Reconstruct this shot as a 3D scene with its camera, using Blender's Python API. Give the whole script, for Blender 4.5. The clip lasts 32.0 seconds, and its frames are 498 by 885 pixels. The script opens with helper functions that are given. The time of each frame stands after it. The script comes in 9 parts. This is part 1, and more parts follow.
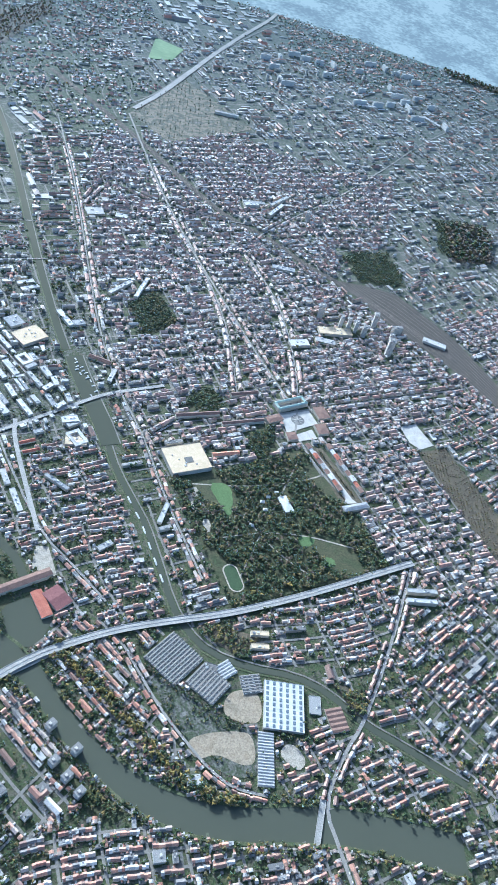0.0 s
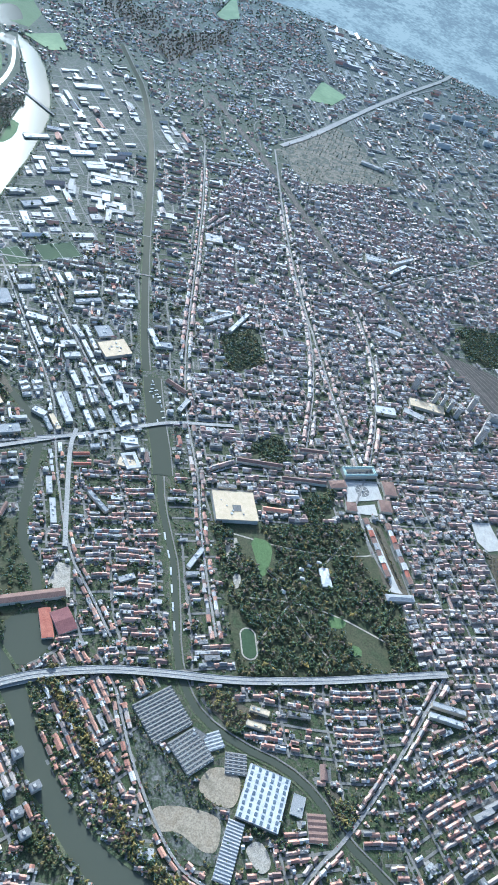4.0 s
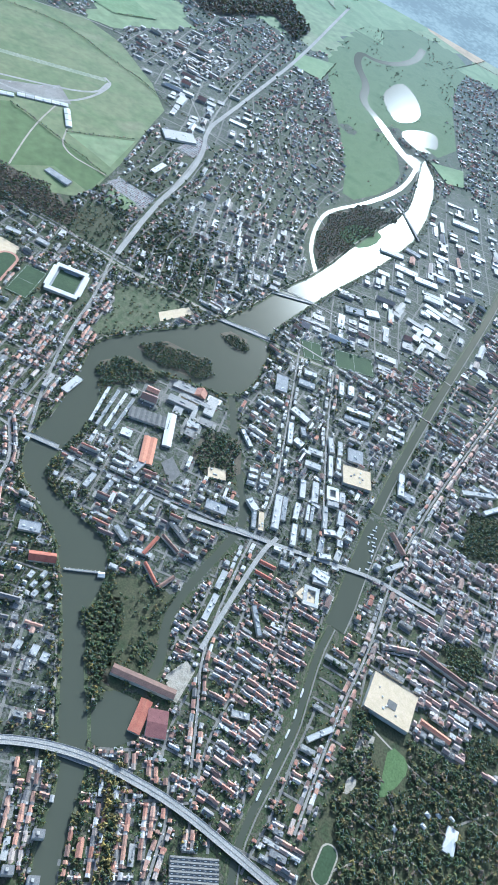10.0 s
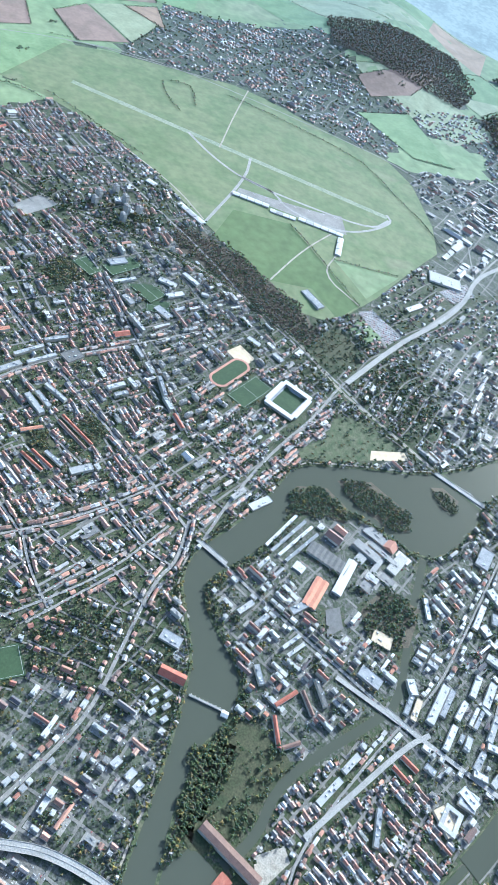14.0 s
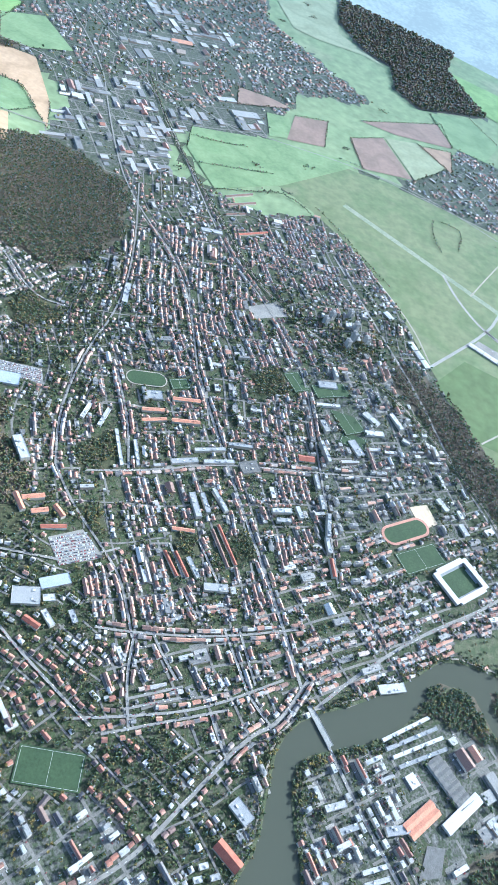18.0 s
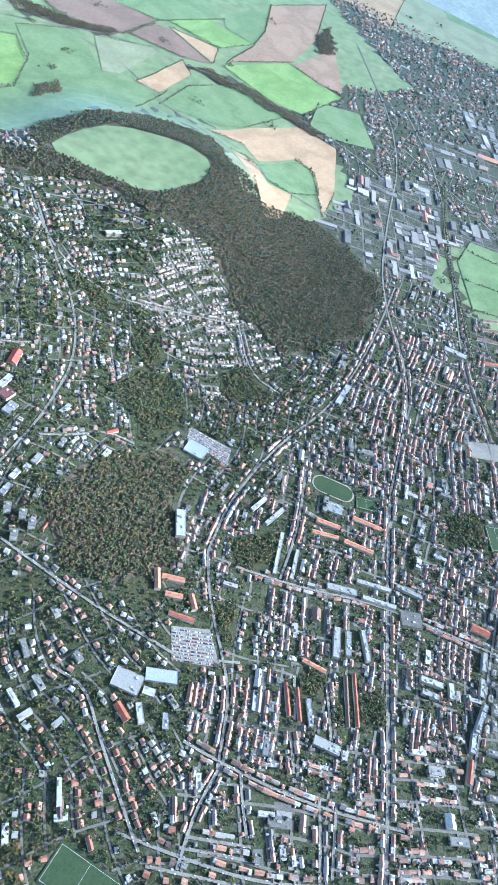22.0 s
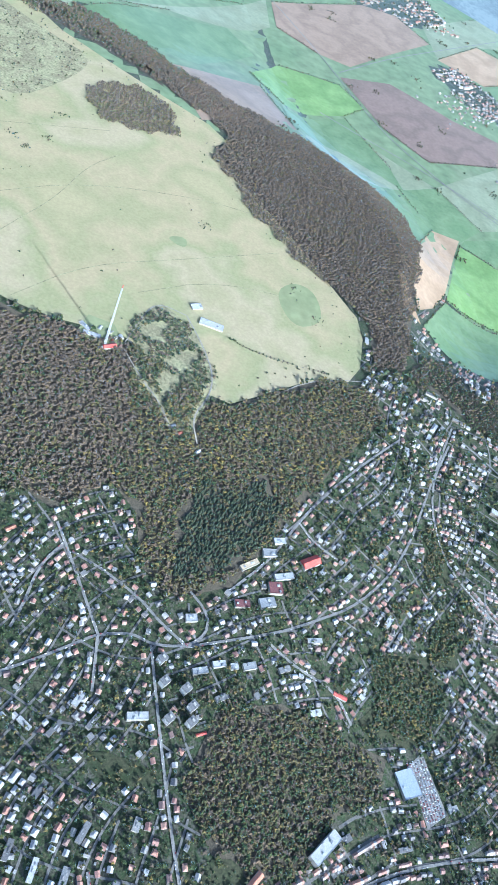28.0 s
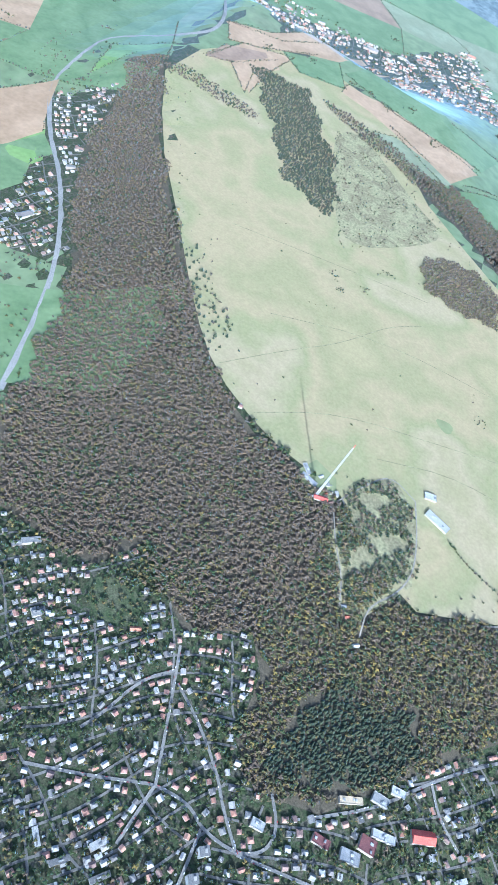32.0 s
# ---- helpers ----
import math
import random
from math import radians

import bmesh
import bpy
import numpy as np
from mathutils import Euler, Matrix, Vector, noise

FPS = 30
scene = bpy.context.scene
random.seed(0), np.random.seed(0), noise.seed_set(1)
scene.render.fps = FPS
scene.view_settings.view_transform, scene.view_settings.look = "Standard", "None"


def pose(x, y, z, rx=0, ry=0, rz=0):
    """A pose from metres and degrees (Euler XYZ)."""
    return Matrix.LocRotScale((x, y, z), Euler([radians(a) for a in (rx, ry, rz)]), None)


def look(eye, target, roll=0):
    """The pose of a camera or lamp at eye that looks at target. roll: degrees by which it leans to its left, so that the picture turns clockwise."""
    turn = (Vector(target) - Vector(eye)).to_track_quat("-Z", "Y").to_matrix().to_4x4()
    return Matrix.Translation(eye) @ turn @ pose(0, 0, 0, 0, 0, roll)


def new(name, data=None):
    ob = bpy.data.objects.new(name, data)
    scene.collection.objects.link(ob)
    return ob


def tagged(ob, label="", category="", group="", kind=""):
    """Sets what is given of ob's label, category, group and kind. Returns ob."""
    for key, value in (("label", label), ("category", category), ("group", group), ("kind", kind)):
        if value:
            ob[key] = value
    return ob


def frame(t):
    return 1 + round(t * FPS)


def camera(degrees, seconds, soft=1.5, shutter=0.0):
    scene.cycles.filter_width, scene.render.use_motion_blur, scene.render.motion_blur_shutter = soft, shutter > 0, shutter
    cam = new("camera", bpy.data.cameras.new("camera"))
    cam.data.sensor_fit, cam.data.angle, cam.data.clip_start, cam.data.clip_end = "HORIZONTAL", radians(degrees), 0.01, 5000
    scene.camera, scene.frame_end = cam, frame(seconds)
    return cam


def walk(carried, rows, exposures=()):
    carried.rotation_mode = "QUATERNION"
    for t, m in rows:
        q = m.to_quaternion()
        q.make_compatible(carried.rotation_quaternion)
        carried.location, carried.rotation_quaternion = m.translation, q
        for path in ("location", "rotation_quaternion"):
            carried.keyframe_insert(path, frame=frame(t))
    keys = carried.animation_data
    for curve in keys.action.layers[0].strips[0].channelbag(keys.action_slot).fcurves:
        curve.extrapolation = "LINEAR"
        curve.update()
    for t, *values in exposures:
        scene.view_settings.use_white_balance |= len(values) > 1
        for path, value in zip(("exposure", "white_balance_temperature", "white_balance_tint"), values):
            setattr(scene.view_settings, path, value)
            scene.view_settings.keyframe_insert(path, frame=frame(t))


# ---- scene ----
import functools
import itertools
from mathutils import geometry

cam = camera(36.48, 32.0, soft=1.25)
# The plan below is drawn in units of PLAN metres.
PLAN = 0.7
# seconds, place on the plan, heading to the left of north, pitch, roll
FLIGHT = [
    (0.0, 558.1, 1891.3, 1662.3, 167.38, -42.73, 17.94), (0.5, 541.9, 1875.8, 1662.4, 167.89, -42.44, 19.19),
    (1.0, 525.7, 1860.5, 1662.4, 168.84, -42.27, 20.27), (1.5, 509.8, 1845.4, 1662.3, 170.14, -42.31, 20.96),
    (2.0, 494.2, 1830.1, 1662.5, 171.57, -42.45, 21.31), (2.5, 479.1, 1813.9, 1662.9, 173.17, -42.57, 21.5),
    (3.0, 464.8, 1797.0, 1663.6, 174.95, -42.68, 21.85), (3.5, 451.4, 1779.7, 1664.4, 176.72, -42.78, 22.27),
    (5.5, 420.4, 1706.9, 1668.7, 184.04, -43.5, 25.66), (6.0, 417.0, 1687.1, 1666.4, 186.17, -43.64, 26.41),
    (6.5, 414.6, 1667.0, 1663.6, 188.25, -43.75, 26.91), (7.0, 413.5, 1647.1, 1660.9, 190.54, -43.87, 27.56),
    (7.5, 413.6, 1628.0, 1658.8, 192.75, -44.06, 28.17), (8.0, 414.7, 1609.6, 1657.2, 195.23, -44.33, 28.87),
    (8.5, 416.6, 1592.0, 1656.1, 197.81, -44.55, 29.41), (9.0, 419.5, 1574.4, 1654.5, 200.55, -44.63, 29.68),
    (9.5, 423.5, 1555.7, 1652.1, 203.84, -44.56, 29.69), (10.0, 428.0, 1536.0, 1649.3, 207.41, -44.4, 29.39),
    (10.5, 432.9, 1515.8, 1646.4, 211.18, -44.29, 28.97), (11.0, 438.1, 1495.4, 1644.1, 214.65, -44.35, 28.51),
    (11.5, 444.3, 1474.6, 1642.4, 217.81, -44.55, 28.04), (12.0, 452.3, 1453.1, 1641.0, 221.11, -44.7, 27.64),
    (12.5, 462.0, 1431.3, 1640.0, 224.58, -44.74, 27.04), (13.0, 472.6, 1409.7, 1639.4, 227.86, -44.69, 26.44),
    (13.5, 483.7, 1388.7, 1639.1, 231.08, -44.61, 25.85), (14.0, 495.8, 1368.1, 1638.8, 234.12, -44.56, 25.48),
    (14.5, 509.4, 1347.9, 1638.5, 237.28, -44.52, 25.0), (16.5, 587.1, 1290.4, 1634.8, 248.69, -44.43, 25.77),
    (17.0, 611.7, 1279.0, 1632.0, 251.53, -44.36, 26.09), (17.5, 636.6, 1268.1, 1629.2, 254.58, -44.16, 26.33),
    (18.0, 661.4, 1257.4, 1626.9, 257.62, -43.93, 26.28), (18.5, 686.3, 1247.1, 1624.8, 260.48, -43.69, 26.08),
    (19.0, 711.9, 1237.4, 1622.7, 263.55, -43.35, 25.99), (19.5, 737.9, 1228.7, 1620.3, 266.59, -42.98, 25.94),
    (20.0, 764.2, 1221.0, 1617.9, 269.86, -42.65, 25.94), (20.5, 790.8, 1214.3, 1615.3, 272.96, -42.82, 25.93),
    (21.0, 817.7, 1209.2, 1612.5, 275.91, -43.45, 25.93), (21.5, 844.9, 1206.1, 1609.5, 279.08, -44.52, 26.0),
    (22.0, 872.3, 1204.8, 1607.1, 282.14, -45.74, 26.09), (22.5, 899.9, 1204.8, 1605.8, 285.32, -46.72, 26.25),
    (23.0, 927.4, 1205.8, 1605.4, 288.14, -47.17, 26.64), (23.5, 954.6, 1207.8, 1605.5, 290.71, -47.35, 27.29),
    (24.0, 981.8, 1211.2, 1605.8, 293.55, -47.42, 28.24), (24.5, 1009.0, 1215.8, 1605.8, 296.8, -47.42, 29.35),
    (26.5, 1114.5, 1247.2, 1603.4, 314.28, -47.02, 30.54), (27.0, 1139.2, 1259.4, 1602.7, 319.61, -46.5, 30.41),
    (27.5, 1163.5, 1272.5, 1602.1, 324.17, -46.19, 30.47), (28.0, 1187.1, 1286.6, 1601.3, 327.91, -46.09, 30.74),
    (28.5, 1210.0, 1301.8, 1600.2, 331.51, -46.15, 31.16), (29.0, 1232.0, 1318.2, 1598.1, 335.01, -46.35, 31.52),
    (29.5, 1253.0, 1335.7, 1594.8, 338.78, -46.58, 31.97), (30.0, 1272.9, 1354.2, 1590.3, 342.61, -46.79, 32.12),
    (30.5, 1291.7, 1373.3, 1584.7, 346.5, -46.84, 32.13), (31.0, 1309.6, 1393.1, 1578.0, 350.96, -46.72, 32.0),
    (31.5, 1326.5, 1413.5, 1570.5, 355.61, -46.54, 31.84), (32.0, 1342.8, 1434.2, 1562.5, 360.46, -46.36, 31.63),
]


def aim(x, y, z, yaw, pitch, roll):
    return pose(x * PLAN, y * PLAN, z * PLAN, 0, 0, yaw) @ pose(0, 0, 0, 90 + pitch) @ pose(0, 0, 0, 0, 0, roll)


# The camera tints its picture cool over the town, less so over the hill.
walk(cam, [(t, aim(*r)) for t, *r in FLIGHT], [(0, 0.96, 4880, 1), (8, 0.78, 5010, 0), (13, 1.05, 5000, 0), (19, 1.2, 4990, 1), (24, 0.97, 4860, 1), (32, 0.85, 4680, 4)])

# ---- daylight: low autumn sun from the south-south-east ----
SUN_AZ, SUN_EL = 152.0, 27.0
world = bpy.data.worlds.new("sky")
scene.world = world
world.use_nodes = True
wn, wl = world.node_tree.nodes, world.node_tree.links
sky = wn.new("ShaderNodeTexSky")
sky.sky_type, sky.sun_disc = "NISHITA", False
sky.sun_elevation, sky.sun_rotation = radians(SUN_EL), radians(SUN_AZ)
sky.altitude, sky.air_density, sky.dust_density = 300, 1.0, 5.0
wn["Background"].inputs["Strength"].default_value = 0.15
wl.new(sky.outputs[0], wn["Background"].inputs["Color"])
sun = new("sun", bpy.data.lights.new("sun", "SUN"))
sun.data.energy, sun.data.angle, sun.data.color = 3.6, radians(0.6), (1.0, 0.95, 0.88)
sa, se = radians(SUN_AZ), radians(SUN_EL)
sun.matrix_world = look((math.sin(sa) * 9000, math.cos(sa) * 9000, math.tan(se) * 9000), (0, 0, 0))

RNG = np.random.default_rng(7)


# ---- materials ----
def surface(name, cols, by="noise", scale=0.03, fine=0.4, rough=0.85, spec=0.25, grain=0.25, bump=0.0, metal=0.0, haze_sheen=0.3):
    """Colours mixed by broad noise ('noise'), by piece ('island') or by object ('object'), with fine grain and a blue
    haze-like sheen on top.
    """
    m = bpy.data.materials.new(name)
    m.use_nodes = True
    n, l = m.node_tree.nodes, m.node_tree.links
    b = n["Principled BSDF"]
    geo = n.new("ShaderNodeNewGeometry")
    ramp = n.new("ShaderNodeValToRGB")
    els = ramp.color_ramp.elements
    while len(els) < len(cols):
        els.new(0.5)
    lo, hi = (0.3, 0.7) if by == "noise" else (0.0, 1.0)
    for k, c in enumerate(cols):
        els[k].position = lo + (hi - lo) * k / max(1, len(cols) - 1)
        els[k].color = (*c, 1)
    broad = n.new("ShaderNodeTexNoise")
    broad.inputs["Scale"].default_value, broad.inputs["Detail"].default_value = scale / PLAN, 5
    l.new(geo.outputs["Position"], broad.inputs["Vector"])
    if by == "noise":
        l.new(broad.outputs["Fac"], ramp.inputs["Fac"])
    elif by == "island":
        ramp.color_ramp.interpolation = "CONSTANT" if len(cols) > 3 else "LINEAR"
        l.new(geo.outputs["Random Per Island"], ramp.inputs["Fac"])
    else:
        info = n.new("ShaderNodeObjectInfo")
        l.new(info.outputs["Random"], ramp.inputs["Fac"])
    tex = n.new("ShaderNodeTexNoise")
    tex.inputs["Scale"].default_value, tex.inputs["Detail"].default_value = fine / PLAN, 4
    l.new(geo.outputs["Position"], tex.inputs["Vector"])
    level = n.new("ShaderNodeMapRange")
    level.inputs["From Min"].default_value, level.inputs["From Max"].default_value = 0.3, 0.7
    level.inputs["To Min"].default_value, level.inputs["To Max"].default_value = 1 - grain, 1 + grain
    l.new(tex.outputs["Fac"], level.inputs["Value"])
    mul = n.new("ShaderNodeMix")
    mul.data_type, mul.blend_type = "RGBA", "MULTIPLY"
    mul.inputs["Factor"].default_value = 1
    l.new(ramp.outputs["Color"], mul.inputs["A"])
    l.new(level.outputs["Result"], mul.inputs["B"])
    l.new(mul.outputs["Result"], b.inputs["Base Color"])
    b.inputs["Roughness"].default_value, b.inputs["Metallic"].default_value = rough, metal
    b.inputs["Specular IOR Level"].default_value = spec
    # blue grazing sheen stands in for air haze over far surfaces
    if haze_sheen:
        b.inputs["Sheen Weight"].default_value, b.inputs["Sheen Roughness"].default_value = min(1.0, haze_sheen * 2.3), 0.27
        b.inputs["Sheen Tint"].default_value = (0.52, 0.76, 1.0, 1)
    if bump:
        bp = n.new("ShaderNodeBump")
        bp.inputs["Strength"].default_value, bp.inputs["Distance"].default_value = bump, 1.0
        l.new(tex.outputs["Fac"], bp.inputs["Height"])
        l.new(bp.outputs["Normal"], b.inputs["Normal"])
    return m


SLATE, RED, ORANGE, BROWN, PALE = (0.10, 0.10, 0.11), (0.33, 0.15, 0.11), (0.48, 0.24, 0.16), (0.20, 0.125, 0.10), (0.42, 0.41, 0.40)
ROOF_SET = [BROWN, (0.35, 0.169, 0.119), (0.452, 0.249, 0.175), (0.407, 0.384, 0.362), (0.531, 0.282, 0.192), (0.169, 0.158, 0.153), (0.362, 0.215, 0.158), (0.328, 0.266, 0.226), (0.429, 0.215, 0.147), (0.452, 0.373, 0.322), (0.26, 0.158, 0.119), (0.497, 0.305, 0.226), (0.328, 0.186, 0.141), (0.588, 0.554, 0.514), (0.384, 0.282, 0.232)]
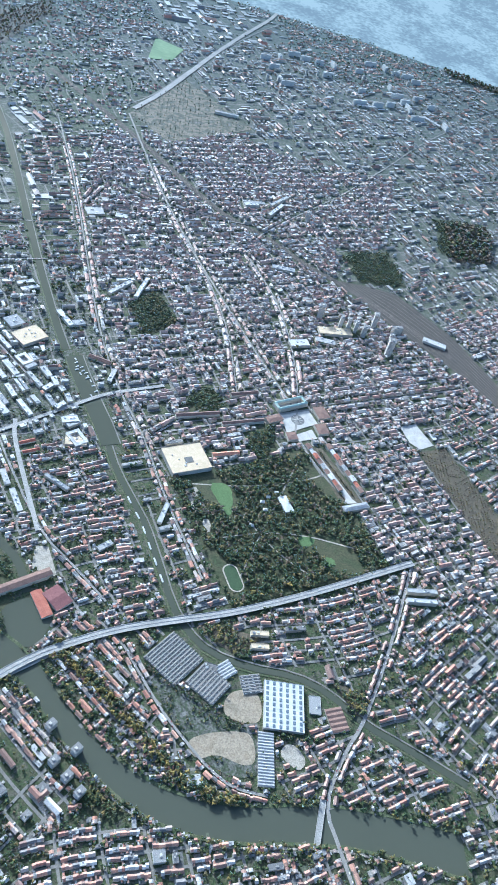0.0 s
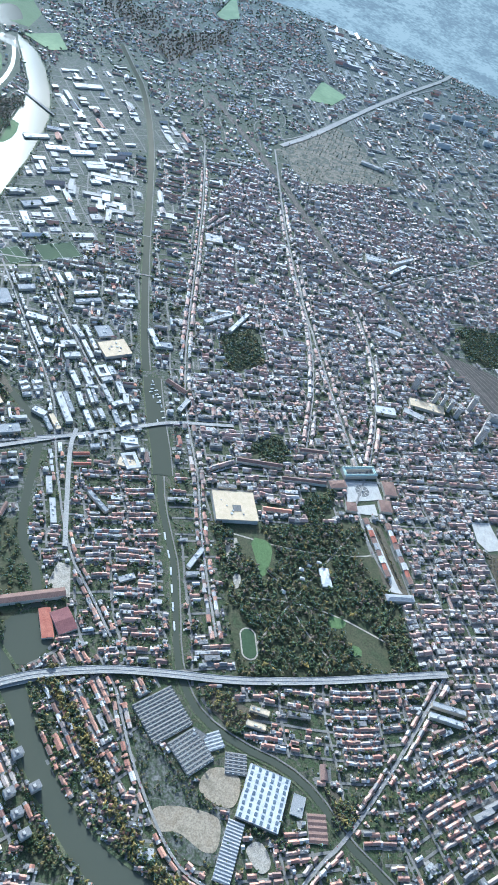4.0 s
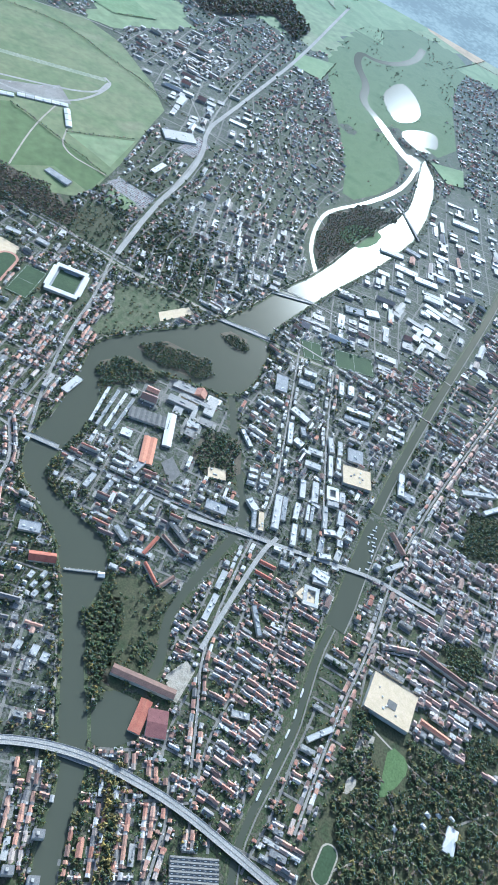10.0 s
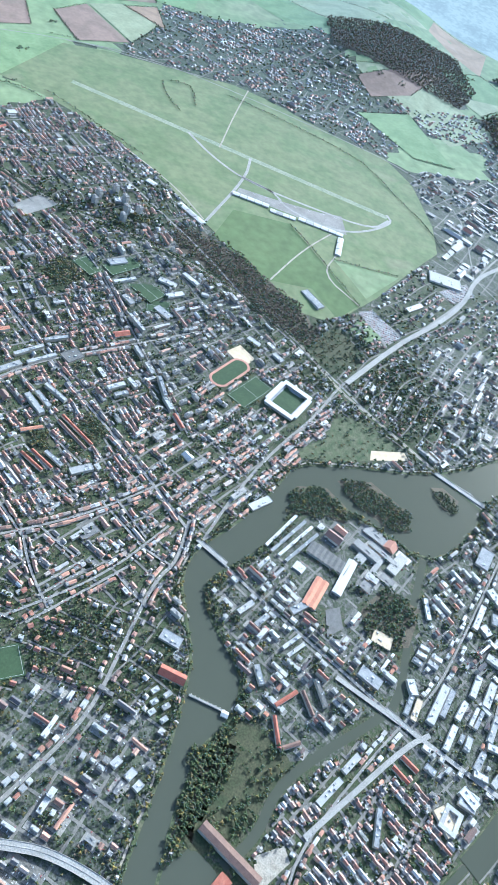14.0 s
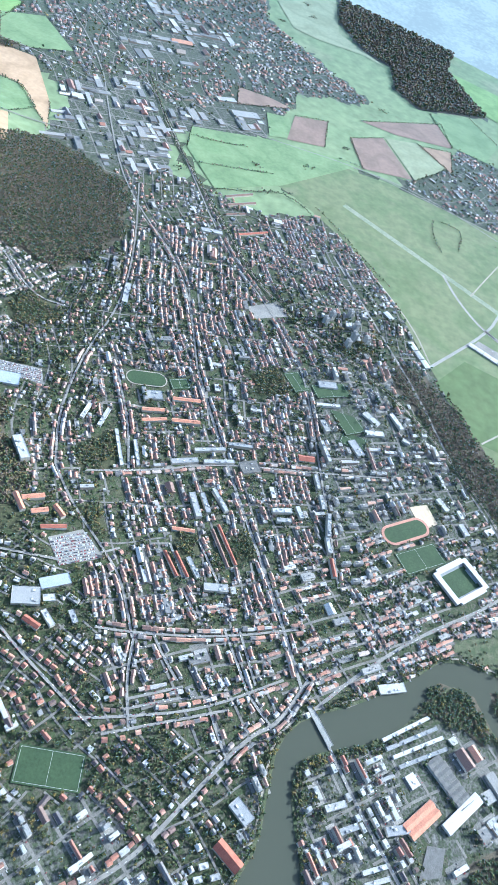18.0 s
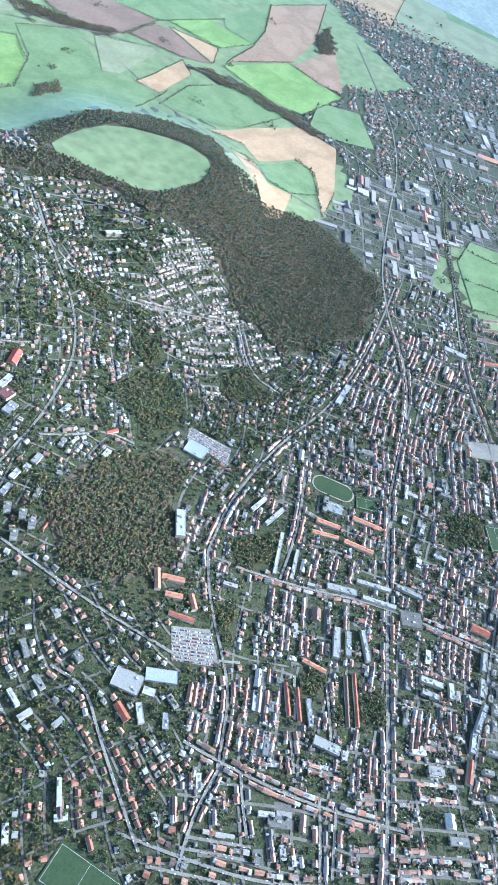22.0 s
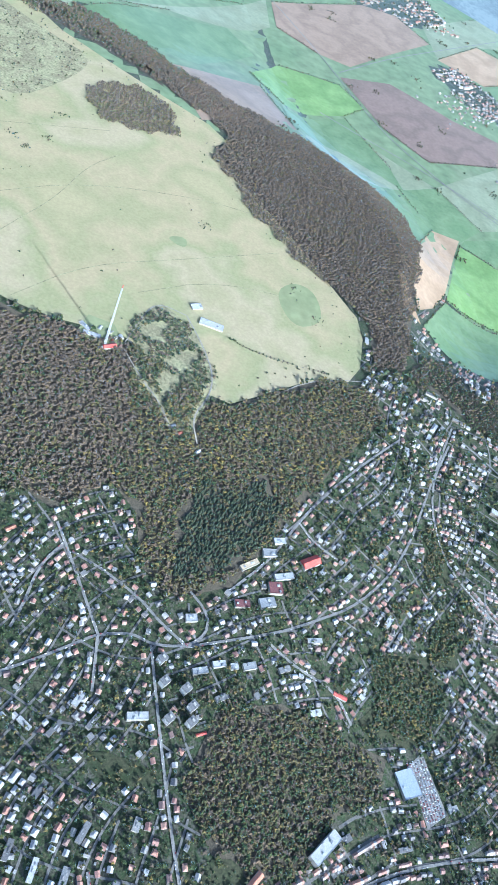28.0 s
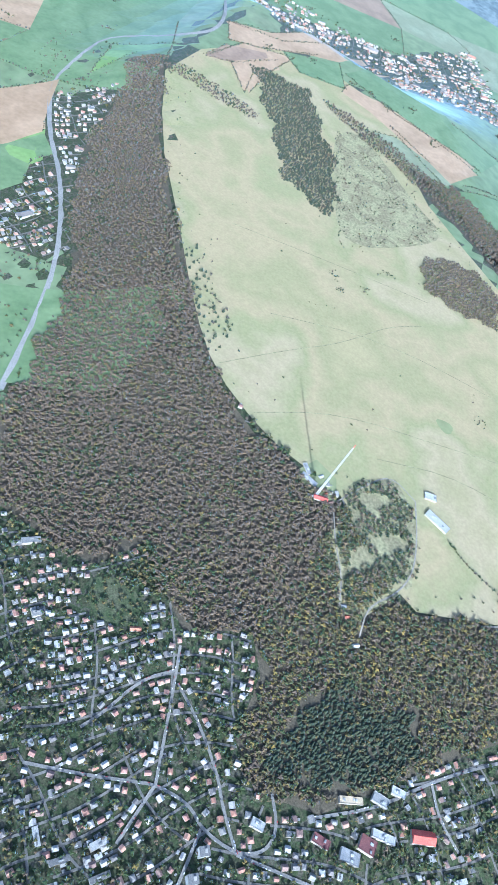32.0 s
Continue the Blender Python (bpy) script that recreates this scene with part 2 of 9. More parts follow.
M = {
    "ground": surface("urban_ground", [(0.042, 0.05, 0.024), (0.074, 0.074, 0.043), (0.042, 0.062, 0.024), (0.095, 0.088, 0.067), (0.056, 0.074, 0.03)], scale=0.045, fine=0.25, grain=0.5, bump=0.3, haze_sheen=0.34),
    "paved": surface("patchy_town_ground", [(0.07, 0.075, 0.055), (0.05, 0.066, 0.034), (0.12, 0.117, 0.105), (0.045, 0.06, 0.03), (0.09, 0.09, 0.078), (0.16, 0.155, 0.14)], scale=0.035, fine=0.2, grain=0.5, haze_sheen=0.2),
    "street": surface("asphalt_street", [(0.201, 0.19, 0.172), (0.276, 0.26, 0.236)], scale=0.02, fine=0.3, grain=0.2, rough=0.85, haze_sheen=0.2),
    "highway": surface("concrete_highway", [(0.26, 0.25, 0.232), (0.34, 0.325, 0.30)], scale=0.02, fine=0.3, rough=0.8, haze_sheen=0.06),
    "lane": surface("worn_side_street", [(0.144, 0.136, 0.121), (0.213, 0.201, 0.178)], scale=0.02, fine=0.3, grain=0.25, rough=0.85, haze_sheen=0.2),
    "chalk": surface("chalky_track", [(0.46, 0.41, 0.31), (0.54, 0.485, 0.38)], scale=0.05, fine=0.4, grain=0.15, haze_sheen=0.05),
    "earth": surface("bare_sandy_earth", [(0.23, 0.185, 0.128), (0.294, 0.246, 0.179), (0.192, 0.16, 0.112)], scale=0.03, fine=0.3, grain=0.3, haze_sheen=0.05),
    "paving": surface("pale_paving", [(0.36, 0.34, 0.31), (0.46, 0.44, 0.40)], scale=0.05, fine=0.5, haze_sheen=0.1),
    "gravel": surface("pale_gravel", [(0.28, 0.25, 0.20), (0.35, 0.315, 0.26), (0.24, 0.215, 0.175)], scale=0.04, fine=0.4, grain=0.35, haze_sheen=0.05),
    "roof": surface("roof_tiles", ROOF_SET, by="island", fine=0.5, grain=0.3, rough=0.55, spec=0.35, haze_sheen=0.25),
    "roof_dark": surface("old_town_roof_tiles", [(0.36, 0.25, 0.205), (0.43, 0.32, 0.27), (0.30, 0.195, 0.155), (0.47, 0.40, 0.35), (0.25, 0.165, 0.13), (0.40, 0.225, 0.17), (0.33, 0.21, 0.165), (0.21, 0.165, 0.145), (0.38, 0.34, 0.305), (0.45, 0.29, 0.23), (0.29, 0.23, 0.195), (0.52, 0.47, 0.42), (0.34, 0.235, 0.19)], by="island", fine=0.5, grain=0.3, rough=0.6, spec=0.35, haze_sheen=0.2),
    "roof_flat": surface("flat_roof_felt", [(0.24, 0.235, 0.225), (0.37, 0.36, 0.34), (0.15, 0.145, 0.14), (0.48, 0.47, 0.45), (0.29, 0.275, 0.255), (0.19, 0.185, 0.18), (0.33, 0.27, 0.22)], by="island", fine=0.4, grain=0.25, rough=0.6, spec=0.35, haze_sheen=0.24),
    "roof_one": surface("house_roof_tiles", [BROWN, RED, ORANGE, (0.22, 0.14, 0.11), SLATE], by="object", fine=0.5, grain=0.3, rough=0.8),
    "roof_villa": surface("villa_roof_tiles", [(0.40, 0.38, 0.355), (0.55, 0.53, 0.50), (0.26, 0.245, 0.23), (0.44, 0.24, 0.18), (0.34, 0.19, 0.15), (0.50, 0.29, 0.21), (0.27, 0.18, 0.15), (0.46, 0.43, 0.40), (0.40, 0.21, 0.15), (0.20, 0.18, 0.17), (0.48, 0.33, 0.27)], by="island", fine=0.5, grain=0.25, rough=0.6, spec=0.35, haze_sheen=0.36),
    "yard": surface("worn_yard_paving", [(0.13, 0.128, 0.12), (0.20, 0.195, 0.18), (0.27, 0.255, 0.23), (0.16, 0.155, 0.14), (0.10, 0.11, 0.075), (0.32, 0.30, 0.27)], by="island", fine=0.3, grain=0.35, haze_sheen=0.35),
    "wall": surface("render_wall", [(0.42, 0.37, 0.30), (0.52, 0.47, 0.40), (0.36, 0.30, 0.24), (0.58, 0.54, 0.48)], by="island", fine=0.5, grain=0.15, haze_sheen=0.15),
    "wall_one": surface("house_render_wall", [(0.42, 0.37, 0.30), (0.56, 0.52, 0.45)], by="object", fine=0.5, grain=0.15, haze_sheen=0.05),
    "concrete": surface("concrete_wall", [(0.38, 0.35, 0.31), (0.48, 0.45, 0.405)], scale=0.05, fine=0.6, haze_sheen=0.05),
    "white": surface("white_sheet_roof", [(0.46, 0.46, 0.45), (0.56, 0.555, 0.535)], scale=0.05, fine=0.5, grain=0.1, rough=0.5, haze_sheen=0.15),
    "beige": surface("beige_gravel_roof", [(0.50, 0.40, 0.265), (0.58, 0.47, 0.33)], scale=0.08, fine=0.6, grain=0.15, haze_sheen=0.08),
    "roof_pale": surface("pale_flat_roof", [(0.27, 0.265, 0.255), (0.38, 0.375, 0.36), (0.52, 0.51, 0.485)], by="object", scale=0.08, fine=0.5, grain=0.2, rough=0.6, spec=0.35, haze_sheen=0.12),
    "copper": surface("green_copper_roof", [(0.36, 0.44, 0.38), (0.44, 0.52, 0.46)], scale=0.08, fine=0.5, haze_sheen=0.1),
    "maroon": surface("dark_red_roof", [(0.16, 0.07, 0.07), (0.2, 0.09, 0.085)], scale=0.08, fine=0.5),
    "brownroof": surface("brown_tile_roof", [(0.17, 0.11, 0.09), (0.22, 0.14, 0.11)], scale=0.08, fine=0.5, haze_sheen=0.15),
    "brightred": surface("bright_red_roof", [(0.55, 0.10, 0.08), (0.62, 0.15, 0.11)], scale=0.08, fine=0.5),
    "redroof": surface("red_tile_roof", [(0.30, 0.10, 0.07), (0.38, 0.15, 0.10)], scale=0.08, fine=0.6, haze_sheen=0.1),
    "orangeroof": surface("orange_tile_roof", [(0.50, 0.22, 0.14), (0.58, 0.28, 0.18)], scale=0.08, fine=0.6, haze_sheen=0.1),
    "dark": surface("dark_roof", [(0.125, 0.12, 0.113), (0.165, 0.16, 0.152)], scale=0.08, fine=0.5, haze_sheen=0.1),
    "grey": surface("grey_roof", [(0.24, 0.245, 0.25), (0.32, 0.32, 0.32)], scale=0.08, fine=0.5, haze_sheen=0.12),
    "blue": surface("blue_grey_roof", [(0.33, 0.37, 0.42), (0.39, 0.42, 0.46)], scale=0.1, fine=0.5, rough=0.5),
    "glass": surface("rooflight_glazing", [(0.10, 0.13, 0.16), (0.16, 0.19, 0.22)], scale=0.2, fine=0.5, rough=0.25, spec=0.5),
    "grass": surface("mown_grass", [(0.07, 0.12, 0.042), (0.10, 0.15, 0.06), (0.085, 0.135, 0.05)], scale=0.012, fine=0.3, grain=0.25, haze_sheen=0.2),
    "pitch": surface("sports_pitch", [(0.04, 0.066, 0.032), (0.052, 0.082, 0.038)], scale=0.02, fine=0.2, grain=0.2, haze_sheen=0.1),
    "track": surface("red_running_track", [(0.40, 0.20, 0.145), (0.46, 0.25, 0.19)], scale=0.1, fine=0.5, haze_sheen=0.1),
    "airgrass": surface("airfield_grass", [(0.14, 0.168, 0.078), (0.168, 0.19, 0.095), (0.129, 0.166, 0.074), (0.19, 0.199, 0.112)], scale=0.004, fine=0.03, grain=0.15, haze_sheen=0.22),
    "upland": surface("dry_upland_grass", [(0.40, 0.34, 0.18), (0.34, 0.31, 0.155), (0.42, 0.34, 0.19), (0.325, 0.31, 0.15), (0.43, 0.355, 0.21), (0.36, 0.32, 0.165)], scale=0.0026, fine=0.13, grain=0.09, haze_sheen=0.1),
    "ballast": surface("railway_ballast", [(0.055, 0.05, 0.044), (0.085, 0.075, 0.064)], scale=0.05, fine=0.4, haze_sheen=0.02),
    "rail": surface("rusty_rails", [(0.13, 0.11, 0.095), (0.17, 0.145, 0.125)], scale=0.05, fine=0.4, rough=0.6, haze_sheen=0.02),
    "graves": surface("rows_of_graves", [(0.16, 0.155, 0.14), (0.07, 0.08, 0.055), (0.20, 0.175, 0.14), (0.10, 0.095, 0.065)], scale=0.03, fine=0.25, grain=0.6, haze_sheen=0.05),
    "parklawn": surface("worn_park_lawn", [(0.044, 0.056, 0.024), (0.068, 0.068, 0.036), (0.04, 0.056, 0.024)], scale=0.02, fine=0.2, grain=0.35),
    "airstrip": surface("worn_grass_runway", [(0.20, 0.235, 0.16), (0.25, 0.27, 0.20), (0.18, 0.22, 0.14)], scale=0.006, fine=0.1, haze_sheen=0.2),
    "heath": surface("rough_heath", [(0.33, 0.31, 0.165), (0.25, 0.22, 0.125), (0.35, 0.325, 0.175), (0.28, 0.24, 0.14)], scale=0.012, fine=0.12, grain=0.35, haze_sheen=0.05),
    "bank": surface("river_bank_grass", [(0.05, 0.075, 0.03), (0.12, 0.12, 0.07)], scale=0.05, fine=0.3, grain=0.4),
    "leaf": surface("garden_leaves", [(0.041, 0.064, 0.025), (0.068, 0.09, 0.034), (0.052, 0.06, 0.031), (0.101, 0.096, 0.031), (0.058, 0.076, 0.029), (0.078, 0.068, 0.04)], by="island", fine=0.6, grain=0.35, bump=0.4, haze_sheen=0.45),
    "autumn": surface("autumn_leaves", [(0.10, 0.096, 0.042), (0.125, 0.105, 0.044), (0.085, 0.092, 0.038), (0.165, 0.125, 0.046), (0.115, 0.09, 0.046), (0.09, 0.084, 0.045)], by="island", fine=0.6, grain=0.35, bump=0.4, haze_sheen=0.3),
    "yellow": surface("yellow_leaves", [(0.27, 0.195, 0.055), (0.21, 0.16, 0.048), (0.14, 0.125, 0.042)], by="island", fine=0.6, grain=0.35, bump=0.4, haze_sheen=0.2),
    "bare": surface("bare_twig_crowns", [(0.126, 0.096, 0.068), (0.145, 0.108, 0.075), (0.108, 0.084, 0.06), (0.165, 0.118, 0.07), (0.11, 0.098, 0.065)], by="island", fine=0.6, grain=0.3, bump=0.3, haze_sheen=0.3),
    "conifer": surface("conifer_needles", [(0.041, 0.056, 0.034), (0.051, 0.066, 0.039), (0.066, 0.072, 0.041)], by="island", fine=0.6, grain=0.4, bump=0.4, haze_sheen=0.3),
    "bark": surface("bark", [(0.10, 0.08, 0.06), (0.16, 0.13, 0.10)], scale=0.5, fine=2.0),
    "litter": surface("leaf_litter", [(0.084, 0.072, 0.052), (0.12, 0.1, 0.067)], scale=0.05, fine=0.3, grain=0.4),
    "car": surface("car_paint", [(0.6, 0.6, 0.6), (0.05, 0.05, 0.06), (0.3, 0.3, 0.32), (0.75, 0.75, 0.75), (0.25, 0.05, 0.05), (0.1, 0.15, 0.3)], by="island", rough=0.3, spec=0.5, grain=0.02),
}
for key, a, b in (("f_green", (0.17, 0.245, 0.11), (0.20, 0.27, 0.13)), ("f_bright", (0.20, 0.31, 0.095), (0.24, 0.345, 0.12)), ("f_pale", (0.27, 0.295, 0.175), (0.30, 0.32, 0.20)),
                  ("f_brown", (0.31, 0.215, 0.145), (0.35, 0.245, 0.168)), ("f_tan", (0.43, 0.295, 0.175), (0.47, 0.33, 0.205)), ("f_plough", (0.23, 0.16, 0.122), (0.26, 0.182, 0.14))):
    M[key] = surface(key[2:] + "_field", [a, b, tuple(0.88 * v for v in a), b, a], scale=0.0035, fine=0.06, grain=0.1, haze_sheen=0.22)

M["darkgrass"] = surface("dark_airfield_grass", [(0.09, 0.132, 0.05), (0.11, 0.15, 0.06)], scale=0.003, fine=0.03, grain=0.15, haze_sheen=0.2)
M["greener"] = surface("greener_upland_grass", [(0.25, 0.275, 0.13), (0.28, 0.29, 0.145)], scale=0.004, fine=0.03, grain=0.15, haze_sheen=0.15)
M["pasture"] = surface("rolling_pasture", [(0.175, 0.235, 0.115), (0.21, 0.26, 0.135), (0.185, 0.24, 0.12), (0.24, 0.26, 0.155)], scale=0.0016, fine=0.02, grain=0.2, haze_sheen=0.2)

water = bpy.data.materials.new("river_water")
water.use_nodes = True
wb = water.node_tree.nodes["Principled BSDF"]
wb.inputs["Base Color"].default_value = (0.074, 0.08, 0.061, 1)
wb.inputs["Roughness"].default_value, wb.inputs["IOR"].default_value = 0.175, 1.11
wb.inputs["Specular IOR Level"].default_value = 0.5
wb.inputs["Specular Tint"].default_value = (1.0, 0.9, 0.76, 1)
ripple = water.node_tree.nodes.new("ShaderNodeTexNoise")
ripple.inputs["Scale"].default_value, ripple.inputs["Detail"].default_value = 0.12, 4
wgeo = water.node_tree.nodes.new("ShaderNodeNewGeometry")
wbump = water.node_tree.nodes.new("ShaderNodeBump")
wbump.inputs["Strength"].default_value, wbump.inputs["Distance"].default_value = 0.02, 0.2
water.node_tree.links.new(wgeo.outputs["Position"], ripple.inputs["Vector"])
water.node_tree.links.new(ripple.outputs["Fac"], wbump.inputs["Height"])
water.node_tree.links.new(wbump.outputs["Normal"], wb.inputs["Normal"])
M["water"] = water


# ---- geometry helpers ----
def ss(v):
    v = np.clip(v, 0, 1)
    return v * v * (3 - 2 * v)


def inside(poly, X, Y):
    X, Y = np.asarray(X, float), np.asarray(Y, float)
    got = np.zeros(X.shape, bool)
    for (x0, y0), (x1, y1) in zip(poly, poly[1:] + poly[:1]):
        cross = (y0 > Y) != (y1 > Y)
        got ^= cross & (X < (x1 - x0) * (Y - y0) / ((y1 - y0) or 1e-9) + x0)
    return got


def reach(line, X, Y):
    """Distance to a polyline."""
    best = np.full(np.shape(X), 1e9)
    for (x0, y0), (x1, y1) in zip(line, line[1:]):
        dx, dy = x1 - x0, y1 - y0
        k = np.clip(((X - x0) * dx + (Y - y0) * dy) / (dx * dx + dy * dy + 1e-9), 0, 1)
        best = np.minimum(best, np.hypot(X - x0 - k * dx, Y - y0 - k * dy))
    return best


def beyond(poly, X, Y):
    return np.where(inside(poly, X, Y), 0, reach(poly + poly[:1], X, Y))


def smooth(line, closed=False, rounds=2):
    for _ in range(rounds):
        pairs = list(zip(line, line[1:] + line[:1])) if closed else list(zip(line, line[1:]))
        out = [] if closed else [line[0]]
        for (x0, y0), (x1, y1) in pairs:
            out += [(0.75 * x0 + 0.25 * x1, 0.75 * y0 + 0.25 * y1), (0.25 * x0 + 0.75 * x1, 0.25 * y0 + 0.75 * y1)]
        line = out if closed else out + [line[-1]]
    return line


def mesh_of(name, verts, faces, mats, index=None):
    """A mesh from arrays of equal-sided faces."""
    me = bpy.data.meshes.new(name)
    verts, faces = np.asarray(verts, np.float32), np.asarray(faces, np.int32)
    k = faces.shape[1]
    me.vertices.add(len(verts))
    me.vertices.foreach_set("co", verts.ravel())
    me.loops.add(faces.size)
    me.loops.foreach_set("vertex_index", faces.ravel())
    me.polygons.add(len(faces))
    me.polygons.foreach_set("loop_start", np.arange(0, faces.size, k, dtype=np.int32))
    me.update(calc_edges=True)
    me.polygons.foreach_set("use_smooth", np.zeros(len(faces), bool))
    for m in mats if isinstance(mats, (list, tuple)) else [mats]:
        me.materials.append(m)
    if index is not None:
        me.polygons.foreach_set("material_index", np.asarray(index, np.int32))
    return me


def part(name, bm, material, parent, label=""):
    me = bpy.data.meshes.new(name)
    bm.to_mesh(me)
    bm.free()
    me.materials.append(material)
    ob = new(name, me)
    ob.parent = parent
    return tagged(ob, label)


def many(name, tv, tf, pos, yaw, size, material):
    """One mesh of copies of a template at places, headings and sizes."""
    tv, tf = np.asarray(tv, float), np.asarray(tf)
    n, k = len(pos), len(tv)
    v = tv[None] * np.asarray(size)[:, None, :]
    c, s = np.cos(yaw)[:, None], np.sin(yaw)[:, None]
    out = np.empty((n, k, 3))
    out[..., 0] = v[..., 0] * c - v[..., 1] * s + pos[:, None, 0]
    out[..., 1] = v[..., 0] * s + v[..., 1] * c + pos[:, None, 1]
    out[..., 2] = v[..., 2] + pos[:, None, 2]
    f = (tf[None] + (np.arange(n) * k)[:, None, None]).reshape(-1, tf.shape[1])
    return mesh_of(name, out.reshape(-1, 3), f, material)


# ---- the lie of the land ----
UPLAND = [(1100, 2950), (1470, 2760), (1850, 2580), (2320, 2640), (2480, 2850), (2600, 3200), (2700, 3500), (2600, 3850), (2100, 4150), (1700, 4450), (1300, 5300), (200, 5300), (250, 4300), (750, 3450)]
KNOLL = [(2842, 2735), (3230, 2726), (3386, 2503), (3375, 2350), (3197, 2301), (2966, 2360)]


def height(X, Y):
    X, Y = np.asarray(X, float), np.asarray(Y, float)
    base = 20 * ss((X - 2250) / 500) + 25 * ss((X - 2700) / 800) * ss((Y - 1300) / 900) + 25 * ss((-900 - Y) / 2000)
    wide = 260 + 390 * ss((X - 900) / 700) - 330 * ss((X - 2350) / 350) * ss((Y - 2600) / 400)
    up = 172 * np.exp(-((beyond(UPLAND, X, Y) / wide) ** 1.5))
    kn = 150 * np.exp(-((beyond(KNOLL, X, Y) / 360) ** 1.6))
    ridge = 130 * np.exp(-((reach([(5000, -1500), (6500, -2400)], X, Y) / 500) ** 2))
    spur = 30 * np.exp(-((reach([(1750, 1480), (1800, 1780), (2000, 2120)], X, Y) / 240) ** 2))
    return spur + (base**3 + up**3 + kn**3 + ridge**3) ** (1 / 3)


def lift(x, y):
    return float(height(np.array([x]), np.array([y]))[0])


def drape(name, poly, off, step, material):
    """A sheet of the polygon's shape that follows the ground."""
    pts = []
    for (x0, y0), (x1, y1) in zip(poly, poly[1:] + poly[:1]):
        n = max(1, int(math.hypot(x1 - x0, y1 - y0) / step))
        pts += [(x0 + (x1 - x0) * k / n, y0 + (y1 - y0) * k / n) for k in range(n)]
    nb = len(pts)
    P = np.array(pts)
    gx, gy = np.meshgrid(np.arange(P[:, 0].min() + step / 2, P[:, 0].max(), step), np.arange(P[:, 1].min() + step / 2, P[:, 1].max(), step))
    gx, gy = gx.ravel(), gy.ravel()
    ok = inside(poly, gx, gy) & (reach(poly + poly[:1], gx, gy) > step * 0.4)
    co = [Vector(p) for p in pts] + [Vector(p) for p in zip(gx[ok], gy[ok])]
    v, _, f, *_ = geometry.delaunay_2d_cdt(co, [(k, (k + 1) % nb) for k in range(nb)], [], 1, 1e-3)
    V = np.array([tuple(p) for p in v])
    z = height(V[:, 0], V[:, 1]) + off
    tri = [t for t in f if len(t) == 3]
    me = mesh_of(name, np.c_[V, z], tri, material)
    return new(name, me)


def ribbon(name, line, width, off, material, flat=None):
    """A strip of even width along a line, laid on the ground or, with flat, at one height."""
    dense = []
    for (x0, y0), (x1, y1) in zip(line, line[1:]):
        n = max(1, int(math.hypot(x1 - x0, y1 - y0) / 25))
        dense += [(x0 + (x1 - x0) * k / n, y0 + (y1 - y0) * k / n) for k in range(n)]
    P = np.array(dense + [line[-1]])
    T = np.gradient(P, axis=0)
    T /= np.linalg.norm(T, axis=1)[:, None] + 1e-9
    N = np.c_[-T[:, 1], T[:, 0]] * width / 2
    A, B = P + N, P - N
    za = height(P[:, 0], P[:, 1]) + off if flat is None else np.full(len(P), flat)
    V = np.concatenate([np.c_[A, za], np.c_[B, za]])
    n = len(P)
    F = [(k, k + n, k + n + 1, k + 1) for k in range(n - 1)]
    return new(name, mesh_of(name, V, F, material))

# ---- ground, backdrop ----
MID = (900.0, 1500.0)
SPAN = np.r_[np.arange(-24000, -6600, 600.0), np.arange(-6600, 6601, 75.0), np.arange(7200, 24001, 600.0)]
gx, gy = SPAN + MID[0], SPAN + MID[1]
GX, GY = np.meshgrid(gx, gy)
nx, ny = len(gx), len(gy)
idx = np.arange(nx * ny).reshape(ny, nx)
quads = np.stack([idx[:-1, :-1], idx[:-1, 1:], idx[1:, 1:], idx[1:, :-1]], -1).reshape(-1, 4)
ground = new("ground", mesh_of("ground", np.stack([GX, GY, height(GX, GY)], -1).reshape(-1, 3), quads, M["ground"]))
ground.data.polygons.foreach_set("use_smooth", np.ones(len(quads), bool))
tagged(ground, "gently rolling valley ground of gardens and yards", "ground", kind="structure")

# glowing backdrop with the distance haze painted into its colours
far = bpy.data.materials.new("painted_haze")
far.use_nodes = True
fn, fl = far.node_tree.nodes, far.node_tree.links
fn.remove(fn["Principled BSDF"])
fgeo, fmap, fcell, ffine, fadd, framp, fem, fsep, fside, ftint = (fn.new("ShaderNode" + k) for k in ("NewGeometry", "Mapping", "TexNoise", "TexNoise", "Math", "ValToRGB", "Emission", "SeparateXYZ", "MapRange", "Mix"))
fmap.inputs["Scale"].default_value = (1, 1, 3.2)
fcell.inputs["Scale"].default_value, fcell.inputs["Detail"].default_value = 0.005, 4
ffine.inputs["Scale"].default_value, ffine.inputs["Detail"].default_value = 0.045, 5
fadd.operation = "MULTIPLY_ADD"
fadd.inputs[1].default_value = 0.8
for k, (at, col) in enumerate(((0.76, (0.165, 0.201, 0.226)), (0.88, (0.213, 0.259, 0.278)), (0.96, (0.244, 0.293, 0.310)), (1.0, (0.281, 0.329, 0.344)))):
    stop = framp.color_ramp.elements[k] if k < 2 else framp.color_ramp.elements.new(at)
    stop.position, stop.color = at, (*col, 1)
# the painted haze pales towards the east
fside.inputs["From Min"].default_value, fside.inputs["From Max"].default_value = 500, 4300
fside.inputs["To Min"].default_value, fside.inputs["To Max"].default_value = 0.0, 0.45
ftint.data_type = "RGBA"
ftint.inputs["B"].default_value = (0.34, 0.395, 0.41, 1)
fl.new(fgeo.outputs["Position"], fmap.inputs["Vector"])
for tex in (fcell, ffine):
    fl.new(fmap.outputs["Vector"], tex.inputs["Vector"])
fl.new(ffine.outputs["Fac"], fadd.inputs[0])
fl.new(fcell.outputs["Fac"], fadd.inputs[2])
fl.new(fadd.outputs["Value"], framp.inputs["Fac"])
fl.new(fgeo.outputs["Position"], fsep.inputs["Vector"])
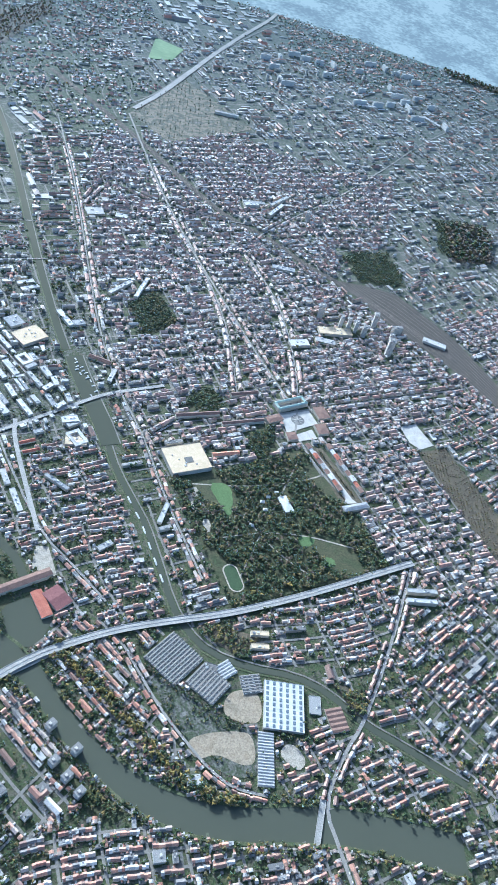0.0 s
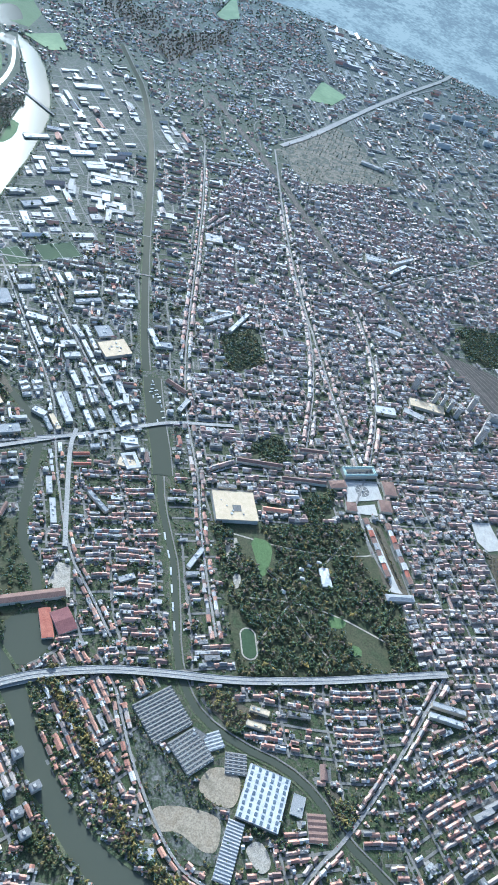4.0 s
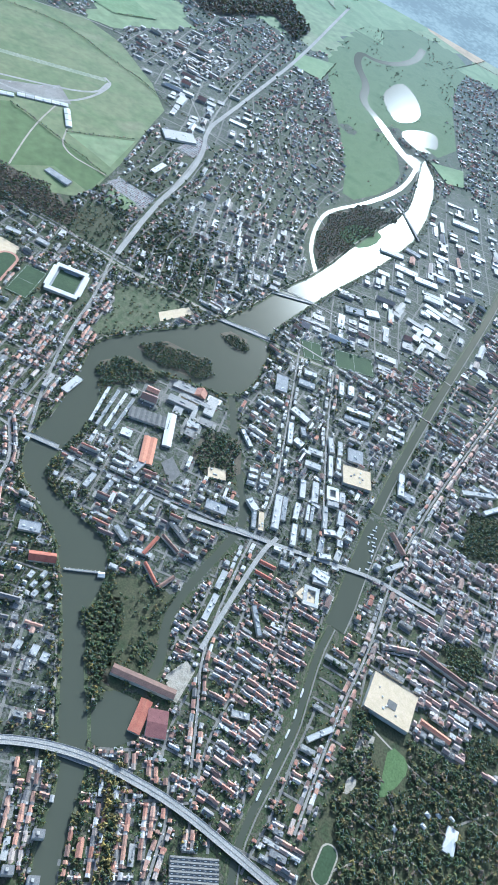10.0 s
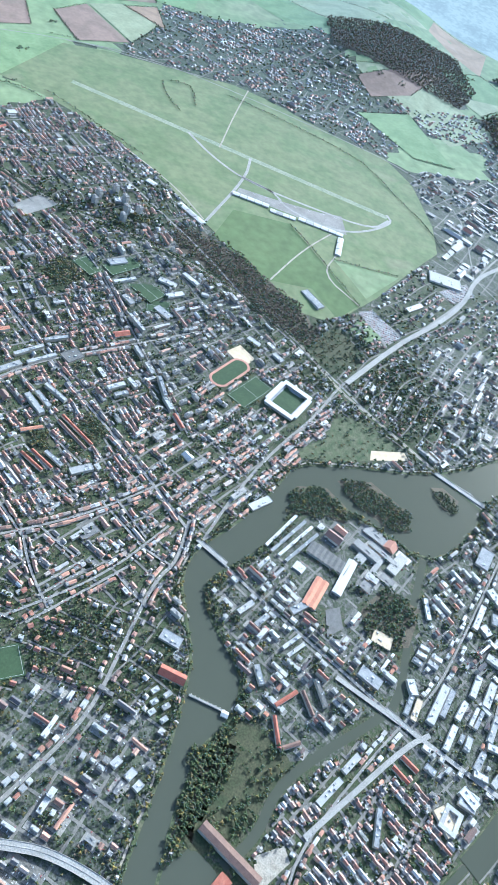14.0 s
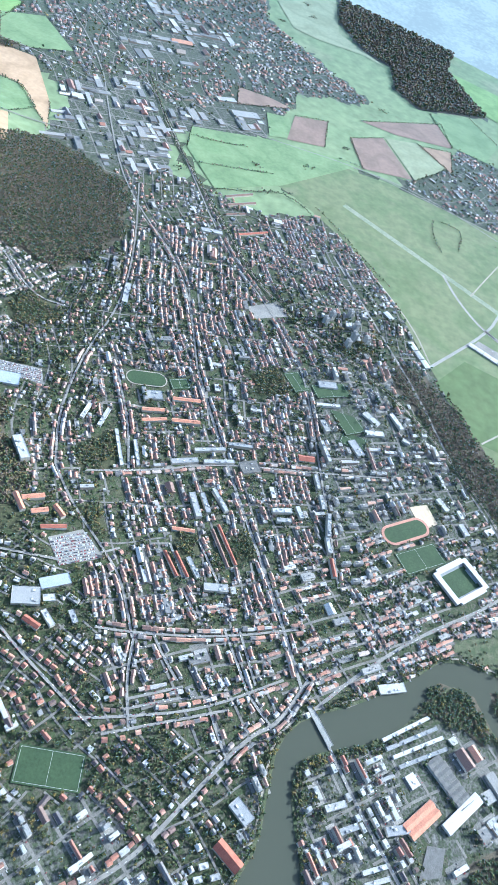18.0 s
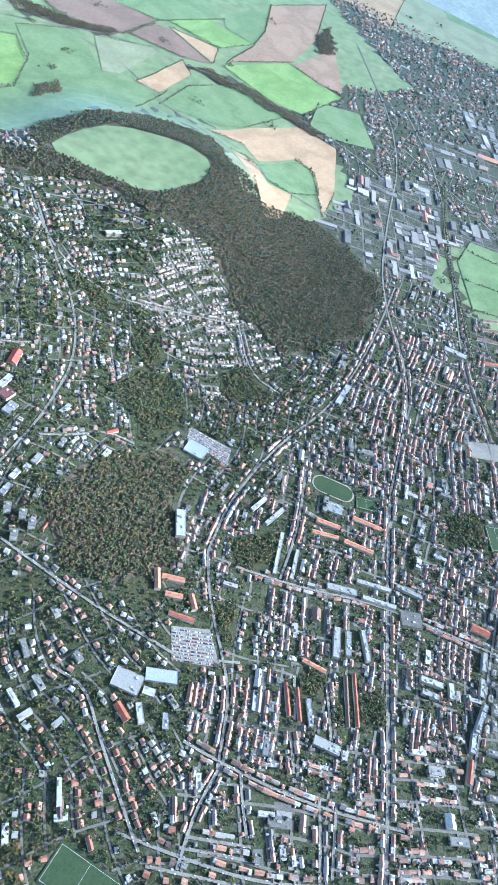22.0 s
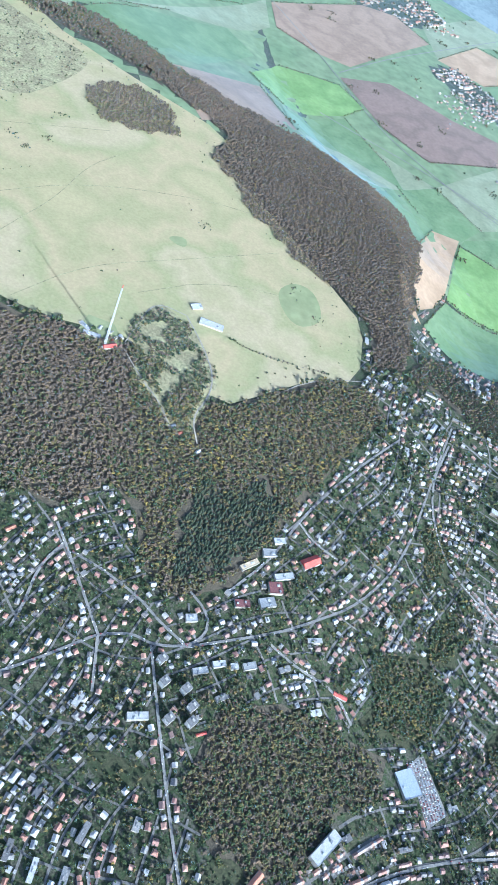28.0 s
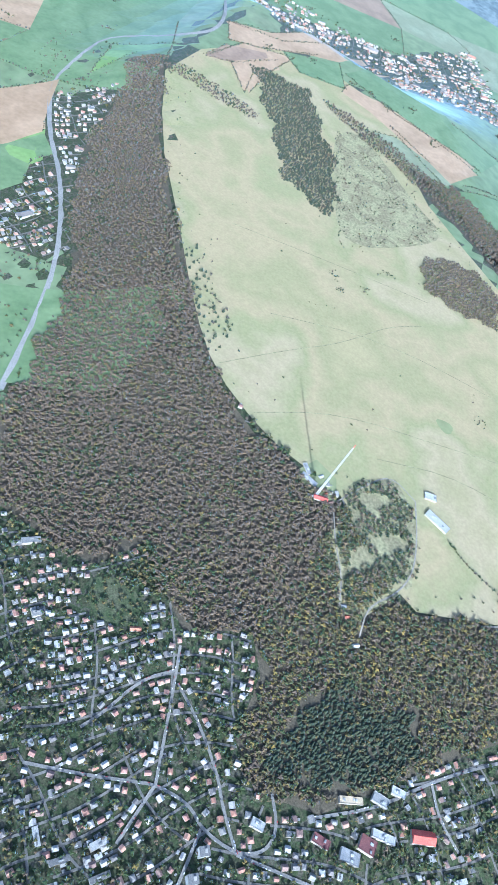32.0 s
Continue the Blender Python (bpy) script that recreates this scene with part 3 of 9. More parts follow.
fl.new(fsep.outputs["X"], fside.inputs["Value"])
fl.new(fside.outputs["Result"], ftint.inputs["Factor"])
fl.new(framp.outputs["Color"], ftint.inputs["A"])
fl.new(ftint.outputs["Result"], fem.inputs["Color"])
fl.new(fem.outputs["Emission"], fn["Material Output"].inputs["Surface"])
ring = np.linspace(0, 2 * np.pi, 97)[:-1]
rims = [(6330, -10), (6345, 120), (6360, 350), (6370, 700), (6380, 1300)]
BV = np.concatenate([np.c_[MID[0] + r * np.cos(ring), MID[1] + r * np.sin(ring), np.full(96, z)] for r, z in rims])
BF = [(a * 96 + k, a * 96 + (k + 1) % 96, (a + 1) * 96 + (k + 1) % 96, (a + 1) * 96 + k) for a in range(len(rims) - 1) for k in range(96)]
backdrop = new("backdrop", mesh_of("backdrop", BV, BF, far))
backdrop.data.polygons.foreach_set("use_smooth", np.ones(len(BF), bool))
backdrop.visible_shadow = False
tagged(backdrop, "glowing ring painted as blue hazy distance", "backdrop", kind="structure")

# ---- the plan: water ----
RIVER_L = [(2310, -2271), (2100, -1950), (1984, -1746), (1891, -1279), (1776, -887), (1745, -617), (1697, -388), (1678, -203), (1729, 86), (1747, 264), (1682, 338), (1613, 422), (1533, 547), (1480, 658),
           (1403, 720), (1309, 733), (1180, 745), (1094, 790), (975, 855), (862, 932), (760, 1002), (679, 1045), (612, 1138), (526, 1216), (409, 1298), (299, 1334), (179, 1342), (69, 1332), (-83, 1332), (-320, 1380)]
RIVER_R = [(2340, -2330), (2130, -2189), (1839, -1693), (1732, -1272), (1682, -901), (1632, -657), (1587, -439), (1543, -340), (1482, -300), (1394, -152), (1374, -30), (1500, 74), (1598, 179), (1663, 212),
           (1668, 263), (1582, 341), (1496, 428), (1448, 507), (1413, 602), (1379, 667), (1324, 682), (1262, 678), (1127, 643), (1064, 667), (1014, 710), (974, 793), (913, 833), (836, 890), (760, 925), (649, 1007),
           (614, 1058), (510, 1165), (391, 1239), (291, 1266), (167, 1273), (33, 1256), (-91, 1258), (-320, 1290)]
MEANDER = [(3466, -3680), (3323, -3424), (3263, -3145), (3305, -2943), (3422, -2898), (3283, -2703), (3038, -2557), (2904, -2346), (2713, -2294), (2514, -2221), (2343, -2188), (2223, -2188), (2420, -2239), (2317, -2260)]
SIDE_ARM = [(2317, -2240), (2161, -1931), (2110, -1562), (2121, -1273), (2048, -1121), (1927, -956), (1790, -860)]
MILL_ARM = [(1374, -30), (1194, 110), (1050, 200), (974, 264), (947, 352), (898, 533), (852, 642), (773, 709), (735, 800)]
POND = [(789, 852), (720, 806), (660, 830), (664, 905), (700, 960), (760, 930), (775, 880)]
LAKES = [[(2959, -2605), (3061, -2893), (3030, -2961), (2831, -2863), (2659, -2665), (2655, -2419), (2792, -2472)], [(2594, -2361), (2588, -2539), (2534, -2683), (2427, -2579), (2366, -2416), (2463, -2337)]]
CANAL = [(1900, -2750), (1740, -2500), (1597, -2297), (1380, -1823), (1243, -1439), (1090, -970), (986, -660), (870, -336), (803, -172), (695, 1), (640, 150), (605, 251), (569, 346), (500, 470), (465, 531), (421, 649),
         (375, 780), (328, 858), (268, 910), (167, 939), (52, 947), (-34, 982), (-114, 1053), (-222, 1105), (-360, 1180)]
BASIN = [(771, -145), (746, -82), (705, 9), (665, 95), (626, 174), (598, 245)]
ISLES = [[(1680, 142), (1668, 23), (1540, -59), (1473, -16), (1510, 58), (1603, 123)], [(1635, -191), (1628, -239), (1572, -272), (1529, -225), (1549, -193)]]
river_poly = smooth(RIVER_L, rounds=1) + smooth(RIVER_R, rounds=1)[::-1]

# ---- the plan: roads ----
ROADS = {
    "highway": (20, [[(900, 1290), (866, 1199), (842, 1139), (778, 1055), (700, 985), (635, 944), (510, 880), (373, 836), (229, 795), (107, 746), (-22, 690), (-195, 605), (-330, 540)]]),
}
STREETS = []
STREETS += [
    [(1506, 635), (1632, 520), (1806, 325), (1948, 116), (2110, -55), (2322, -415), (2625, -916), (2752, -1008), (3100, -1500), (3500, -2200)],
    [(1590, -340), (1683, -247), (1947, -98), (2115, -30), (2319, 80), (2519, 201), (2803, 312), (3038, 425), (3520, 656)],
    [(1543, 670), (1771, 762), (2123, 924), (2540, 1102)],
    [(1576, 656), (1444, 726), (1404, 791), (1250, 900), (1090, 1010), (990, 1150), (900, 1290)],
    [(1499, 644), (1413, 590), (1300, 520), (1160, 420), (949, 277)],
]
STREETS += [
    [(0, 70), (-60, 210), (-156, 330)],
    [(0, -60), (130, -330), (280, -680), (420, -1000), (600, -1500), (813, -2205)],
    [(-700, -360), (-400, -230), (-80, -90), (200, 40), (440, 150)],
    [(-140, 1700), (-30, 1340), (0, 1255), (-60, 1130), (-120, 1050), (-220, 830), (-330, 540)],
    [(719, 2607), (745, 2350), (790, 2050), (860, 1700), (900, 1290)],
]
STREETS += [
    [(2752, -1008), (2500, -1100), (2200, -1200), (1990, -1150)], [(1746, -621), (1640, -700), (1500, -760), (1250, -900), (1060, -960)],
    [(1587, -420), (1350, -520), (1100, -650), (960, -700)],
    [(4660, 1974), (4500, 1500), (4300, 1150), (4420, 700), (4450, 300), (4300, -100), (3900, -750), (3660, -1080), (3300, -1250), (2752, -1008)],
    [(1292, 1885), (1415, 1922), (1489, 1949), (1530, 1964), (1605, 1963), (1643, 1935), (1722, 1926), (1770, 1955), (1774, 2003), (1738, 2054)],
    [(1530, 1964), (1495, 2071), (1458, 2178), (1439, 2228)],
]
STREETS += [
    [(1458, 2178), (1404, 2127), (1372, 2032), (1349, 1990)],
    [(1473, 2155), (1546, 2108), (1625, 2039), (1662, 1988), (1722, 1926)],
    [(1904, 1942), (1979, 1878), (2078, 1832), (2111, 1754)],
    [(1831, 2053), (1944, 2133), (2034, 2238), (2149, 2343), (2276, 2442), (2421, 2539)],
    [(2034, 2238), (2072, 2181), (2137, 2146)],
]
STREETS += [
    [(1530, 1964), (1517, 1843)],
    [(1722, 1926), (1920, 1950), (2028, 1981), (2188, 2037), (2355, 2170), (2486, 2384), (2641, 2620)],
    [(1643, 1935), (1649, 1802), (1658, 1650), (1670, 1483), (1699, 1313)],
    [(2667, 2574), (2788, 2449), (2870, 2260)],
    [(2611, 2553), (2486, 2384), (2481, 2177), (2589, 2038), (2787, 1826)],
]
STREETS += [
    [(2787, 1826), (2624, 1680), (2632, 1562)],
    [(1697, 1325), (1735, 1260), (1789, 1190)],
    [(1985, 1416), (1873, 1342), (1767, 1226), (1704, 1165), (1559, 1104)],
    [(1985, 1416), (2182, 1463), (2460, 1461), (2724, 1410), (3087, 1437), (3531, 1521)],
    [(1998, 1338), (2076, 1166), (2184, 976), (2263, 691), (2341, 431)],
]
STREETS += [
    [(1877, 585), (2067, 616), (2509, 700), (2734, 760), (3011, 907), (3267, 1110), (3913, 1395), (4598, 1728), (5077, 2135)],
    [(2435, 1351), (2235, 1267), (2056, 1227)],
    [(1325, 1120), (1450, 846)],
    [(1415, 1082), (1476, 963)],
    [(1506, 1517), (1517, 1426), (1463, 1351), (1336, 1145)],
]
STREETS += [
    [(2539, 1104), (3062, 1241), (3412, 1531), (3793, 1697), (4660, 1974), (5600, 2700)],
    [(1461, -443), (1127, -42), (980, 144), (924, 286), (741, 612), (640, 700), (540, 800)],
    [(1322, -494), (1063, -185), (759, 134)],
    [(1150, -2000), (1000, -1500), (887, -1054), (777, -581), (699, -277), (610, -23), (498, 196), (430, 399), (296, 694)],
    [(948, 281), (726, 92), (645, 21), (458, -70)],
]
STREETS += [
    [(1560, 1196), (1573, 1109), (1618, 911), (1707, 692)],
    [(1338, 1205), (1371, 1090), (1433, 908), (1558, 721)],
    [(1355, 1066), (1461, 1096), (1573, 1102)],
    [(-200, -4700), (160, -4003), (510, -3118), (700, -2521), (851, -2285)],
    [(475, 173), (342, 25), (204, -75), (54, -153)],
]
STREETS += [
    [(7, 69), (-21, -223), (25, -675), (161, -1009)],
    [(206, -90), (254, -546), (439, -1080)],
    [(-199, 298), (-70, 15)],
    [(902, -1181), (831, -1448), (491, -1282), (160, -1295)],
    [(3817, 1701), (3600, 2150), (3700, 2700), (3900, 3200), (3800, 3800), (3300, 4300), (2700, 4700)],
]
STREETS += [
    [(-1697, -3693), (-1215, -3115), (-901, -2681), (-664, -2294), (-461, -1995), (-315, -1773), (-2, -1385), (123, -1196)],
    [(3537, 4010), (3507, 3869), (3656, 3699), (3855, 3513), (4076, 3332), (4172, 3025), (4283, 2810), (4318, 2502), (4330, 2191), (4200, 1750)],
    [(2654, 5892), (2836, 5394), (2911, 5128), (3047, 4640), (3309, 4252), (3500, 4051)],
    [(2927, 5195), (3345, 5558), (4527, 6487)],
    [(4363, 1419), (4385, 1053), (4452, 532), (4364, 152), (4290, -183)],
]
STREETS += [[(482, 916), (435, 988), (376, 1074), (315, 1141), (257, 1200), (204, 1234), (128, 1244)],
            [(1651, 888), (1586, 852), (1506, 811)],
            [(1659, 848), (1593, 820), (1524, 790)],
            [(1504, 810), (1470, 780), (1439, 746)],
            [(1429, 888), (1381, 864), (1326, 832)],
            [(1585, 1058), (1530, 1019), (1486, 980)],
            [(1892, 996), (1835, 958), (1775, 922)],
            [(1852, 1068), (1808, 1041), (1761, 1015)],
            [(1731, 1012), (1693, 985), (1657, 959)],
            [(1389, 1085), (1420, 1024), (1448, 963)]]
MOTORWAYS = [[(-168, -6046), (-150, -5235), (-79, -4699), (182, -4031), (391, -3444), (536, -2979), (661, -2580), (794, -2275)],
             [(2101, -67), (2327, -410), (2443, -651), (2577, -857), (2754, -1018), (2861, -1245), (3051, -1636), (3364, -2272), (4000, -3391)]]
AVENUES = [[(1075, 395), (948, 281), (900, 240), (726, 92), (645, 21), (560, -20), (458, -70)], [(746, 608), (796, 486), (880, 275), (891, 201)]]
ROADS["street"] = (9.0, STREETS)
VALLEY_ROAD = [(87, 5244), (250, 4837), (207, 4610), (-95, 4511), (-56, 4142), (-23, 3940), (141, 3678), (344, 3454), (541, 3139), (632, 2906), (719, 2607)]
RAILS = [[(1284, -2556), (956, -2182), (922, -2150), (720, -1911), (468, -1569), (269, -1325), (58, -1207), (-93, -1047), (-241, -954), (-382, -836), (-516, -713), (-685, -551)]]
BRANCH_LINE = [(4586, 1697), (4088, 1497), (3733, 1301), (3457, 1134), (3195, 1006), (2972, 802), (2890, 617), (2738, 416), (2603, 267), (2445, 146), (2303, 42), (2073, -14), (1900, -130), (1733, -222), (1579, -323), (1435, -409), (1330, -500)]
STATION_YARD = [(-238, -970), (-374, -973), (-503, -955), (-718, -703), (-856, -418), (-818, -273), (-669, -473), (-547, -597), (-419, -731)]
ESPLANADE = [(-438, 48), (-543, 5), (-692, 346), (-676, 607), (-554, 348)]
BRIDGES = [((1511, 652), (1425, 592), 16), ((1748, -560), (1640, -690), 14), ((1700, -230), (1530, -370), 18), ((738, 1022), (600, 920), 22), ((25, 1350), (0, 1240), 14), ((974, 292), (900, 240), 14), ((2060, -1760), (1800, -1620), 12)]

OPEN = {  # ground that carries no houses
    "pepin": [(411, 330), (213, 775), (-25, 667), (-254, 571), (-63, 100), (112, 204), (292, 293)],
    "airfield": [(4024, 1094), (3877, 813), (3586, 525), (3316, 372), (2981, 249), (2653, 72), (2407, -39), (2498, -298), (2802, -715), (2959, -949), (3693, -1073), (3919, -713), (4265, -356), (4329, -48), (4420, 533), (4300, 1000)],
    "upland": [(1150, 2920), (1340, 2819), (1470, 2790), (1617, 2780), (1845, 2560), (1994, 2630), (2167, 2718), (2320, 2726), (2411, 2995), (2343, 3137), (2213, 3434), (1969, 3827), (2086, 3943), (1714, 4198), (1338, 4491), (1100, 5000), (500, 5100), (217, 4354), (490, 3810), (766, 3423), (1002, 3086)],
    "cemetery": [(813, -2205), (548, -2859), (134, -2364), (583, -1968)],
    "meadow": [(1764, 243), (1745, 0), (1790, -160), (1900, -80), (1960, 30), (1850, 120), (1810, 230)],
    "gardens": [(2260, 30), (2403, -139), (2261, -208), (2138, -40)],
    "lawn_a": [(1723, 1516), (1799, 1506), (1804, 1447), (1707, 1432)],
    "lawn_b": [(1507, 1737), (1637, 1685), (1639, 1648), (1559, 1661), (1507, 1689)],
    "lawn_c": [(1186, 2300), (1330, 2290), (1330, 2200), (1219, 2209)],
    "isle": [(1010, 720), (1040, 690), (900, 560), (860, 650), (790, 720), (760, 850), (840, 880), (910, 825), (970, 785)],
    "plain": [(2760, -2350), (2300, -2080), (2160, -1800), (2150, -1400), (2400, -1700), (3300, -2400), (3600, -2900), (3900, -3700), (3300, -4200), (2900, -3300), (2200, -2500)],
    "river_field": [(1987, -1185), (2009, -1357), (1899, -1470), (1841, -1310), (1861, -1184)],
    "knoll": [(2842, 2735), (3040, 2770), (3230, 2726), (3386, 2503), (3375, 2350), (3197, 2301), (2966, 2360), (2900, 2560)],
}
WOODS = {  # outline, spacing, crown width, kinds with their shares
    "west_slope": ([(1330, 2800), (1150, 2900), (1000, 3080), (766, 3400), (490, 3800), (217, 4340), (173, 4291), (127, 4219), (235, 3960), (285, 3697), (393, 3450), (540, 3200), (614, 3095), (679, 2912), (717, 2755), (757, 2555), (820, 2440), (900, 2330), (1184, 2309), (1260, 2420), (1340, 2330), (1428, 2260), (1560, 2330), (1620, 2500), (1600, 2740), (1470, 2780)], 9.5, 11, (("bare", 0.72), ("autumn", 0.18), ("leaf", 0.1))),
    "south_slope": ([(1600, 2740), (1620, 2500), (1560, 2330), (1617, 2255), (1629, 2113), (1707, 2041), (1839, 2063), (1999, 2235), (2154, 2393), (2391, 2616), (2330, 2720), (2167, 2712), (1994, 2625), (1845, 2555), (1760, 2640), (1700, 2560), (1680, 2700)], 9, 10.5, (("autumn", 0.48), ("leaf", 0.22), ("bare", 0.22), ("yellow", 0.08))),
    "east_wood": ([(2086, 3943), (1975, 3813), (2080, 3515), (2225, 3256), (2367, 3122), (2431, 3011), (2400, 2800), (2500, 2790), (2620, 3050), (2760, 3374), (2880, 3608), (2900, 3837), (2700, 4000), (2477, 4100), (2045, 4300), (1500, 4700), (1450, 4600), (1800, 4250)], 10, 11.5, (("bare", 0.9), ("autumn", 0.1))),
    "clump": ([(1522, 4060), (1717, 4156), (1870, 3993), (1854, 3844), (1554, 3825)], 10, 11, (("bare", 0.8), ("autumn", 0.2))),
    "north_conifers": ([(477, 4662), (725, 4754), (1035, 4294), (1170, 3919), (932, 3978), (704, 4335)], 9, 9, (("conifer", 0.6), ("bare", 0.4))),
    "mid_wood": ([(1782, 1790), (1931, 1800), (2048, 1745), (2190, 1680), (2150, 1600), (2033, 1570), (1942, 1480), (1820, 1465), (1740, 1520), (1690, 1640), (1735, 1717)], 9, 10.5, (("autumn", 0.4), ("leaf", 0.4), ("bare", 0.2))),
    "knoll_wood": ([(2800, 2707), (2723, 2960), (2560, 2850), (2500, 2760), (2620, 2760), (2720, 2640), (2830, 2560), (2900, 2330), (3000, 2100), (2838, 1855), (2799, 1637), (3108, 1491), (3500, 1560), (3596, 1932), (3420, 2100), (3500, 2330), (3627, 2539), (3500, 2760), (3230, 2860), (2960, 2900)], 10, 11.5, (("bare", 0.34), ("leaf", 0.6), ("autumn", 0.06))),
    "airfield_wood": ([(2933, 386), (2910, 262), (2700, 110), (2499, -26), (2330, -50), (2288, 20), (2450, 165), (2640, 270), (2774, 397)], 11, 11, (("leaf", 0.5), ("bare", 0.5))),
    "island_wood": ([(1990, -1700), (2110, -1500), (2090, -1290), (2020, -1120), (1900, -960), (1800, -900), (1900, -1279)], 11, 11, (("leaf", 0.6), ("bare", 0.4))),
    "peninsula": ([(1669, 290), (1655, 191), (1573, 149), (1521, 182), (1564, 246), (1569, 306), (1562, 361)], 9, 10, (("leaf", 0.92), ("autumn", 0.08))),
    "isle_wood": ([(850, 880), (910, 825), (965, 795), (990, 740), (960, 700), (900, 760), (850, 800), (790, 850)], 9, 10, (("leaf", 0.92), ("autumn", 0.08))),
    "ridge_wood": ([(4700, -1500), (5000, -1150), (5500, -1300), (5300, -2300), (4800, -2200), (4500, -1900)], 14, 15, (("bare", 0.7), ("leaf", 0.3))),
    "hall_wood": ([(1240, 250), (1300, 150), (1220, 60), (1120, 150), (1130, 260)], 10, 11, (("leaf", 1.0),)),
}
WOODS["slope_conifers"] = ([(1700, 2090), (1850, 2100), (1990, 2260), (1960, 2370), (1860, 2290), (1800, 2330), (1720, 2250)], 8, 9, (("conifer", 0.8), ("autumn", 0.2)))
COPSES_TOWN = {"canal_wood": [(297, 832), (195, 838), (135, 847), (189, 912), (271, 874)], "bank_wood": [(-43, 952), (-85, 960), (-135, 1010), (-133, 1044), (-100, 1030)]}
for nm, q in COPSES_TOWN.items():
    WOODS[nm] = (q, 9, 10, (("leaf", 0.6), ("autumn", 0.3), ("yellow", 0.1)))
WOODS["hill_scrub"] = ([(1689, 2496), (1615, 2618), (1620, 2708), (1635, 2862), (1719, 2931), (1786, 2870), (1833, 2778), (1852, 2636), (1813, 2565), (1750, 2454)], 10.5, 9.5, (("leaf", 0.6), ("bare", 0.25), ("conifer", 0.05), ("autumn", 0.1)))
WOODS["edge_scrub"] = ([(841, 3303), (879, 3387), (1012, 3201), (1126, 3124), (1135, 2951), (1082, 2888), (965, 3041)], 21, 9, (("leaf", 0.3), ("bare", 0.2), ("conifer", 0.5)))
WOODS["north_belt"] = ([(773, 4747), (889, 4747), (1190, 4708), (1506, 4589), (1771, 4560), (1828, 4199), (1720, 4291), (1551, 4399), (1237, 4552), (954, 4646)], 12, 12, (("bare", 0.7), ("leaf", 0.3)))
WOODS["north_strip"] = ([(254, 4264), (320, 4336), (454, 4332), (676, 4310), (678, 4249), (561, 4221), (400, 4232), (303, 4221)], 12, 11, (("bare", 0.6), ("leaf", 0.4)))
COPSES = [
    [(2067, 1390), (2174, 1314), (2105, 1248), (2006, 1292), (1999, 1357)], [(1852, 1328), (1899, 1293), (1831, 1228), (1790, 1240), (1800, 1281)], [(2607, 934), (2681, 831), (2577, 786), (2508, 886)],
    [(2293, 1862), (2334, 1732), (2249, 1700), (2127, 1761)], [(2547, 1748), (2669, 1663), (2555, 1566), (2472, 1688)], [(1865, 953), (1967, 873), (1885, 832), (1816, 920)], [(1881, 1071), (1929, 1025), (1849, 979), (1818, 1030)],
    [(2208, 1917), (2360, 1912), (2406, 1806), (2282, 1750), (2187, 1783)], [(2396, 1991), (2490, 2014), (2445, 1882), (2371, 1894)], [(2437, 2271), (2506, 2230), (2490, 2103), (2417, 2128)],
]
COPSES += [
    [(386, -23), (303, -113), (241, -29), (338, 71)], [(632, -495), (525, -632), (438, -447), (542, -322)], [(-269, -1203), (-515, -1315), (-566, -1034), (-352, -988)], [(174, 100), (89, 32), (72, 151), (138, 206)],
    [(-840, -1758), (-1108, -1808), (-1042, -1395), (-805, -1411)], [(550, 1242), (424, 1301), (456, 1325), (518, 1297)], [(1450, 2330), (1400, 2420), (1300, 2400), (1250, 2330), (1340, 2310)],
]
for k, q in enumerate(COPSES):
    WOODS["copse%d" % k] = (q, 9, 9.5, (("leaf", 0.6), ("autumn", 0.3), ("bare", 0.07), ("yellow", 0.03))) if q[0][1] > 200 else (q, 10.5, 11.5, (("leaf", 0.86), ("autumn", 0.14)))
for k, isle in enumerate(ISLES):
    WOODS["islet%d" % k] = (isle, 9, 10, (("leaf", 0.9), ("autumn", 0.1)))

# ---- the plan: fields of the open country ----
FIELDS = []
FIELDS += [
    ("f_tan", [(3064, 3872), (3201, 3846), (2920, 3369), (2806, 3239), (2697, 3169), (2714, 3314), (2874, 3644)]),
    ("f_tan", [(2649, 3344), (2681, 3327), (2676, 3168), (2687, 3098), (2616, 3155)]),
    ("f_bright", [(3185, 3804), (3570, 3521), (3468, 3375), (3241, 3231), (2923, 3344), (3126, 3699)]),
    ("f_green", [(2907, 3323), (3229, 3217), (3488, 3371), (3654, 3596), (3916, 3456), (3690, 3132), (3852, 2896), (3563, 2856), (3258, 2916), (2994, 2869), (2800, 2959), (2704, 3103)]),
    ("f_green", [(3231, 3855), (3452, 3922), (3552, 3699), (3652, 3605), (3587, 3532), (3198, 3811)]),
    ("f_pale", [(3584, 4007), (3867, 3984), (3827, 3687), (3671, 3716), (3545, 3874)]),
    ("f_plough", [(4005, 3817), (4453, 3910), (4362, 3645), (4433, 3371), (4116, 3349), (3979, 3519), (3965, 3669)]),
]
FIELDS += [
    ("f_brown", [(4458, 3893), (5045, 3770), (5131, 3610), (4987, 3539), (4369, 3618)]),
    ("f_green", [(4367, 3607), (4999, 3526), (4889, 3241), (4441, 3370)]),
    ("f_plough", [(4152, 3343), (4388, 3353), (4438, 3293), (4333, 2964), (4234, 3059)]),
    ("f_tan", [(4446, 3291), (4497, 3138), (4524, 3046), (4351, 2960)]),
    ("f_bright", [(4503, 3349), (4795, 3296), (4775, 3153), (4804, 2988), (4540, 3043)]),
    ("f_green", [(4919, 3264), (5425, 3239), (5033, 3050), (4804, 2988), (4803, 3175)]),
    ("f_brown", [(5425, 3239), (5921, 3096), (5309, 2854), (4863, 2766), (4447, 2938), (4787, 2976), (5033, 3050)]),
]
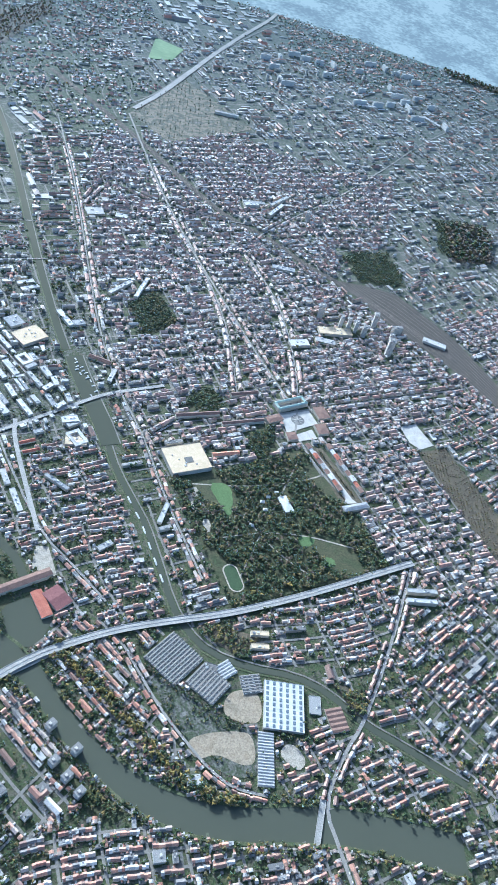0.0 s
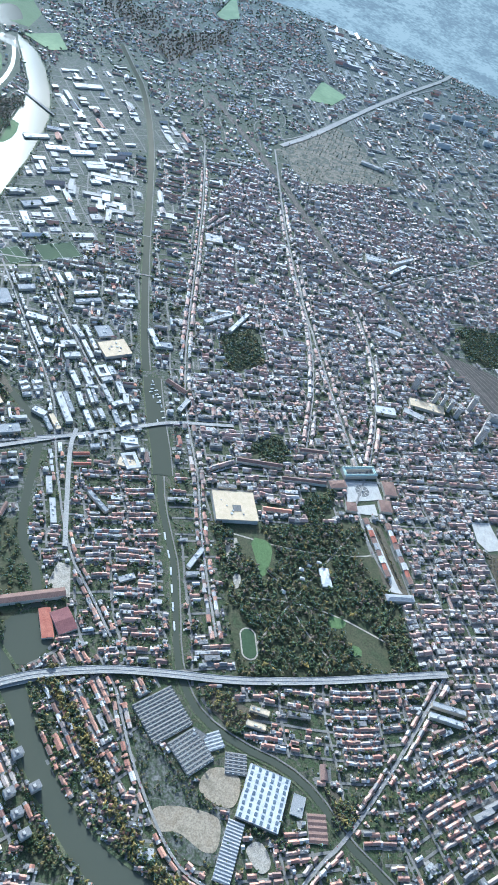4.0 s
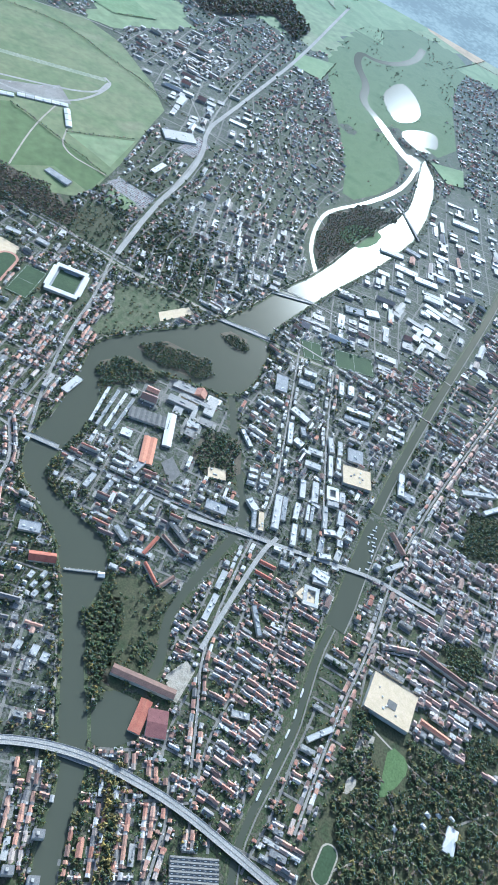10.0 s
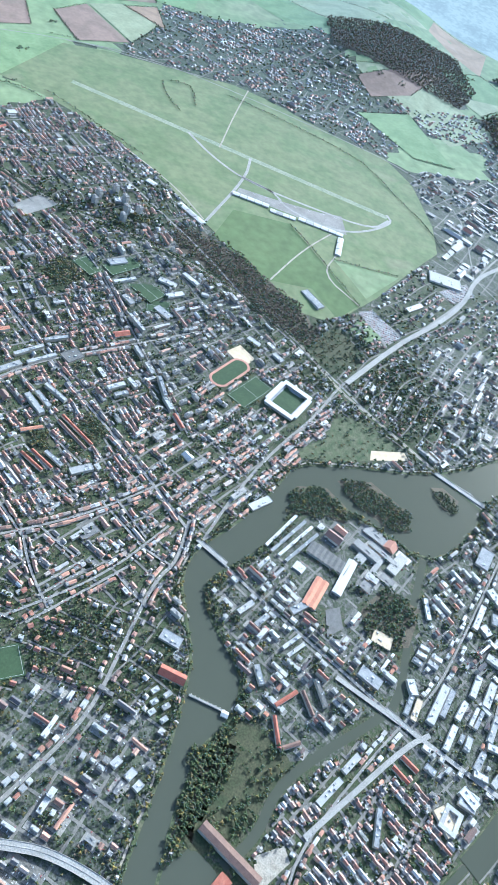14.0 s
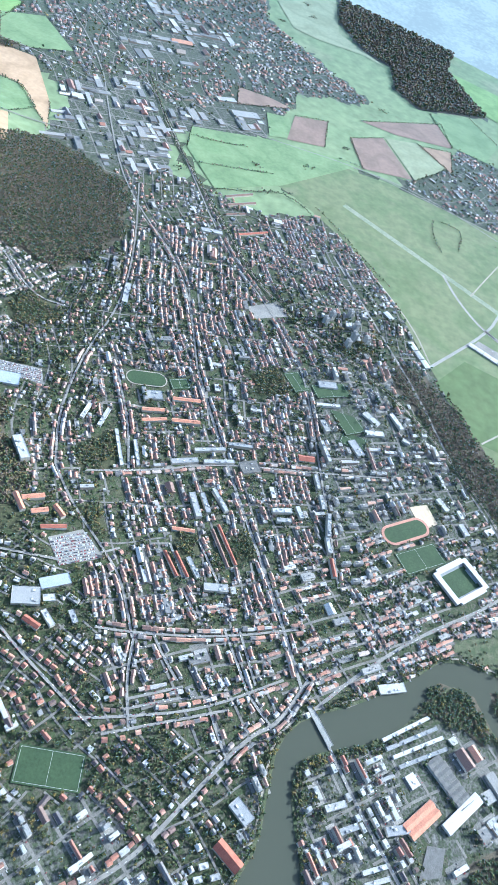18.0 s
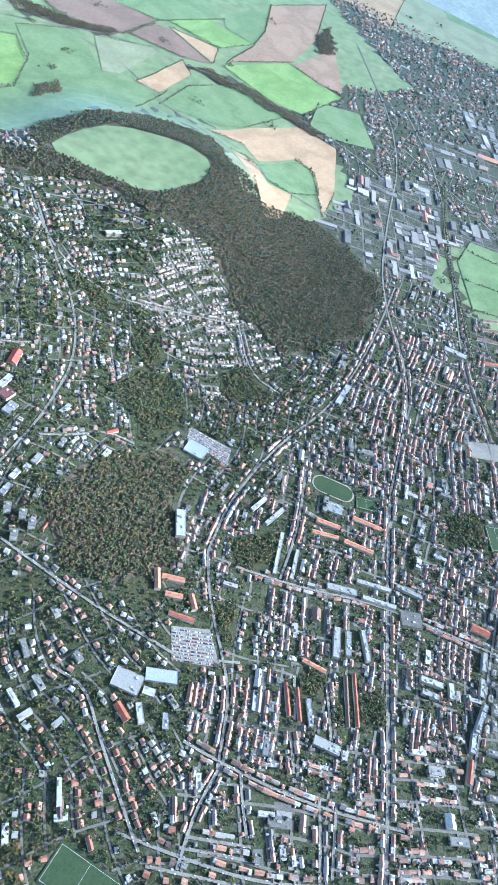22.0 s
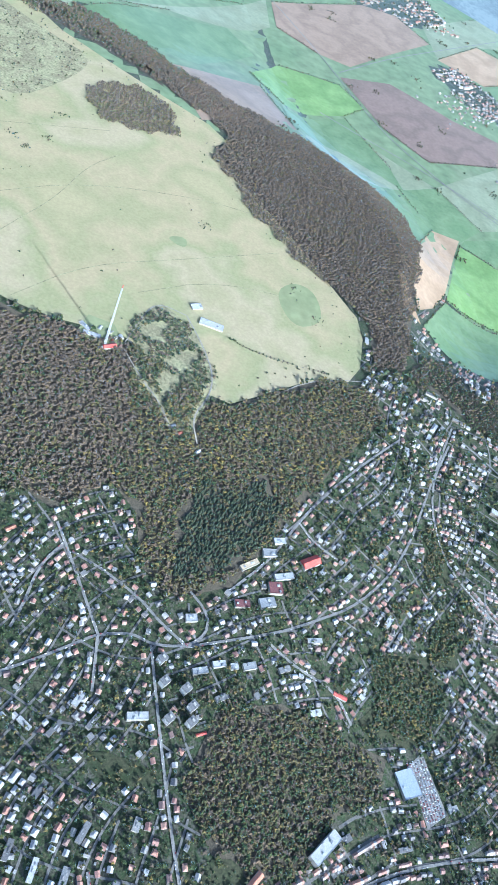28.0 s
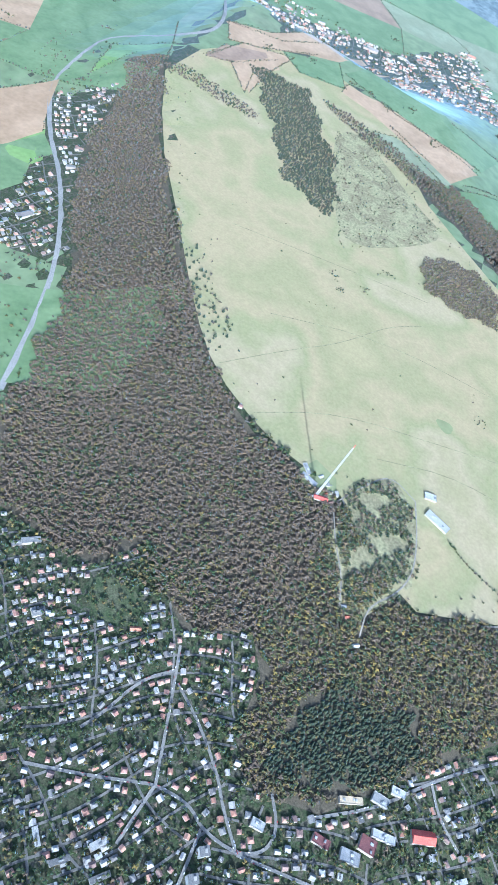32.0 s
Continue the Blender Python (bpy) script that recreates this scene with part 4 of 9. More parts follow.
FIELDS += [
    ("f_bright", [(4385, 2928), (4820, 2776), (4794, 2409), (4382, 2438), (4322, 2615)]),
    ("f_brown", [(4835, 2747), (5337, 2736), (4856, 2440), (4787, 2558)]),
    ("f_green", [(3723, 2837), (4003, 2881), (4288, 2776), (4274, 2471), (3960, 2523), (3830, 2597)]),
    ("f_tan", [(3911, 3024), (4203, 3051), (4120, 2943), (3803, 2908), (3788, 3022)]),
    ("f_pale", [(3948, 3388), (4146, 3197), (4138, 3151), (3772, 3100), (3708, 3150)]),
    ("f_tan", [(3726, 2588), (3985, 2507), (4248, 2382), (4252, 2176), (3881, 1999), (3656, 1943), (3951, 2161), (3955, 2246), (3725, 2321), (3801, 2439)]),
    ("f_green", [(3699, 2304), (3939, 2236), (3930, 2130), (3787, 2033), (3650, 2104), (3595, 2203)]),
]
FIELDS += [
    ("f_tan", [(3662, 2428), (3695, 2334), (3566, 2190), (3635, 2100), (3417, 2029), (3346, 2074), (3467, 2187)]),
    ("f_pale", [(3546, 2403), (3619, 2401), (3522, 2236), (3418, 2145), (3371, 2205)]),
    ("f_brown", [(2647, 5852), (3338, 6242), (3593, 6252), (3764, 5979), (3022, 5301), (2828, 5358), (2624, 5530)]),
    ("f_bright", [(2331, 4791), (2543, 5076), (2893, 5049), (2992, 4854), (2847, 4729), (2454, 4563)]),
    ("f_plough", [(2922, 5145), (3248, 5224), (3581, 5000), (3859, 4901), (3735, 4607), (3253, 4468), (3063, 4698)]),
    ("f_green", [(1455, 4620), (1796, 4958), (2282, 5269), (2408, 5062), (2024, 4573), (1835, 4530), (1639, 4544)]),
    ("f_pale", [(1526, 4747), (2614, 5868), (2580, 5506), (2351, 5296), (1956, 5130)]),
]
FIELDS += [
    ("f_green", [(2438, 4510), (2840, 4700), (2989, 4328), (3027, 3981), (2973, 4182), (2720, 4352), (2428, 4268)]),
    ("f_tan", [(327, 4508), (369, 4805), (572, 4956), (556, 4711), (571, 4427), (417, 4580)]),
    ("f_tan", [(227, 4916), (470, 5053), (910, 5854), (728, 5198), (330, 4824)]),
    ("f_tan", [(809, 4970), (1023, 5062), (1350, 4990), (1562, 4948), (1451, 4640), (1153, 4833)]),
    ("f_green", [(510, 4959), (732, 5186), (843, 4961), (642, 4857)]),
    ("f_green", [(788, 5117), (975, 5723), (1342, 5290), (1635, 5307), (1570, 4997), (1098, 5020)]),
    ("f_bright", [(43, 4103), (109, 4317), (239, 4491), (-26, 4388)]),
]
FIELDS += [
    ("f_tan", [(-59, 3680), (-37, 3924), (134, 3671), (93, 3470)]),
    ("f_bright", [(93, 3470), (134, 3671), (233, 3508), (189, 3338)]),
    ("f_pale", [(6582, 1185), (7163, 752), (6411, 709), (6104, 352), (6165, 538), (6111, 864), (6149, 1027)]),
    ("f_plough", [(4864, 1255), (4884, 1069), (4853, 935), (4648, 1235)]),
    ("f_green", [(4684, 1076), (4723, 952), (4490, 915), (4421, 1035)]),
    ("f_plough", [(4772, 923), (4865, 736), (4536, 740), (4458, 944)]),
    ("f_plough", [(5055, 534), (5485, 0), (5175, -50), (5054, 322)]),
]
FIELDS += [
    ("f_plough", [(4768, 600), (4938, 402), (4550, 239), (4457, 526)]),
    ("f_pale", [(4950, 388), (5046, 186), (4847, 15), (4550, 223)]),
    ("f_brown", [(5027, 173), (5110, -37), (4817, -18)]),
    ("f_green", [(4206, 1406), (4373, 1051), (4468, 659), (4465, 548), (3964, 928), (3715, 1221), (3994, 1398)]),
    ("f_green", [(4593, 2459), (4733, 2277), (4464, 2057), (4334, 2210), (4293, 2356)]),
    ("f_green", [(5597, 70), (5779, -228), (5495, -404), (5166, -274), (5201, -52)]),
    ("f_bright", [(6544, -173), (6470, -540), (5917, -463), (5991, -336)]),
]
FIELDS += [
    ("f_pale", [(8486, -234), (9217, -922), (8368, -804), (8459, -346)]),
    ("f_green", [(4236, -1028), (4315, -1419), (3739, -1441), (3792, -1200)]),
    ("f_pale", [(4701, -1969), (4679, -2424), (4465, -2059)]),
    ("f_plough", [(4664, -1192), (4892, -1961), (4524, -1526), (4452, -1211)]),
    ("f_pale", [(5415, -3547), (5031, -4186), (3972, -3200), (4833, -3457)]),
    ("f_green", [(5011, -2934), (4898, -3140), (4755, -2744)]),
    ("f_green", [(3405, -2255), (3273, -2488), (3116, -2200), (3280, -2103)]),
]
FIELDS += [
    ("f_tan", [(235, 4932), (403, 5067), (731, 5835), (778, 5800), (629, 5122), (453, 4881), (318, 4756)]),
    ("f_tan", [(414, 4574), (530, 4841), (576, 4766), (512, 4605), (559, 4405)]),
    ("f_tan", [(837, 5021), (1089, 5047), (1537, 4995), (1505, 4779), (1347, 4768), (1110, 4878), (843, 4916)]),
    ("f_tan", [(-135, 3720), (-19, 3989), (59, 3800), (137, 3649), (71, 3440)]),
    ("f_green", [(75, 3435), (147, 3644), (242, 3560), (207, 3481), (260, 3358), (224, 3232)]),
    ("f_pale", [(1067, 4733), (1161, 4807), (1347, 4768), (1481, 4693), (1418, 4605), (1212, 4636)]),
    ("f_brown", [(318, 4508), (330, 4702), (469, 4844), (499, 4809), (398, 4560)]),
]
FIELDS += [
    ("f_green", [(1659, -3943), (1683, -4559), (1513, -4050), (1589, -3872)]),
    ("f_green", [(1420, -5207), (1086, -5350), (1110, -5010), (1267, -5024)]),
    ("f_green", [(793, -3069), (779, -3483), (590, -3378), (651, -3127)]),
    ("f_green", [(2316, -2353), (2199, -2545), (2072, -2379), (2130, -2285)]),
    ("f_green", [(1555, -6588), (1167, -7829), (990, -6880), (1412, -6498)]),
]
WOODS["far_ridge"] = ([(7193, 730), (8320, -110), (8162, -764), (7329, -659), (6968, -211), (6518, -126), (5907, -368), (5587, 149), (5770, 300), (6149, 330), (6254, 538), (6654, 716)], 17, 25, (("bare", 0.55), ("leaf", 0.3), ("autumn", 0.15)))
WOODS["far_wood_a"] = ([(4427, -2011), (4655, -2725), (4597, -3019), (3655, -2630), (3528, -2357), (3830, -2455), (3823, -1878)], 17, 25, (("bare", 0.55), ("leaf", 0.3), ("autumn", 0.15)))
WOODS["far_wood_b"] = ([(5098, -2500), (5244, -3288), (4816, -3317), (4738, -2678)], 17, 25, (("bare", 0.55), ("leaf", 0.3), ("autumn", 0.15)))
WOODS["far_wood_c"] = ([(2468, -3614), (2164, -3173), (1809, -3117), (1883, -3492), (2069, -3423), (2402, -3854)], 25, 19, (("bare", 0.55), ("leaf", 0.3), ("autumn", 0.15)))
WOODS["far_wood_d"] = ([(1851, -2937), (1724, -3311), (1552, -3525), (1528, -3957), (1436, -3437), (1541, -3055), (1578, -2759)], 25, 19, (("bare", 0.55), ("leaf", 0.3), ("autumn", 0.15)))
WOODS["far_wood_e"] = ([(1868, -5116), (1426, -6559), (970, -6772), (825, -5991), (1207, -5635), (1568, -4994)], 25, 19, (("bare", 0.55), ("leaf", 0.3), ("autumn", 0.15)))
WOODS["far_wood_f"] = ([(-839, -4862), (-1386, -5460), (-2278, -5921), (-1801, -4093), (-1448, -4224), (-1263, -4753)], 17, 25, (("bare", 0.55), ("leaf", 0.3), ("autumn", 0.15)))
WOODS["far_wood_g"] = ([(-1206, -6045), (-2707, -7570), (-2396, -6374), (-1295, -5551)], 17, 25, (("bare", 0.55), ("leaf", 0.3), ("autumn", 0.15)))
WOODS["far_wood_h"] = ([(-879, -1715), (-1146, -1764), (-1075, -1407), (-853, -1351)], 17, 25, (("bare", 0.55), ("leaf", 0.3), ("autumn", 0.15)))
WOODS["far_belt9"] = ([(3867, 3984), (3937, 3979), (3888, 3754), (3937, 3599), (4106, 3360), (4018, 3356), (3867, 3526), (3770, 3685)], 10, 11, (("bare", 0.55), ("leaf", 0.3), ("autumn", 0.15)))
WOODS["far_belt10"] = ([(4172, 3025), (4250, 2936), (4311, 2756), (4332, 2476), (4325, 2258), (4254, 2281), (4238, 2482), (4216, 2758)], 10, 11, (("bare", 0.55), ("leaf", 0.3), ("autumn", 0.15)))
WOODS["far_belt11"] = ([(5401, 2892), (5614, 2907), (5272, 2696), (5150, 2752)], 10, 11, (("bare", 0.55), ("leaf", 0.3), ("autumn", 0.15)))
WOODS["far_belt12"] = ([(3312, 3193), (3432, 3163), (3361, 3091), (3220, 3096)], 10, 11, (("bare", 0.55), ("leaf", 0.3), ("autumn", 0.15)))
WOODS["far_belt14"] = ([(1321, 4602), (1455, 4646), (1735, 4545), (2011, 4334), (1954, 4289), (1635, 4446)], 10, 11, (("bare", 0.55), ("leaf", 0.3), ("autumn", 0.15)))

# ---- what lies where: a raster of the plan ----
X0, Y0, CELL = -4400.0, -8600.0, 5.0
CW, CH = 2960, 3480
TAKEN = np.zeros((CH, CW), np.uint8)


def block(test, box, code, pad=0):
    i0, i1 = (int(np.clip((v - X0) / CELL, 0, CW)) for v in (box[0] - pad, box[2] + pad + CELL))
    j0, j1 = (int(np.clip((v - Y0) / CELL, 0, CH)) for v in (box[1] - pad, box[3] + pad + CELL))
    if i1 > i0 and j1 > j0:
        X, Y = np.meshgrid(X0 + CELL * (np.arange(i0, i1) + 0.5), Y0 + CELL * (np.arange(j0, j1) + 0.5))
        view = TAKEN[j0:j1, i0:i1]
        view[test(X, Y)] = code


def box_of(pts):
    return (min(p[0] for p in pts), min(p[1] for p in pts), max(p[0] for p in pts), max(p[1] for p in pts))


def claim(poly, code):
    block(lambda X, Y: inside(poly, X, Y), box_of(poly), code)


def claim_line(line, half, code):
    for a, b in zip(line, line[1:]):
        block(lambda X, Y: reach([a, b], X, Y) < half, box_of([a, b]), code, half)


def taken(X, Y):
    i, j = ((X - X0) / CELL).astype(int), ((Y - Y0) / CELL).astype(int)
    out = (i < 0) | (j < 0) | (i >= CW) | (j >= CH)
    return np.where(out, 99, TAKEN[np.clip(j, 0, CH - 1), np.clip(i, 0, CW - 1)])


for poly in OPEN.values():
    claim(poly, 4)
for _, poly in FIELDS:
    claim(poly, 6)
for poly, *_ in WOODS.values():
    claim(poly, 5)
claim(river_poly, 1)
for isle in ISLES:
    claim(isle, 5)
claim(POND, 1)
for lake in LAKES:
    claim(lake, 1)
for line, half in ((MEANDER, 45), (SIDE_ARM, 28), (MILL_ARM, 16), (CANAL, 19), (BASIN, 34)):
    claim_line(line, half, 1)
claim(OPEN["isle"], 4)
claim(WOODS["isle_wood"][0], 5)
for kind, (wide, lines) in ROADS.items():
    for line in lines:
        claim_line(smooth(line, rounds=1), wide / 2 + 2 if kind == "highway" or lines.index(line) < 9 else wide * 0.36 + 1.5, 2)
claim_line(smooth(VALLEY_ROAD, rounds=1), 14, 2)
for line in MOTORWAYS:
    claim_line(smooth(line, rounds=1), 15, 2)
for line in AVENUES:
    claim_line(smooth(line, rounds=1), 10, 2)
for line in RAILS:
    claim_line(smooth(line, rounds=1), 20, 4)
claim_line(smooth(BRANCH_LINE, rounds=1), 9, 4)
claim(STATION_YARD, 4)
claim(ESPLANADE, 3)

# ---- water, banks, quays ----
tagged(drape("water_river", river_poly, 0.7, 60, M["water"]), "grey-green river with a smooth glinting surface", "river", kind="structure")
for nm, poly in (("water_pond", POND), ("water_lake", LAKES[0]), ("water_lake", LAKES[1])):
    tagged(drape(nm, smooth(poly, True), 0.75, 60, M["water"]), "still pale water beside the river", "pond", kind="structure")
for nm, line, wide in (("water_meander", MEANDER, 52), ("water_side_arm", SIDE_ARM, 19), ("water_mill_arm", MILL_ARM, 22)):
    tagged(ribbon(nm, smooth(line), wide, 0.8, M["water"]), "narrow winding arm of the river", "river", kind="structure")
tagged(ribbon("water_canal", smooth(CANAL[:9], rounds=1), 24, 0.8, M["water"]), "straight grey ship canal", "canal", kind="structure")
tagged(ribbon("water_canal_basin", smooth(BASIN, rounds=1), 56, 0.85, M["water"]), "wide canal basin with moored boats", "canal", kind="structure")
tagged(ribbon("water_canal_north", smooth(CANAL[11:], rounds=1), 15, 0.8, M["water"]), "narrow curving canal between quays", "canal", kind="structure")


def edge_band(name, line, shift, width, off, material, label):
    P = np.array(line)
    T = np.gradient(P, axis=0)
    T /= np.linalg.norm(T, axis=1)[:, None] + 1e-9
    P = P + np.c_[-T[:, 1], T[:, 0]] * shift
    tagged(ribbon(name, [tuple(p) for p in P], width, off, material), label, "bank", kind="structure")


edge_band("bank_river_east", smooth(RIVER_L, rounds=1), -4, 8, 1.4, M["bank"], "grassy river bank with a worn edge")
edge_band("bank_river_west", smooth(RIVER_R, rounds=1), 4, 8, 1.4, M["bank"], "grassy river bank with a worn edge")
edge_band("pavement_towpath_east", smooth(RIVER_L, rounds=1), -13, 5, 1.5, M["gravel"], "pale riverside towpath")
for nm, side in (("pavement_quay_east", 1), ("pavement_quay_west", -1)):
    for line, out in ((CANAL[:9], 15), (BASIN, 31), (CANAL[11:], 13)):
        edge_band(nm, smooth(line, rounds=1), side * out, 4, 1.3, M["bank" if side < 0 else "lane"], "worn quay along the canal")

# ---- roads and bridges ----
def viaduct(line, wide):
    """A raised deck with depth, side walls, a middle barrier and piers."""
    P = np.array(line)
    T = np.gradient(P, axis=0)
    T /= np.linalg.norm(T, axis=1)[:, None]
    N = np.c_[-T[:, 1], T[:, 0]]
    z = height(P[:, 0], P[:, 1])
    road = new("road_expressway")
    tagged(road, "raised concrete expressway across the river", "road", kind="structure")
    for nm, across, half, lo, hi, mat in (("deck", 0, wide / 2, 6.3, 7.5, "highway"), ("side_wall", wide / 2 - 0.3, 0.35, 7.45, 8.6, "concrete"), ("side_wall", 0.3 - wide / 2, 0.35, 7.45, 8.6, "concrete"), ("middle_barrier", 0, 0.4, 7.45, 8.3, "concrete")):
        V = np.concatenate([np.c_[P + N * (across + s_ * half), z + h_] for s_, h_ in ((1, hi), (-1, hi), (-1, lo), (1, lo))])
        n = len(P)
        F = [(a * n + k, b * n + k, b * n + k + 1, a * n + k + 1) for a, b in ((0, 1), (1, 2), (2, 3), (3, 0)) for k in range(n - 1)]
        ob = new(nm, mesh_of(nm, V, F, M[mat]))
        ob.parent = road
    for k in range(2, len(P) - 2, 2):
        ob = new("pier", mesh_of("pier", [(x_ * 2 + P[k, 0], y_ * 2 + P[k, 1], z[k] + h_) for h_ in (-2, 6.4) for x_, y_ in ((-1, -1), (1, -1), (1, 1), (-1, 1))], [(0, 1, 5, 4), (1, 2, 6, 5), (2, 3, 7, 6), (3, 0, 4, 7)], M["concrete"]))
        ob.parent = road


for kind, (wide, lines) in ROADS.items():
    for k, line in enumerate(lines):
        if kind == "highway":
            viaduct(smooth(line), wide)
            continue
        road = ribbon("road_%d" % (k + 1), smooth(line), wide if k < 9 else wide * 0.72, 1.6 + 0.03 * k, M["street"])
        tagged(road, "grey asphalt main street", "road", kind="structure")


for k, line in enumerate(AVENUES):
    tagged(ribbon("road_avenue_%d" % (k + 1), smooth(line), 13, 3.95 + 0.2 * k, M["highway"]), "broad pale avenue with wide pavements", "road", kind="structure")
for k, line in enumerate(MOTORWAYS):
    tagged(ribbon("road_dual_carriageway_%d" % (k + 1), smooth(line), 20 + 10 * (k == 0), 4.2, M["highway"]), "wide pale dual carriageway out of town", "road", kind="structure")
tagged(ribbon("road_valley", smooth(VALLEY_ROAD), 17, 2.4, M["highway"]), "wide pale valley road below the wooded hill", "road", kind="structure")
for line in RAILS:
    tagged(ribbon("ground_railway", smooth(line), 32, 0.9, M["ballast"]), "dark ballast of a railway cutting", "railway", kind="structure")
    for off in (-12, -6, 0, 6, 12):
        edge_band("trim_rail_track", smooth(line), off, 1.8, 1.3, M["rail"], "rusty railway track")


tagged(ribbon("bank_branch_line", smooth(BRANCH_LINE), 30, 1.5, M["bank"]), "grassy embankment of a railway line", "embankment", kind="structure")
tagged(ribbon("ground_branch_line", smooth(BRANCH_LINE), 11, 2.0, M["gravel"]), "pale ballast of a single railway line", "railway", kind="structure")
edge_band("trim_branch_track", smooth(BRANCH_LINE), 0, 2.0, 2.3, M["rail"], "rusty railway track")
tagged(drape("ground_station_yard", STATION_YARD, 1.0, 60, M["ballast"]), "dark ballast of a wide railway yard", "railway", kind="structure")
for k in range(9):
    f_ = (k + 0.5) / 9
    side_a, side_b = [STATION_YARD[i] for i in (0, 8, 7, 6, 5)], [STATION_YARD[i] for i in (1, 2, 2, 3, 4)]
    line = [(a[0] + (b[0] - a[0]) * f_, a[1] + (b[1] - a[1]) * f_) for a, b in zip(side_a, side_b)]
    tagged(ribbon("trim_yard_track", smooth(line), 2.2, 1.35, M["rail"]), "rusty railway track", "track", kind="structure")
tagged(drape("ground_esplanade", ESPLANADE, 1.2, 60, M["litter"]), "long brown gravel esplanade under trees", "esplanade", kind="structure")


def box_bm(w, d, h, z=0.0):
    bm = bmesh.new()
    bmesh.ops.create_cube(bm, size=1, matrix=Matrix.Translation((0, 0, z + h / 2)) @ Matrix.Diagonal((w, d, h, 1)))
    return bm


def bridge(a, b, wide):
    L = math.dist(a, b)
    ob = new("bridge")
    ob.matrix_world = pose((a[0] + b[0]) / 2, (a[1] + b[1]) / 2, lift(*a), 0, 0, math.degrees(math.atan2(b[1] - a[1], b[0] - a[0])))
    part("deck", box_bm(L, wide, 1.4, 2.2), M["highway"], ob)
    for s in (-1, 1):
        bm = box_bm(L, 0.5, 1.1, 3.6)
        bmesh.ops.translate(bm, verts=bm.verts, vec=(0, s * (wide / 2 - 0.4), 0))
        part("parapet", bm, M["concrete"], ob)
    for k in range(1, 4):
        bm = box_bm(2.5, wide * 0.8, 3.0, -0.6)
        bmesh.ops.translate(bm, verts=bm.verts, vec=(-L / 2 + L * k / 4, 0, 0))
        part("pier", bm, M["concrete"], ob)
    return tagged(ob, "flat concrete road bridge on low piers over water", "bridge", "river bridges")


for a, b, wide in BRIDGES:
    bridge(a, b, wide)

# ---- open ground ----
tagged(drape("ground_airfield", smooth(OPEN["airfield"], True, 1), 1.2, 90, M["airgrass"]), "wide green airfield grass", "airfield", kind="structure")
tagged(drape("ground_upland", smooth(OPEN["upland"], True, 1), 1.5, 70, M["upland"]), "dry pale grass on the flat hilltop", "grassland", kind="structure")
tagged(drape("ground_knoll", smooth(OPEN["knoll"], True, 1), 2.2, 50, M["pasture"]), "green meadow ringed by woods on a knoll", "meadow", kind="structure")
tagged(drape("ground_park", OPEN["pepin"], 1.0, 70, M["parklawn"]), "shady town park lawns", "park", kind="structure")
tagged(drape("ground_cemetery", OPEN["cemetery"], 1.2, 80, M["graves"]), "large walled cemetery with rows of graves", "cemetery", kind="structure")
tagged(drape("ground_isle", smooth(OPEN["isle"], True, 1), 1.0, 60, M["parklawn"]), "rough meadow on a river island", "meadow", kind="structure")
tagged(drape("ground_plain", smooth(OPEN["plain"], True, 1), 0.5, 120, M["grass"]), "green water meadows along the winding river", "meadow", kind="structure")
for nm, mat in (("river_field", "grass"), ("gardens", "parklawn"), ("lawn_a", "parklawn"), ("lawn_b", "parklawn"), ("lawn_c", "bank")):
    tagged(drape("ground_" + nm, smooth(OPEN[nm], True, 1), 1.1, 50, M[mat]), "rough grass plot among houses", "meadow", kind="structure")
tagged(drape("ground_riverside", smooth(OPEN["meadow"], True, 1), 0.9, 60, M["bank"]), "grass strip beside the river", "meadow", kind="structure")
for nm, (poly, *_) in WOODS.items():
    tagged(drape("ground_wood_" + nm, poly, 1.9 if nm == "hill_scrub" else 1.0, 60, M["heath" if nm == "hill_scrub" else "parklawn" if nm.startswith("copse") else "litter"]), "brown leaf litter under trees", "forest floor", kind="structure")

# ---- districts: place, street direction, manner of building ----
SEEDS = []
SEEDS += [
    (-100, -250, 25, "old"), (-350, -500, 25, "old"), (250, -450, 25, "old"), (-450, 100, 25, "old"), (-350, 400, 25, "old"), (300, 50, 25, "terrace"), (450, -150, 25, "terrace"), (550, -500, 22, "terrace"),
    (-150, 850, 18, "terrace"), (-400, 900, 40, "terrace"), (-100, 1150, 25, "terrace"), (550, 650, 27, "terrace"), (660, 420, 27, "terrace"), (330, 600, 25, "terrace"), (480, 1050, -38, "terrace"), (300, 1230, 10, "terrace"),
]
SEEDS += [
    (800, 60, 23, "block"), (900, -250, 23, "block"), (1050, -500, 23, "block"), (1100, 400, 34, "block"), (1280, 560, 34, "block"), (1300, 250, 34, "indus"), (1180, -120, 23, "block"), (1350, -350, 23, "block"),
    (1500, -850, 40, "indus"), (1650, -1300, 40, "indus"), (1300, -1200, 23, "indus"), (1500, -1700, 40, "indus"), (1150, -1500, 20, "terrace"), (1000, -900, 20, "terrace"),
]
SEEDS += [
    (700, -900, 22, "terrace"), (350, -1000, 22, "terrace"), (0, -1000, 30, "terrace"), (-500, -1000, 35, "block"), (-900, -500, 35, "terrace"), (-700, 100, 40, "terrace"), (-800, -1500, 30, "block"), (-300, -1600, 25, "terrace"),
    (300, -1600, 25, "terrace"), (700, -1500, 20, "terrace"), (1100, -2300, 20, "villa"), (600, -3200, 25, "block"), (-300, -2600, 30, "block"), (-1200, -2300, 30, "block"), (0, -3400, 20, "block"), (1500, -3000, 30, "villa"), (-1500, -800, 45, "block"), (-1300, 300, 45, "villa"), (2200, -3300, 40, "villa"),
]
